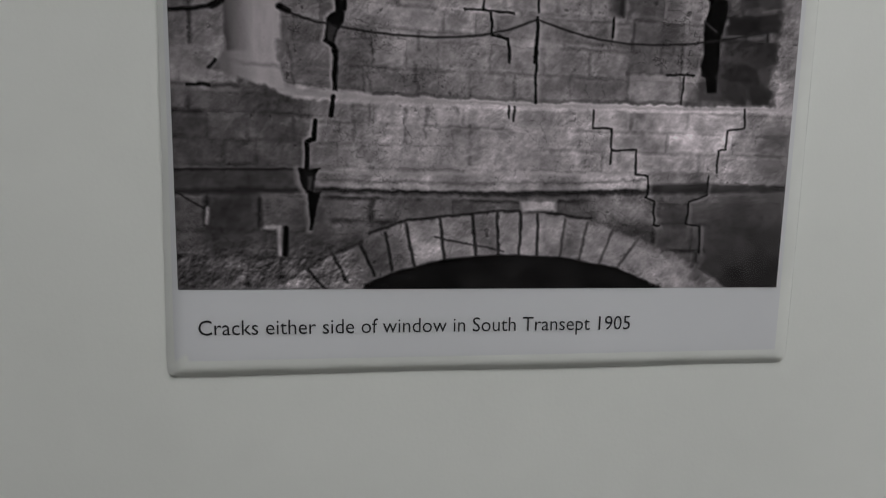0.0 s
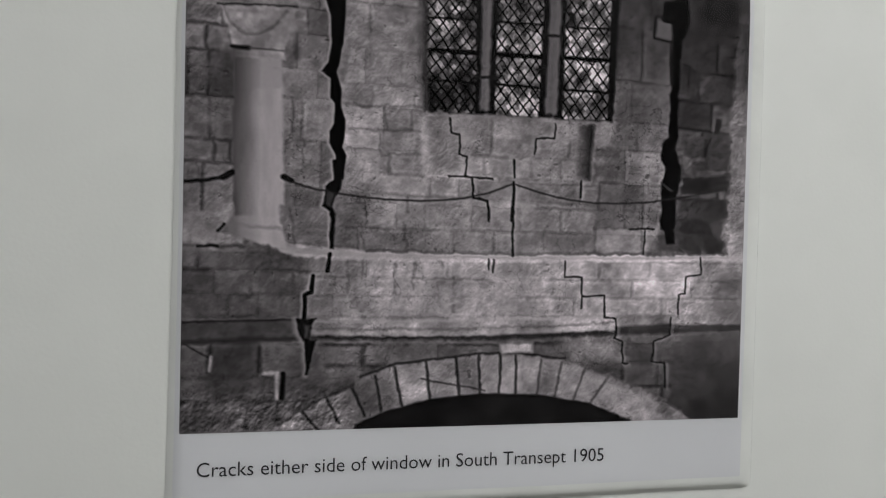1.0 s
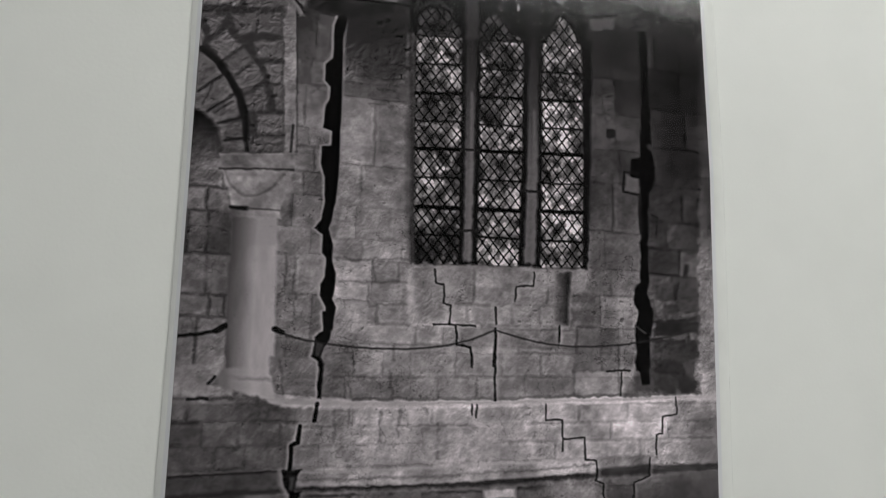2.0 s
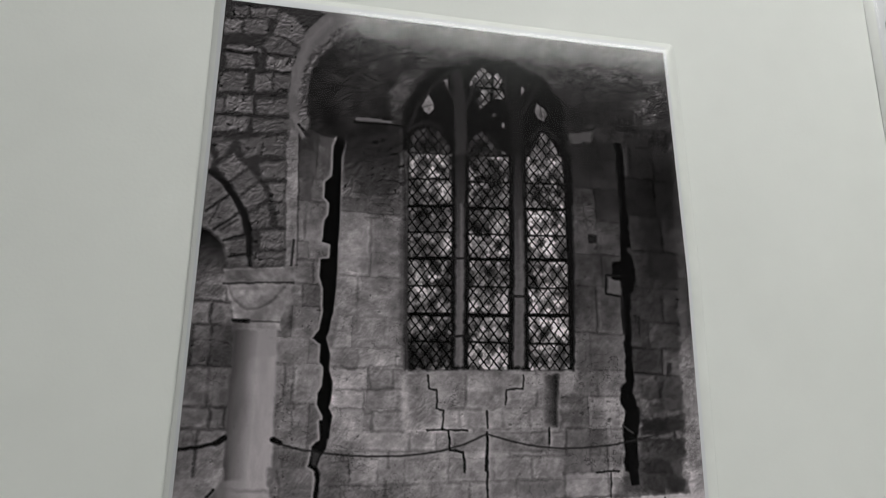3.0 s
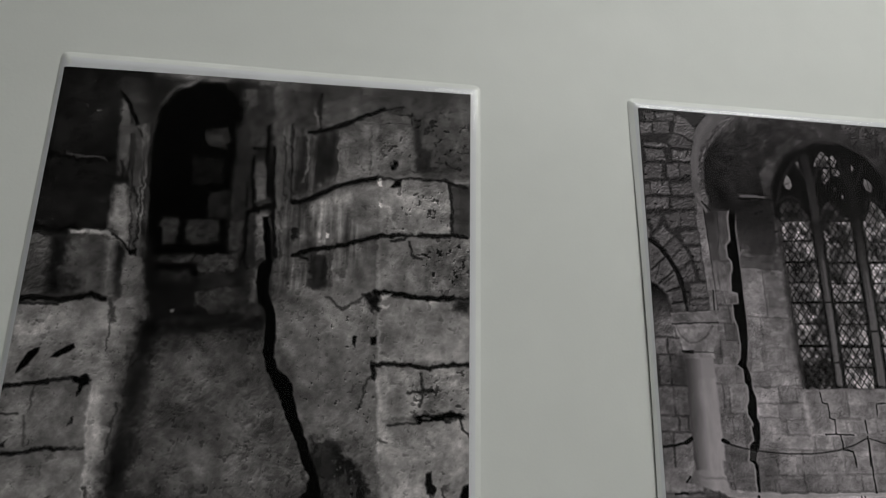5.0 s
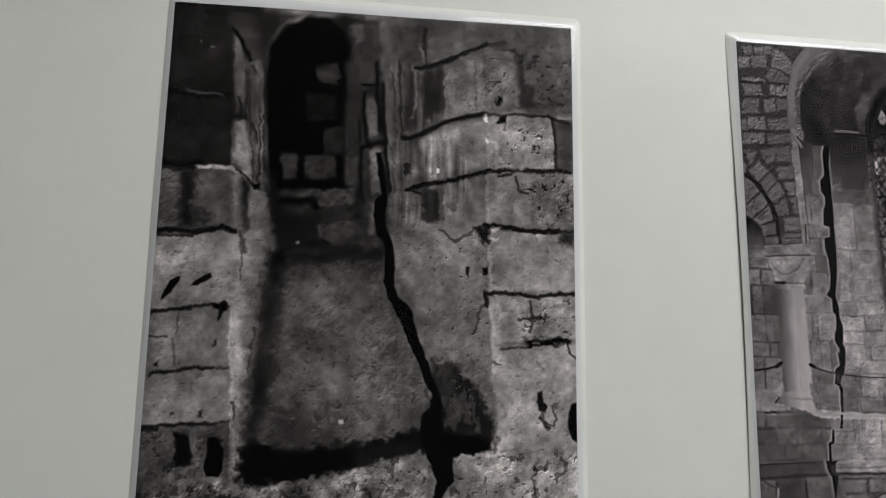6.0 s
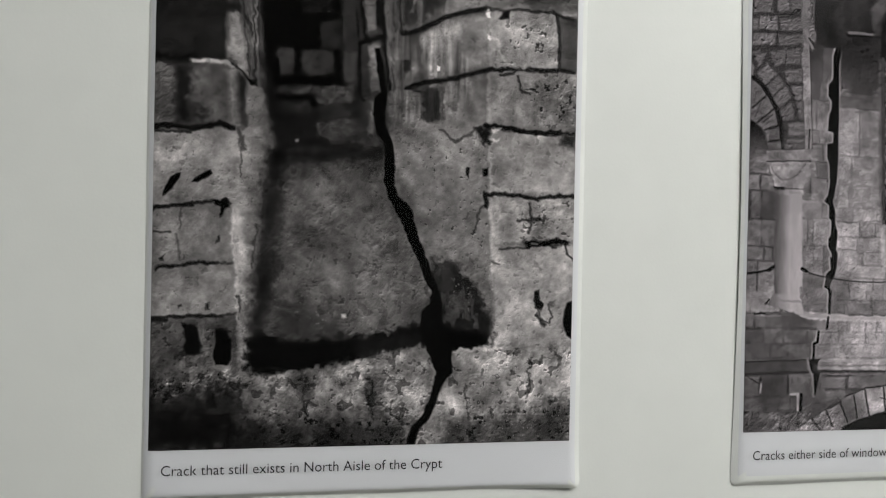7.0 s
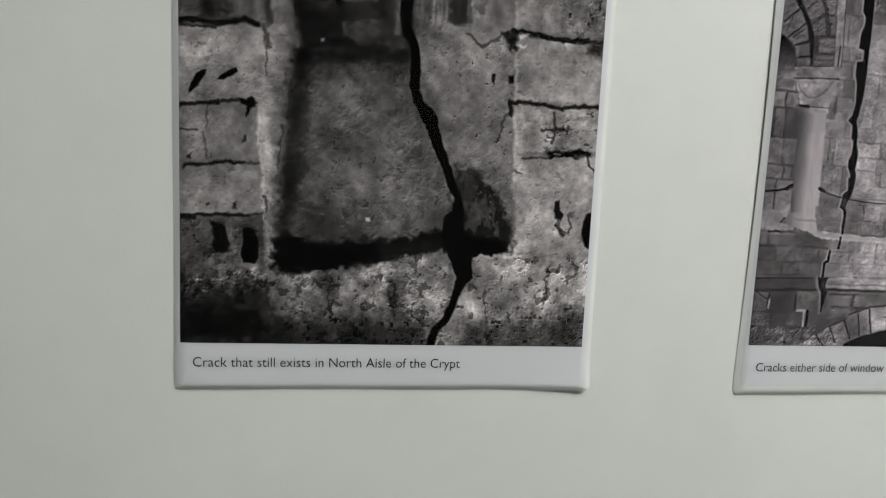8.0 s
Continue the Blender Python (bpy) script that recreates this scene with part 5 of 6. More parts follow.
    # bright arris of the pier
    p.fill([(42.4, 97.3), (48.8, 98.4), (51, 121.7), (51.2, 146.2), (48.8, 173.2), (46.8, 194.7), (44.5, 221.2), (43.4, 234.4), (39.8, 234.9), (39.9, 205.3), (38.2, 184), (36, 162.7), (35.1, 149.2), (37.4, 122.1), (43, 116.5)], 100, 0.8, 0.8)
    p.fill([(42.4, 96.8), (47.7, 98.5), (48.8, 119), (44.4, 121.9), (42.9, 113.7)], 106, 1.6, 1.0)
    p.fill([(37.4, 122.1), (42.6, 121.9), (43.3, 146.4), (43.6, 173.3), (42.7, 194.7), (40.4, 205.3), (38.2, 184), (36.5, 162.7), (35.7, 151.9)], 124, 2.0, 1.4)
    p.fill([(36.2, 160), (40.1, 159.9), (42.7, 178.7), (41.8, 200), (39.9, 204.3), (38.7, 184)], 138, 1.6, 1.0, 0.9)
    p.fill([(40, 208), (44.1, 208), (43.8, 230.4), (40.7, 231.7)], 118, 1.2, 0.8)
    p.line([(36.3, 155.9), (36.7, 168), (38.7, 184), (40, 208)], 1.0, 150, 0.6, 1.0, 0.7)
    for seam, w in (([(38.7, 122.1), (40.2, 130.2), (40.3, 139.7)], 0.8), ([(47.5, 162.5), (46.7, 173.3), (46, 184)], 0.8), ([(40.2, 197.3), (40.4, 205.3)], 1.4), ([(38.8, 118), (40.6, 126.1)], 2.0), ([(51, 140.8), (50, 159.8)], 0.7)):
        p.line(seam, w, 56, 0.5, 1.2, 0.8)
    # recess behind: black arch and faint stones
    p.fill([(45.3, 39.7), (46.8, 22.8), (55.4, 9.7), (82.9, 1.9), (100.3, 4.3), (109.4, 102.9), (104.3, 127.6), (52.1, 107.7)], 34, 1.8, 1.0)
    p.fill([(52.8, 104.9), (48, 57.3), (46.8, 38.1), (48.8, 21.1), (54.2, 11.4), (66, 4), (75.9, 4.1), (84.5, 11.4), (88.8, 24.3), (90.3, 54.8), (89.9, 75.3), (90.7, 103.6)], 8, 1.2, 0.8)
    p.fill([(48.3, 80.5), (55.6, 96.8), (93.5, 95.1), (99.6, 125.7), (56.5, 127), (52.9, 113.4)], 28, 2.0, 1.5)
    for stone, tone in (([(71.2, 31.2), (80.7, 28.6), (83.4, 37.1), (77.5, 39.9), (72.3, 37.8)], 42), ([(70.6, 32.1), (81, 30.2), (81.8, 42.1), (72.5, 39.9)], 38), ([(66.4, 46), (81.4, 46.4), (81.7, 59.1), (66.8, 60.6)], 24), ([(75.5, 63.7), (85.6, 62.3), (86.2, 75.8), (75.9, 77.7)], 34), ([(55.1, 77.9), (63.7, 76.4), (64.5, 89.4), (57.1, 91.7)], 42), ([(66.4, 79), (82.1, 77.4), (83.5, 88.6), (71.6, 91.1), (66.1, 88)], 46), ([(56.2, 96.2), (71.7, 95), (71.8, 99.4), (56.2, 99.5)], 46), ([(72.3, 96), (92.1, 93), (92.5, 101.3), (82.8, 104), (73.5, 102.7)], 56), ([(58.5, 102.7), (71.9, 102.7), (72, 108.5), (59.2, 108.2)], 34), ([(74.8, 112.6), (96.5, 109), (99.6, 121.5), (83.2, 122.8), (75.5, 119.5)], 52), ([(76, 104.2), (95.9, 102.9), (96.6, 109.6), (76.2, 111.4)], 36)):
        p.fill(stone, 1.15 * tone * (0.75 + 0.5 * p.cloud(4.0, 25)), 0.9, 1.2)
    for gap in ([(55.5, 93.4), (71.6, 92.7), (85.8, 93.2)], [(57.1, 101.7), (71.8, 101.1), (73.5, 103.8)], [(65, 77.4), (65.4, 91.3)]):
        p.line(gap, 2.6, 7, 1.0, 1.0, 0.9)
    p.fill([(86.7, 63.9), (89.8, 63.5), (90.5, 69.9), (86.9, 70.7)], 108, 0.6, 0.8)
    p.fill([(90, 60.9), (92.7, 59.6), (92.9, 69.8), (90.7, 70.5)], 66, 0.8, 0.8)
    # jamb stones between recess and crack
    p.fill([(87.4, 5.4), (103.2, 4.1), (105.4, 38.6), (91.4, 39.6), (87.4, 24.4)], 58, 2.0, 1.5)
    p.fill([(86.7, 7.1), (93.2, 5.6), (95.2, 13.7), (89.8, 18)], 84, 1.4, 1.2)
    p.fill([(85.4, 27.7), (105.9, 26.2), (110.7, 125.3), (98.3, 125.7), (94.9, 95.1), (86.9, 92.6)], 50, 1.5, 1.0)
    for stone, tone in (([(95.8, 46.9), (100.2, 45.5), (102, 55.1), (102.8, 66.4), (97.9, 68.1), (96.6, 58.3)], 84), ([(99.1, 73.5), (104.6, 72.6), (106, 83.3), (106.2, 94.6), (100.7, 96.5), (99.9, 83.6)], 90), ([(87.1, 78), (92.6, 77.7), (93.4, 90.7), (87.9, 92.6)], 64), ([(100.2, 100.5), (103.5, 100.3), (102.2, 117.2), (99.5, 117.3)], 84), ([(92, 27.2), (99.8, 26.6), (100, 36.7), (92.2, 37.2)], 60), ([(95, 39), (100.6, 38.6), (100.1, 43.2), (95.7, 44.1)], 40)):
        p.fill(stone, tone, 0.8, 1.0)
    for joint, w in (([(95.1, 44.1), (95.4, 58.3), (97.3, 69.6), (99.6, 72.3)], 1.6), ([(95.2, 72.5), (106.8, 69.1)], 2.2), ([(94.5, 39.6), (101.2, 39.7)], 2.0), ([(100.9, 26.6), (101.8, 43.7), (104.4, 63.5)], 1.8), ([(94.4, 72.6), (94.9, 95.1), (96.9, 100.6)], 1.4), ([(93, 58.5), (93.8, 69.8)], 1.0)):
        p.line(joint, w, 13, 0.7, 0.9, 0.9)
    # round pier: streaked upper courses
    p.fill([(101.6, 1), (159.7, 1), (159.9, 14.1), (155.6, 19.3), (157.7, 104), (114.9, 105.5), (108.1, 83.1)], 78, 1.2, 0.8)
    p.fill([(109, 3.6), (125.1, 2.2), (126.2, 26.3), (113.5, 31.9)], 58, 3.0, 2.0, 0.8)
    p.fill([(126.7, 5.4), (156.7, 2.9), (155.4, 12.9), (142.2, 20.3), (129.1, 25.1)], 80, 1.6, 1.2)
    p.fill([(123.6, 33.1), (134.9, 27.1), (134.7, 47.4), (128.5, 57), (124.1, 60.1)], 46, 2.6, 2.2)
    p.fill([(136.1, 29.9), (156.3, 22.6), (156.6, 49), (137.6, 54.5)], 98, 2.0, 1.6)
    p.fill([(148.7, 23.2), (156.3, 22.6), (156.6, 49), (149.7, 50)], 104, 2.0, 1.2, 0.8)
    p.fill([(104.8, 26.3), (112.1, 25.8), (115.7, 65.8), (107.9, 69)], 72, 1.6, 1.2)
    p.fill([(114.5, 31.4), (121.6, 30.9), (122.9, 59.6), (115.6, 62.9)], 54, 1.6, 1.2, 0.9)
    p.fill([(108.5, 69), (120.8, 67.8), (121.8, 93.9), (110.1, 95.8)], 76, 2.0, 1.5)
    p.fill([(116.6, 67.1), (124.1, 65.3), (124.4, 82.4), (118.3, 84.1)], 60, 2.0, 1.4)
    p.fill([(125, 65.2), (158.4, 54.1), (158.8, 79.4), (126.8, 88.6)], 104, 1.6, 1.0)
    p.fill([(121.3, 95.4), (158.2, 84.3), (159.1, 109.6), (135.7, 112.1), (121.7, 119.4)], 96, 1.4, 1.0)
    p.fill([(126.3, 93.7), (134.8, 92.2), (135.1, 107.6), (130.6, 110.6), (126, 108.5)], 42, 1.4, 1.6)
    p.fill([(139.8, 99.4), (143.5, 98.7), (143.5, 103.9), (140.1, 104)], 78, 0.6, 0.6)
    p.fill([(107.4, 97.4), (119.9, 95.4), (120.3, 119.4), (110.6, 119.7)], 82, 2.0, 1.4)
    p.streaks([(105.9, 26.2), (137.2, 24), (137.7, 58.8), (155.4, 92.5), (132.8, 110.5), (109, 111.4)], 0.2, 160)
    for seam, w, tone in (([(125.6, 5.5), (125.6, 18.4), (126.2, 26.3)], 1.6, 34), ([(108.9, 31.8), (110.9, 48.9), (111.8, 66)], 1.0, 40), ([(112.7, 25.7), (113.7, 51.6), (114.6, 65.8)], 1.4, 30), ([(118.7, 31.1), (119.4, 51.2)], 1.4, 36), ([(135, 32.9), (135.8, 47.3), (134.8, 54.3)], 1.0, 52), ([(152.2, 22.9), (152.6, 49.2)], 0.7, 72), ([(135.4, 91.9), (136.2, 109.3)], 1.0, 60), ([(117.7, 81.6), (118.3, 84.4)], 3.0, 24), ([(109.6, 71.8), (111.5, 94.4)], 0.8, 48)):
        p.line(seam, w, tone, 0.6, 1.2, 0.8)
    for seam in ([(120.7, 30.9), (121.6, 48.2), (119.5, 57)], [(136.2, 35.7), (137, 50.2)], [(140.8, 32.5), (141.8, 44.1), (139.9, 51.4)], [(123.1, 15.4), (125.9, 25.3)]):
        p.line(seam, 1.0, 112, 0.5, 1.2, 0.7)
    # its plain lower face
    p.fill([(109.1, 117), (121.7, 118), (135.7, 112.7), (159.1, 109.6), (159.3, 123.9), (162.2, 172), (163.6, 194.4), (164.5, 219.5), (139.6, 183.4), (123.7, 153), (116.5, 139.2), (110.6, 122.5)], 100, 1.4, 1.0)
    p.fill([(118.9, 119.5), (152.9, 115.5), (156.1, 143.9), (127.8, 147.3)], 108, 6.0, 3.0, 0.8)
    p.fill([(128.2, 172.4), (159.3, 169.2), (161.2, 183.3), (136.8, 180.6)], 106, 4.0, 3.0, 0.7)
    p.fill([(149.4, 177.7), (162.3, 177.6), (163.9, 216.7), (154, 200)], 84, 3.0, 2.0, 0.8)
    # far face with its courses
    p.fill([(155.4, 12.9), (159.6, -0.7), (207.9, -1.3), (207.4, 44.6), (157.8, 50.7)], 74, 1.2, 0.8)
    p.fill([(157.5, 14.3), (172.1, 16.5), (174.9, 43.5), (163.7, 49.1), (158.4, 49.5)], 94, 1.4, 1.0)
    p.fill([(178.9, 22.5), (203, 20.7), (202.8, 45.5), (181.5, 46.8)], 72, 3.0, 2.0)
    p.fill([(158.4, 53), (205.3, 50.2), (205.4, 78.6), (158.8, 80.8)], 116, 0.8, 0.8)
    p.fill([(168.1, 54.7), (191.8, 53.4), (191.9, 64.6), (178.5, 68.2), (168.2, 65.8)], 124, 4.0, 2.0, 0.8)
    p.fill([(194.5, 53.2), (205.3, 52.6), (205.5, 80.1), (195.3, 80.5)], 68, 1.2, 1.0)
    p.fill([(158.8, 82.5), (205.5, 81.5), (205.6, 108.5), (159.1, 110.2)], 110, 0.9, 0.8)
    p.fill([(178.7, 90), (200.1, 86.2), (205.6, 105), (181.9, 108.8)], 76, 5.0, 4.0, 0.9)
    p.fill([(159.2, 113), (205.6, 112.3), (205.8, 142.8), (160.1, 143.2)], 118, 0.9, 0.8)
    p.fill([(161.5, 118.1), (181.9, 117.4), (180.7, 137.6), (161.8, 139.5)], 124, 5.0, 3.0, 0.7)
    p.fill([(196.7, 112.9), (205.6, 113.2), (205.7, 121), (197.3, 118.4)], 50, 2.0, 1.6)
    p.fill([(160.2, 146.6), (205.8, 145.6), (205.9, 167.2), (161.6, 169.8)], 112, 0.9, 0.8)
    p.fill([(160.7, 146.6), (166.5, 146.5), (166.2, 169.1), (161.6, 169.8)], 132, 1.2, 1.0)
    p.fill([(174.9, 147.7), (186.6, 146.6), (185.2, 160.4), (176.5, 157.7)], 90, 2.5, 2.0, 0.8)
    p.fill([(161.6, 170.9), (205.9, 169.2), (206.3, 228.3), (164.5, 222.3), (163.5, 183.2)], 126, 0.9, 0.8)
    p.fill([(168.2, 194.4), (181.2, 194.4), (182.9, 219.7), (168.5, 219.6)], 136, 5.0, 3.0, 0.8)
    p.fill([(179.5, 174.6), (200, 173), (200.1, 188.7), (181.1, 188.8)], 134, 4.0, 3.0, 0.7)
    p.line([(158.8, 83.7), (159.4, 109)], 1.2, 140, 0.8, 1.0, 0.7)
    p.line([(159.8, 114.7), (161.2, 138.1), (162, 157.9), (163, 191.6)], 1.4, 144, 0.8, 0.8, 0.7)
    p.fill([(173.9, 14.7), (178.3, 19.3), (179, 33.7), (183.9, 35), (183.9, 46), (176.1, 47.1), (176, 30.7)], 44, 1.2, 1.0)
    for joint, w, tone in (([(115.7, 67.2), (123.6, 64.8), (130.6, 60.9), (137.7, 57.1), (149.1, 53.5), (156.7, 51.6)], 2.4, 14), ([(156.7, 51.6), (165.1, 51.7), (178.4, 50.9), (191.8, 51)], 1.3, 40), ([(191.8, 51), (197.8, 53), (202.3, 53.9)], 2.0, 34), ([(117.9, 93.5), (125.4, 90.9), (135.3, 89.1), (146.7, 86), (158.2, 82.3)], 2.2, 16), ([(158.8, 82), (165.5, 81.6), (174.2, 80.1), (184.6, 81.3), (196.5, 80.2), (203.1, 81.1)], 2.0, 26), ([(165.5, 84.5), (171.3, 83.4), (174.2, 80.1)], 1.6, 40), ([(121.4, 28.8), (127.8, 27.7), (139.3, 22.5), (149.5, 17.2), (158.4, 12.9)], 2.4, 18), ([(158.4, 12.9), (169, 11.1)], 1.2, 44), ([(158, 110.2), (165.8, 111.3), (171.6, 111.1), (180.4, 112.6), (196.7, 112.3)], 2.6, 14), ([(196.7, 112.3), (203.8, 112.6)], 1.2, 34), ([(121.3, 94), (124.7, 95.5)], 1.4, 30), ([(158.4, 144.9), (173.4, 144.6), (185.1, 146.4), (196.9, 144.1), (204.6, 144.5)], 1.9, 22), ([(165.9, 172.2), (178.1, 171.3), (186.8, 169.5)], 1.1, 52), ([(194.2, 52), (195.5, 64.4), (195.9, 80.2)], 1.7, 34), ([(174.3, 84.4), (175.8, 91.6), (180.2, 93.2)], 1.0, 34), ([(181.6, 149), (182.3, 157.6), (181.2, 163.3)], 1.1, 38), ([(175.9, 157.7), (186.7, 156.6)], 1.4, 34), ([(200.6, 169.3), (202.4, 174.4), (204.8, 177.3)], 1.2, 38), ([(162.3, 179), (166.6, 179.8)], 1.0, 60), ([(153.5, 163.7), (155.6, 152.4), (159.6, 149.5)], 1.1, 52), ([(158.4, 144.9), (159.1, 150.9)], 2.2, 24), ([(135.7, 113.8), (142.9, 118.7), (150, 115), (155.7, 111.1)], 1.4, 58)):
        p.line(joint, w, tone, 0.5, 0.8, 0.9)
    p.fill([(152.8, 111.5), (159.7, 111.3), (159.8, 118.1), (157.5, 120.5), (155.2, 116)], 26, 1.0, 1.2)
    p.fill([(178.3, 167.9), (186.8, 167.2), (197, 166.5), (202.4, 167.3), (200, 169.9), (188.3, 170.3), (181, 170.9)], 12, 0.7, 1.2)
    p.line([(183, 169.2), (185.9, 169.2)], 1.2, 92, 0.4, 0.4)
    for hole in ([(164.4, 41.6), (167.1, 42.1), (166.8, 44.6), (164.8, 44.7)], [(163.3, 44.2), (165.3, 44.1), (165.9, 46.4), (163.9, 46.8)], [(165.4, 52.5), (168.9, 51.5), (169, 55.8), (163.4, 56.2), (164.6, 54.6)], [(156.8, 131.9), (159.4, 131.3), (159.4, 135.3), (157.1, 135.3)], [(148.8, 131.6), (150.5, 132.1), (149.7, 137.2), (148.6, 135.5)]):
        p.fill(hole, 14, 0.5, 0.5)
    p.fill([(132.9, 81.7), (134.4, 82), (134.4, 84.2), (133, 84.3)], 196, 0.5, 0.3)
    for chip in ([(160.9, 111.2), (166.1, 111.6), (165, 113.4), (161.5, 113.8)], [(161.5, 115.8), (165.6, 116.8), (163.9, 118.6), (161.5, 118.1)], [(156.7, 53.1), (159, 52.9), (159.6, 55.8), (157.3, 55.9)], [(158, 64.9), (160.3, 65.7), (159.8, 66.8)]):
        p.fill(chip, 168, 0.6, 1.0)
    p.line([(162.1, 66.1), (163.9, 71.3), (165.7, 74.7), (168.4, 78), (177.2, 79.4)], 1.8, 150, 0.8, 1.6, 0.7)
    p.fill([(185.5, 193.3), (187.6, 192.7), (188.2, 197.8), (189.7, 199.5), (188.5, 203.4), (185.6, 202.3), (185, 197.2)], 26, 0.6, 0.8)
    p.line([(186.8, 202.9), (189.1, 207.9), (193, 209.9), (195, 205.7), (192.6, 200)], 1.1, 56, 0.6, 1.0)
    p.line([(186.2, 205.7), (190.3, 210.7)], 1.6, 40, 0.6, 1.0)
    p.fill([(192.9, 198.6), (195.8, 197.8), (195.5, 201.2), (193.2, 201.2)], 76, 0.6, 0.8)
    p.fill([(206.1, 197.8), (202.6, 198.9), (200.8, 203.4), (200.3, 209.9), (202.1, 215.6), (206.2, 218.2)], 10, 0.6, 0.3)
    # sloping floor of the recess
    floor_line = [(52.8, 127.1), (72.5, 125.1), (96.8, 121.6), (107.9, 122.6), (108.3, 142.1), (112.6, 150.4), (119.2, 164.2), (126.2, 180.7), (130.9, 194.5), (126.1, 211), (96.2, 219), (69.6, 222.8), (46.3, 230.5), (47.2, 205.3), (49.5, 178.6), (52.3, 148.9)]
    p.fill(floor_line, p.fade(42, 79, (0, 120), (0, 145)), 1.8, 1.2)
    p.fill([(53.8, 127.1), (83.2, 124.8), (107.9, 124), (108, 128.8), (72.6, 131.4), (54, 132)], 20, 3.0, 2.4, 0.8)
    p.fill([(67.7, 148.6), (108.4, 147.7), (122.9, 183.5), (112.3, 205.5), (74.5, 205.4), (63.3, 183.9)], 87, 12.0, 6.0, 0.85)
    p.scale([(51.2, 127.1), (59.7, 126.9), (58.9, 167.7), (53.5, 208), (46.7, 226.5), (45.6, 205.3)], 0.5, 3.0, 2.0)
    p.scale([(53.1, 194.7), (90.5, 205.4), (90.8, 218.9), (46.2, 226.5)], 0.75, 6.0, 4.0)
    p.fill([(43.8, 230.4), (45, 219.1), (51.1, 214.9), (64.3, 218.7), (85.4, 217.6), (107, 215.3), (128.9, 209.7), (131.8, 219.3), (118.1, 221.9), (96.4, 227.6), (75.2, 232.2), (59.4, 234.1), (49.1, 235)], 10, 2.0, 2.6)
    p.fill([(96.2, 219), (107, 217.4), (126.2, 214.3), (128.5, 219.2), (109.9, 223.2), (96.4, 226)], 40, 2.0, 1.5, 0.6)
    # broken stone beside the crack
    p.fill([(131.7, 177.9), (143.8, 180), (150.4, 187.5), (157.4, 197.2), (162.1, 208.4), (164.5, 220.1), (137.5, 223.4), (131.6, 205.5)], 30, 2.4, 2.6)
    p.pits([(134, 180.1), (148.1, 181.1), (159.7, 205.6), (157, 213.9), (137.3, 211.1)], 3.0, 35, 0.4, 66, (0.8, 1.6), 2.0, 0.8)
    p.fill([(136.2, 180.1), (143, 181.1), (144.3, 194.5), (138.7, 197.8), (135.2, 186.2)], 50, 2.2, 2.0, 0.9)
    p.fill([(141.5, 195.6), (149.7, 194.5), (150.1, 203.9), (142.8, 204.5)], 66, 2.0, 2.0, 0.9)
    p.fill([(134.4, 208.3), (140.1, 211.1), (157, 214.5), (163.3, 219.5), (157.1, 222.8), (140.3, 224.3), (131.9, 222)], 6, 1.4, 1.6)
    p.line([(145.3, 184.7), (152.5, 191.7), (159.1, 200.6)], 1.6, 26, 0.7, 1.6, 0.8)
    # ledge and rubble below
    p.fill([(-1, 236.3), (41.3, 234.9), (51.7, 235), (75.2, 232.7), (96.4, 228.2), (118.1, 222.4), (130.5, 223.4), (135.4, 234.4), (133.7, 246.6), (124.3, 262.6), (119.1, 275.9), (-2.7, 272.1)], 86, 1.2, 1.4)
    for pale, tone in (([(42.7, 237), (64.7, 235.2), (66.3, 245.3), (44.3, 247.5)], 112), ([(75.2, 234.8), (99.1, 229.3), (100.9, 248.7), (78.2, 248.2)], 122), ([(90.6, 231), (101.9, 229.8), (101.1, 246), (92, 244.5)], 136), ([(109.9, 225.9), (129.1, 224.2), (134.3, 234.3), (121, 234.2), (112.8, 231.3)], 112), ([(107.4, 234), (129.3, 235.6), (126.9, 255.9), (110.5, 254.2)], 112), ([(29.5, 234.7), (41.3, 234.3), (41.4, 237.5), (31.2, 237.9)], 126)):
        p.fill(pale, tone, 3.0, 2.4, 0.9)
    p.fill([(64.7, 235.2), (75.2, 233.5), (74.8, 261.4), (65.4, 261.1)], 74, 2.6, 2.4, 0.9)
    p.fill([(100.9, 235.8), (107.9, 235.3), (110.6, 256.9), (102.4, 256.7)], 64, 2.4, 2.4, 0.9)
    p.fill([(140.2, 223.5), (164.5, 221.8), (206.2, 219.9), (206.5, 273.1), (129.9, 270.9), (125.7, 262.7), (132.9, 249.3), (136.3, 237.1)], 108, 1.0, 1.2)
    p.fill([(148.7, 227.7), (182.9, 225.8), (184.5, 244.8), (154.6, 245.6)], 116, 5.0, 3.0, 0.8)
    p.fill([(182.9, 225.8), (206.3, 226.1), (206.4, 245.2), (184.5, 243.4)], 134, 5.0, 3.0, 0.9)
    p.fill([(137.7, 239.9), (148.9, 238.7), (150.6, 257.8), (136.6, 257.5)], 112, 2.4, 2.0, 0.8)
    p.line([(142.5, 223.8), (154.3, 222.8), (166.2, 222.9)], 1.6, 150, 0.7, 1.2, 0.8)
    p.fill([(47.1, 257.5), (118.7, 257.1), (122.9, 262.6), (120.4, 276), (45.1, 273.6)], 34, 5.0, 4.0, 0.85)
    p.fill([(140.8, 258.2), (174.6, 256.2), (206.4, 250.8), (206.6, 278.6), (135.5, 276.4)], 50, 5.0, 4.0, 0.85)
    p.fill([(-2.5, 244), (16.3, 245.7), (34, 247.3), (44.5, 255.4), (48.9, 273.7), (-2.7, 272.1)], 14, 8.0, 5.0, 0.95)
    p.fill([(-1, 238.9), (26.2, 240.6), (38.9, 240.9), (41.9, 252.7), (-0.4, 254.3)], 34, 4.0, 4.0, 0.7)
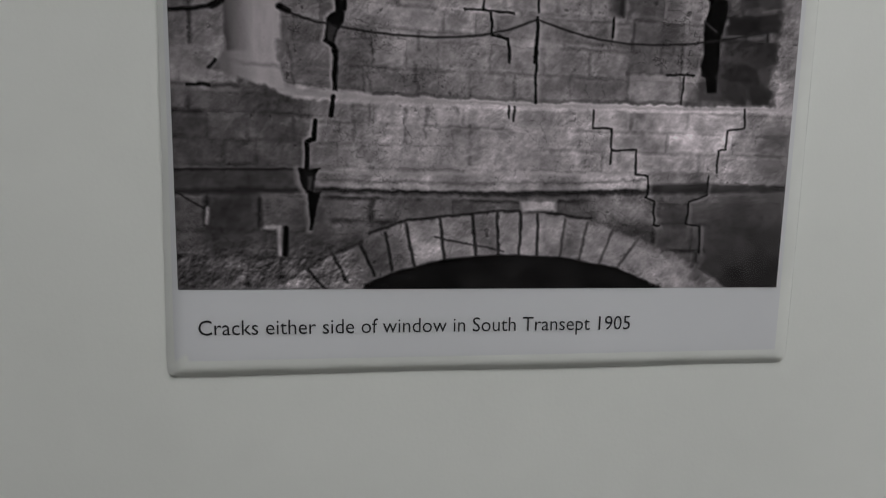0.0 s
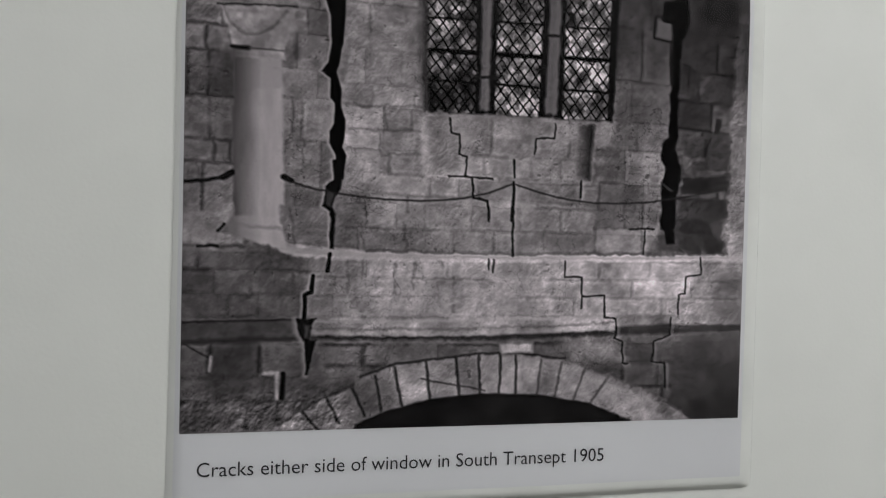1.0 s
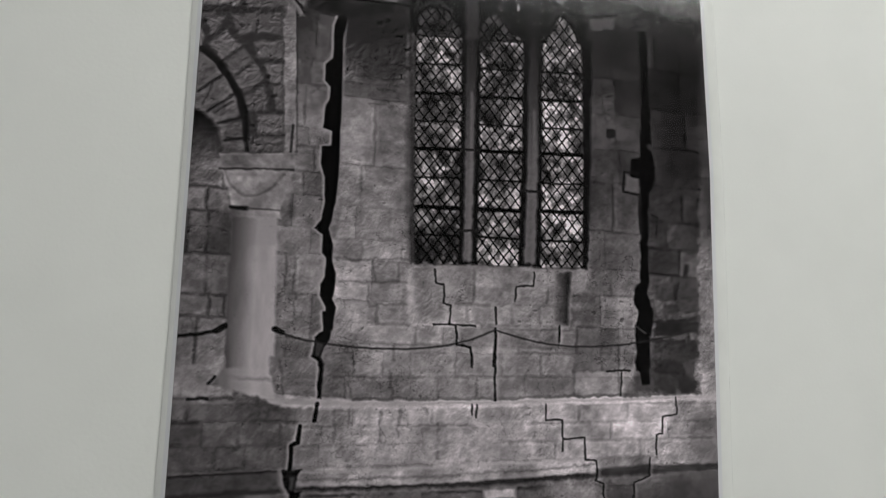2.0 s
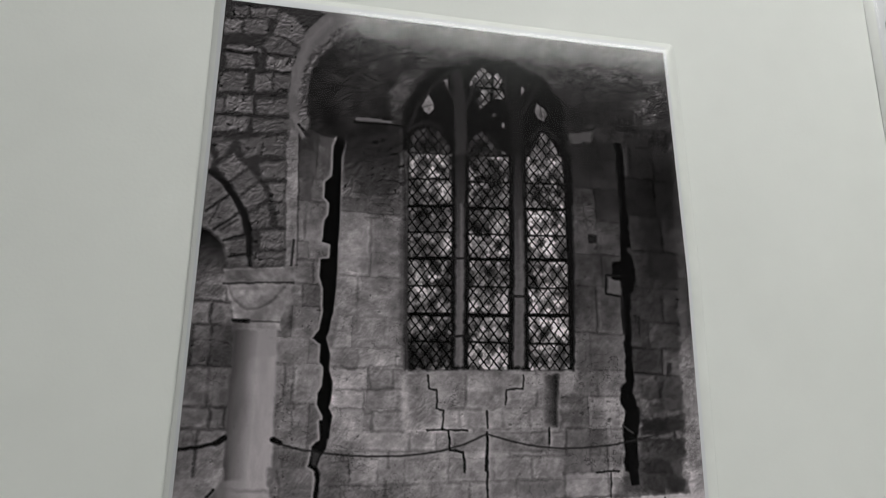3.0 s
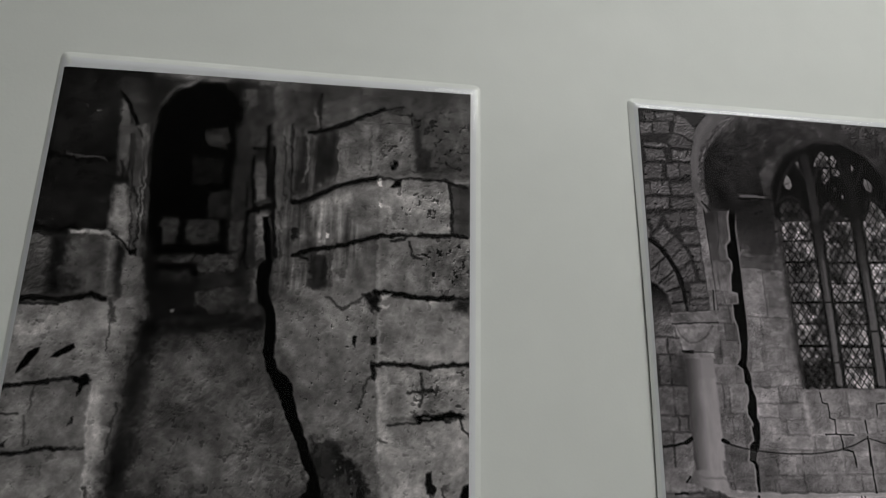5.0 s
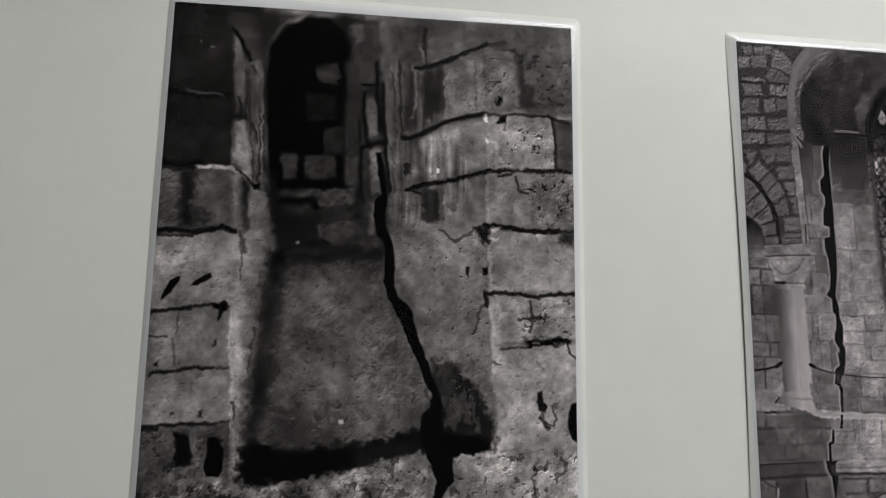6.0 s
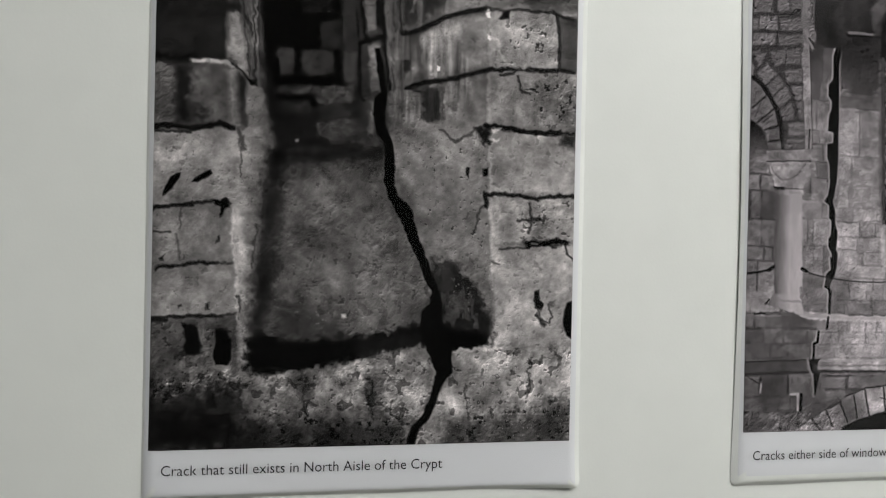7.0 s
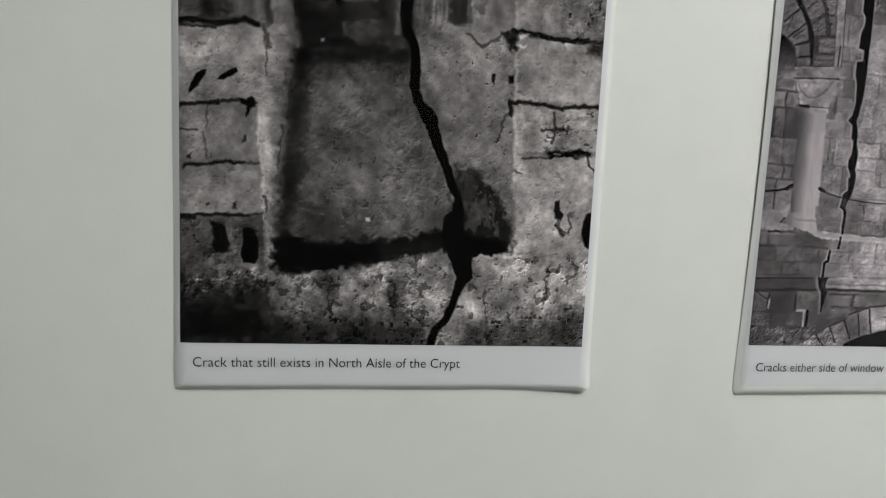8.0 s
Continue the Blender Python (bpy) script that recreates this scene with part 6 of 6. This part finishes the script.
    p.fill([(45.3, 238.4), (47.9, 238.4), (48.6, 255.5), (46.6, 255.4)], 84, 1.5, 1.0)
    for seam, w in (([(40.9, 237), (41.9, 252.7)], 1.0), ([(182.9, 228.1), (183.6, 239.2), (181.7, 247.5)], 1.2), ([(150.6, 241.4), (152, 257.9)], 0.9), ([(104.2, 238), (102.8, 248.7), (104.6, 256.8)], 1.6), ([(110.1, 235.4), (112.9, 238.1), (118.3, 237.1)], 1.0), ([(45.4, 234.9), (59.4, 233.8)], 1.0), ([(71.2, 232.1), (73.3, 261.3)], 1.2)):
        p.line(seam, w, 42, 0.6, 1.8, 0.8)
    # surface of the stone, rougher where it is broken
    rubble = p.area([(-1.1, 235.3), (75.2, 232.7), (118.1, 222.4), (130.5, 223.4), (140.2, 223.5), (206.2, 219.9), (209.5, 278.7), (-2.7, 272.1)], 3.0)
    pale_end = p.area([(-0.7, 87.3), (10.3, 87.8), (10.9, 118.1), (-0, 119)], 1.0)
    decayed = np.clip(p.area([(175.7, 83.5), (205.5, 83), (205.6, 107.9), (181.9, 109.3)], 4.0) + 0.8 * p.area([(168.1, 54.7), (193.9, 53.2), (193.5, 79.2), (166.9, 80.4)], 3.0) + 0.7 * p.area([(176.4, 146.3), (205.8, 145.6), (205.9, 167.2), (176.6, 167.6)], 3.0) + 0.7 * p.area([(157.5, 14.3), (207.8, 10.4), (207.3, 46.5), (158.4, 49.5)], 3.0), 0, 1)
    ground = p.area(floor_line, 2.0)
    foot = p.area([(-2, 209.1), (39.2, 208), (39.1, 244.8), (-0.7, 245.3)], 3.0)
    dark = np.clip(1.3 - p.tone / 60, 0, 1)
    plain = np.clip(1 - rubble - decayed - ground - foot - pale_end, 0, 1)
    p.curve(82, 1.25)
    p.tone *= 1.07
    patchy = np.clip(p.cloud(16.0, 70) * 2.6 - 0.75, 0.0, 1)
    p.mottle(0.5, 50)
    p.blotch(0.12, 7.0, 150, 0.6 + 0.4 * patchy)
    p.chisel(0.055, 5.0, 52, (0.5 * plain + ground + rubble + foot + decayed) * (0.35 + 0.65 * patchy))
    p.chisel(0.075, 2.6, 53, (0.3 * plain + 0.5 * ground + rubble + decayed + foot) * patchy + 1.2 * pale_end)
    p.chisel(0.03, 1.3, 54, 0.4 * plain + 0.5 * ground + rubble + decayed + 0.8 * foot)
    p.chisel(0.10, 3.4, 55, dark)
    p.chips(3.2, 60, 0.05, 0.4, 0.4 * plain + 0.6 * ground + rubble + decayed + foot)
    p.chips(5.0, 71, 0.16, 0.4, rubble + 0.7 * foot + 0.4 * ground)
    p.mottle(0.5, 151, rubble + decayed + foot, (0.8, 1.3))
    p.chips(1.7, 61, 0.03, 0.5, (0.5 * plain + 0.6 * ground + rubble + decayed + foot) * (0.3 + 0.7 * patchy))
    p.chips(2.6, 62, 0.12, 0.65, np.clip(decayed + p.area([(140.7, 254.9), (206.4, 250.8), (206.5, 273.1), (135.4, 271)], 4.0) + p.area([(47, 252.8), (124.2, 254.5), (121.8, 273.3), (47.6, 271.1)], 4.0), 0, 1))
    p.chips(1.9, 63, 0.03, 0.5, p.area([(110.6, 119.7), (158.6, 115.3), (162.3, 183.2), (133.9, 177.9)], 3.0))
    p.crackle(5.0, 68, 0.7, 0.5, np.clip(decayed + rubble, 0, 1), (1.0, 1.0), 0.03)
    p.crackle(4.0, 69, 0.25, 1.25, np.clip(plain + ground, 0, 1), (1.3, 0.9), 0.03)
    p.flecks([(52.8, 184), (128.4, 183.5), (126.1, 211), (53.7, 216)], 1.6, 64, 0.014, 122, (1.2, 0.9))
    p.flecks([(139.6, 183.4), (153.8, 188.9), (159.8, 208.4), (140.1, 211.1)], 1.5, 65, 0.03, 96)
    p.flecks([(132.3, 246.6), (206.4, 248), (206.5, 270.3), (129.9, 268.2)], 1.2, 66, 0.02, 150, (0.6, 1.6))
    p.fill([(88.4, 205.4), (90.5, 205.4), (90.6, 207.3), (88.4, 207.3)], 186, 0.5, 0.3)
    p.fill([(64.6, 121.5), (66.7, 121.2), (66.5, 122.5), (64.9, 122.6)], 128, 0.5, 0.4)
    p.fill([(161, 217.8), (162.7, 216.2), (163.9, 219.5), (161.9, 220.6)], 140, 0.6, 0.8)
    # holes at the foot of the pier
    p.fill([(14.5, 210), (18.8, 210.5), (21.7, 212.6), (22.1, 217.3), (23.5, 221), (22.6, 224.7), (16.8, 225.7), (15.7, 222.5), (16, 217.3)], 11, 0.7, 0.7)
    p.line([(13.6, 228.2), (16.8, 225.1), (23.1, 224.2)], 1.2, 24, 0.6, 1.2, 0.8)
    p.fill([(29.9, 212.7), (32.4, 212.2), (35, 214.3), (37.2, 218.5), (37.2, 226.9), (35.5, 230.1), (29.9, 229.5), (29, 225.3), (29.8, 219.5)], 6, 0.4, 0.3)
    p.line([(29.4, 231), (36.6, 231.1)], 1.8, 132, 0.9, 1.0, 0.7)
    # the crack
    crack = [(101.9, 75), (105.1, 96.1), (102.4, 99), (101.5, 107.4), (103.9, 117.2), (107.3, 121.2), (108, 128.2), (107.6, 139.4), (109.7, 147.7), (114, 154.5), (117.5, 161.4), (121.3, 171.1), (125, 178), (128.5, 187.6), (132.5, 194.5), (131.5, 200), (127.7, 203.3), (126.7, 211), (129, 219.2), (130.5, 223.4), (133.3, 227.5), (135.4, 234.4), (133.9, 241.2), (131.8, 249.3), (128.3, 256), (123.7, 261.3), (121.6, 267.4), (121.2, 270.6)]
    back = [(125.5, 270.7), (127.6, 262.7), (132.5, 257.4), (135.6, 249.4), (137.8, 242.6), (141, 237.2), (143.8, 234.5), (142.6, 227.6), (143.6, 223.2), (140.2, 219.3), (137.3, 211.1), (137.6, 200), (135.9, 193.1), (132.7, 186.2), (129.7, 177.9), (125.9, 168.2), (123, 159.9), (121.8, 154.4), (118.9, 150.3), (114.4, 147), (112.7, 142), (113.1, 133.7), (112.3, 123.9), (110.5, 118.3), (107.7, 114.2), (107.5, 105.8), (108.5, 97.3), (106.5, 83.3), (104.7, 74.9)]
    p.fill(crack + back, 6, 0.45, 0.5)
    p.line([(104.2, 38.7), (105.8, 62.8), (107.2, 77.4), (109.4, 94.5)], 1.8, 12, 0.6, 0.8, 0.9)
    p.line([(132.5, 228.9), (135.4, 234.4), (134.4, 239.8)], 0.9, 148, 0.5, 0.8, 0.6)
    p.crisp(0.12, 3)
    p.flecks(everything, 0.9, 67, 0.004, 170)
    return p.inks((INK * 1.02, INK * 0.965, INK * 0.97))


INK = 1.35
TRANSEPT_TONES = transept_plate()
CRYPT_TONES = crypt_plate()


# ---- laminated prints ----
def rounded(u0, v0, u1, v1, radius, steps=5):
    """Outline of a sheet with rounded corners, in millimetres, clockwise from the upper left."""
    out = []
    for cu, cv, a0 in ((u0 + radius, v0 + radius, 180), (u1 - radius, v0 + radius, 270), (u1 - radius, v1 - radius, 0), (u0 + radius, v1 - radius, 90)):
        for k in range(steps + 1):
            a = radians(a0 + 90 * k / steps)
            out.append((cu + radius * math.cos(a), cv + radius * math.sin(a)))
    return out


class Sheet:
    """A sheet on the wall: millimetres to the right and down from its picture's upper left corner; it hangs a little loose."""

    def __init__(self, x, z, spread, curl, edges, waist=0.0):
        self.x, self.z, self.spread, self.curl, self.edges, self.waist = x, z, spread, curl, edges, waist

    def place(self, u, v, lift):
        if u < 0:
            u *= 1 - self.waist * math.sin(math.pi * min(1.0, max(0.0, v / 290)))
        lean = self.spread * min(1.0, max(0.0, v / 110)) * u / 205
        far = max(0.0, (u - 150) / 60) * max(0.0, (v - 262) / 32)
        wave = 0.15 * math.sin(u * 0.055 + self.x * 40) * math.cos(v * 0.03)
        rim = min(u - self.edges[0], v - self.edges[1], self.edges[2] - u, 1.8 * (self.edges[3] - v))
        wave -= 2.1 * max(0.0, 1 - rim / 6.5) ** 1.6 * (1 + 0.1 * math.sin(u * 0.9) * math.cos(v * 0.7))
        return (self.x + (u + lean) / 1000, 0.168 - (lift + self.curl * min(far, 1.2) ** 2 + wave) / 1000, self.z - v / 1000)


def slab(sheet, u0, v0, u1, v1, radius, back, front, drop=0.03):
    """A thin sheet of plastic or paper with rounded corners: a grid cut to the outline, with a rim."""
    bm = bmesh.new()
    border = rounded(u0, v0, u1, v1, radius)
    cu, cv = (u0 + u1) / 2, (v0 + v1) / 2
    dense = []
    for (a, b), (c, d) in zip(border, border[1:] + border[:1]):
        n = max(1, int(math.hypot(c - a, d - b) / 4))
        dense += [(a + (c - a) * k / n, b + (d - b) * k / n) for k in range(n)]
    rings = []
    for s in (1.0, 0.993, 0.986, 0.979, 0.972, 0.965, 0.957, 0.949, 0.94, 0.93, 0.92, *(0.90 - 0.04 * k for k in range(23))):
        f = front if s < 1 else front - drop
        rings.append([bm.verts.new(sheet.place(cu + (u - cu) * s, cv + (v - cv) * s, f)) for u, v in dense])
    rings.insert(0, [bm.verts.new(sheet.place(u, v, back)) for u, v in dense])
    for r, q in zip(rings, rings[1:]):
        for k in range(len(dense)):
            bm.faces.new((r[k], q[k], q[k - 1], r[k - 1]))
    bm.faces.new(rings[-1])
    for k in range(len(dense)):
        bm.edges.get((rings[1][k], rings[1][k - 1])).smooth = False
    for f in bm.faces:
        f.smooth = True
    bm.normal_update()
    if sum(f.normal.y for f in bm.faces) > 0:
        bmesh.ops.reverse_faces(bm, faces=bm.faces)
    return bm


def lettering(name, text, sheet, u, v, height, width, mat, parent, label="", turn=0.0, lift=0.24, bold=0.0):
    """Words in the built-in font, stretched to a width; u, v: the baseline's start."""
    data = bpy.data.curves.new(name, "FONT")
    data.body, data.size, data.offset, data.resolution_u = text, 1.0, bold, 3
    ob = new(name, data)
    bpy.context.view_layer.update()
    mesh = bpy.data.meshes.new_from_object(ob.evaluated_get(bpy.context.evaluated_depsgraph_get()))
    bpy.data.objects.remove(ob)
    bm = bmesh.new()
    bm.from_mesh(mesh)
    x0, x1 = min(p.co.x for p in bm.verts), max(p.co.x for p in bm.verts)
    su, sv, c, s = width / (x1 - x0), height / 0.69, math.cos(radians(turn)), math.sin(radians(turn))
    for p in bm.verts:
        a, b = (p.co.x - x0) * su, p.co.y * sv
        p.co = sheet.place(u + a * c - b * s, v - a * s - b * c, lift)
    return part(name, bm, mat, parent, label)


def photograph(sheet, name, tones, width, height, parent, label, tilt=0.0):
    """The printed picture: a fine grid of points, each with its ink tone."""
    rows, cols = tones.shape[:2]
    us, vs = np.linspace(0.5, width, cols), np.linspace(0.5, height, rows)
    co = np.array([[sheet.place(u, v, 0.18) for u in (0.5, width)] for v in vs])
    s = np.linspace(0, 1, cols)[None, :, None]
    points = (co[:, :1] * (1 - s) + co[:, 1:] * s)
    wave = 0.15 * (np.sin(us * 0.055 + sheet.x * 40))[None, :] * np.cos(vs * 0.03)[:, None]
    e = sheet.edges
    rim = np.minimum(np.minimum(us - e[0], e[2] - us)[None, :], np.minimum(vs - e[1], 1.8 * (e[3] - vs))[:, None])
    wave = wave - 2.1 * np.clip(1 - rim / 6.5, 0, None) ** 1.6 * (1 + 0.1 * np.sin(us * 0.9)[None, :] * np.cos(vs * 0.7)[:, None])
    far = np.clip((us - 150) / 60, 0, None)[None, :] * np.clip((vs - 262) / 32, 0, None)[:, None]
    points[..., 1] = 0.168 - (0.18 + wave + sheet.curl * np.minimum(far, 1.2) ** 2) / 1000
    points[..., 2] -= tilt / 1000 * np.clip(1 - vs / 40, 0, 1)[:, None] * (1 - us / width)[None, :]
    k = np.arange(rows * cols).reshape(rows, cols)
    quads = np.stack([k[:-1, :-1], k[1:, :-1], k[1:, 1:], k[:-1, 1:]], -1).reshape(-1, 4)
    data = bpy.data.meshes.new(name)
    data.vertices.add(rows * cols)
    data.vertices.foreach_set("co", points.astype(np.float32).ravel())
    data.loops.add(quads.size)
    data.loops.foreach_set("vertex_index", quads.astype(np.int32).ravel())
    data.polygons.add(len(quads))
    data.polygons.foreach_set("loop_start", np.arange(0, quads.size, 4, dtype=np.int32))
    data.update(calc_edges=True)
    layer = data.color_attributes.new("ink", "FLOAT_COLOR", "POINT")
    layer.data.foreach_set("color", np.concatenate([tones, np.ones((rows, cols, 1))], -1).astype(np.float32).ravel())
    data.materials.append(PHOTO_INK)
    ob = new(name, data)
    ob.parent = parent
    return tagged(ob, label)


def strip(sheet, points, width, lift):
    """A drawn line of ink through some points."""
    bm = bmesh.new()
    side = []
    for k, (u, v) in enumerate(points):
        a, b = points[max(0, k - 1)], points[min(len(points) - 1, k + 1)]
        d = math.hypot(b[0] - a[0], b[1] - a[1])
        n = ((a[1] - b[1]) / d * width / 2, (b[0] - a[0]) / d * width / 2)
        side.append([bm.verts.new(sheet.place(u + e * n[0], v + e * n[1], lift)) for e in (-1, 1)])
    for a, b in zip(side, side[1:]):
        bm.faces.new((a[0], a[1], b[1], b[0]))
    return bm


def laminated(name, label, sheet, paper_box):
    film_box = sheet.edges
    thing = tagged(new(name), label, "laminated print", "laminated prints on the wall")
    part("pouch", slab(sheet, *film_box, 4.0, -0.6, -0.02), POUCH, thing, "clear sealed plastic border")
    part("paper", slab(sheet, *paper_box, 0.6, -0.01, 0.08), PAPER, thing, "white paper sheet with a margin")
    film = part("film", slab(sheet, *(a + b for a, b in zip(film_box, (0.05, 0.05, -0.05, -0.05))), 4.0, 0.02, 0.55, drop=0.5), FILM, thing, "glossy clear laminate film")
    film.visible_shadow = False
    return thing


transept = Sheet(-0.0625, 1.7425, 3.8, 0.0, (-4.6, -6.5, 214.0, 298.0), 0.45)
transept_print = laminated("laminated_print", "laminated black-and-white photograph of a cracked church window wall", transept, (-1.6, -3.0, 207.6, 292.2))
photograph(transept, "photograph", TRANSEPT_TONES, 205.8, 268.6, transept_print, "sepia-grey photograph of cracked masonry, column and leaded window")
lettering("caption", "Cracks either side of window in South Transept 1905", transept, 6.3, 283.6, 5.0, 144.3, BLACK_INK, transept_print, "black printed caption", bold=-0.003)

crypt = Sheet(-0.364, 1.742, 0.0, 2.6, (-3.2, -6.7, 211.0, 294.4))
crypt_print = laminated("laminated_print", "laminated black-and-white photograph of a cracked crypt wall, lifting at a corner", crypt, (-1.8, -3.0, 208.2, 292.0))
photograph(crypt, "photograph", CRYPT_TONES, 205.0, 270.0, crypt_print, "dark grey photograph of a stone recess with a long crack", tilt=2.4)
lettering("caption", "Crack that still exists in North Aisle of the Crypt", crypt, 6.6, 282.0, 4.9, 132.8, BLACK_INK, crypt_print, "black printed caption", bold=-0.003)

# a hand-lettered drawing, of which only the near edge shows
drawing = Sheet(0.2755, 1.826, 0.0, 0.0, (-3.2, -6.0, 212, 291))
drawing_print = laminated("laminated_drawing", "laminated white sheet with hand-lettered pen notes and blue colouring", drawing, (1.2, -2, 208, 287))
tagged(drawing_print, category="laminated drawing")
lettering("heading", "THE", drawing, 22.0, 6.3, 4.7, 13.2, PENCIL, drawing_print)
part("underline", strip(drawing, [(23.6, 8.0), (36.0, 7.4)], 0.5, 0.24), PENCIL, drawing_print)
lettering("upright_word", "VERTICAL", drawing, 24.4, 42.5, 3.5, 30.0, PENCIL, drawing_print, turn=87)
part("underline", strip(drawing, [(25.2, 43.0), (26.8, 12.0)], 0.4, 0.24), PENCIL, drawing_print)
lettering("side_word", "LOOR", drawing, 5.9, 51.9, 4.0, 15.8, PENCIL, drawing_print, turn=-3)
part("underline", strip(drawing, [(6.2, 53.2), (23.6, 54.2)], 0.5, 0.24), PENCIL, drawing_print)
part("pen_line", strip(drawing, [(29.0, 33.5), (28.8, 23.6), (40.0, 21.5)], 0.6, 0.24), PENCIL, drawing_print)
part("blue_patch", strip(drawing, [(6.6, 105.6), (20.0, 104.6)], 5.2, 0.24), BLUE_INK, drawing_print, "patch of blue colouring")
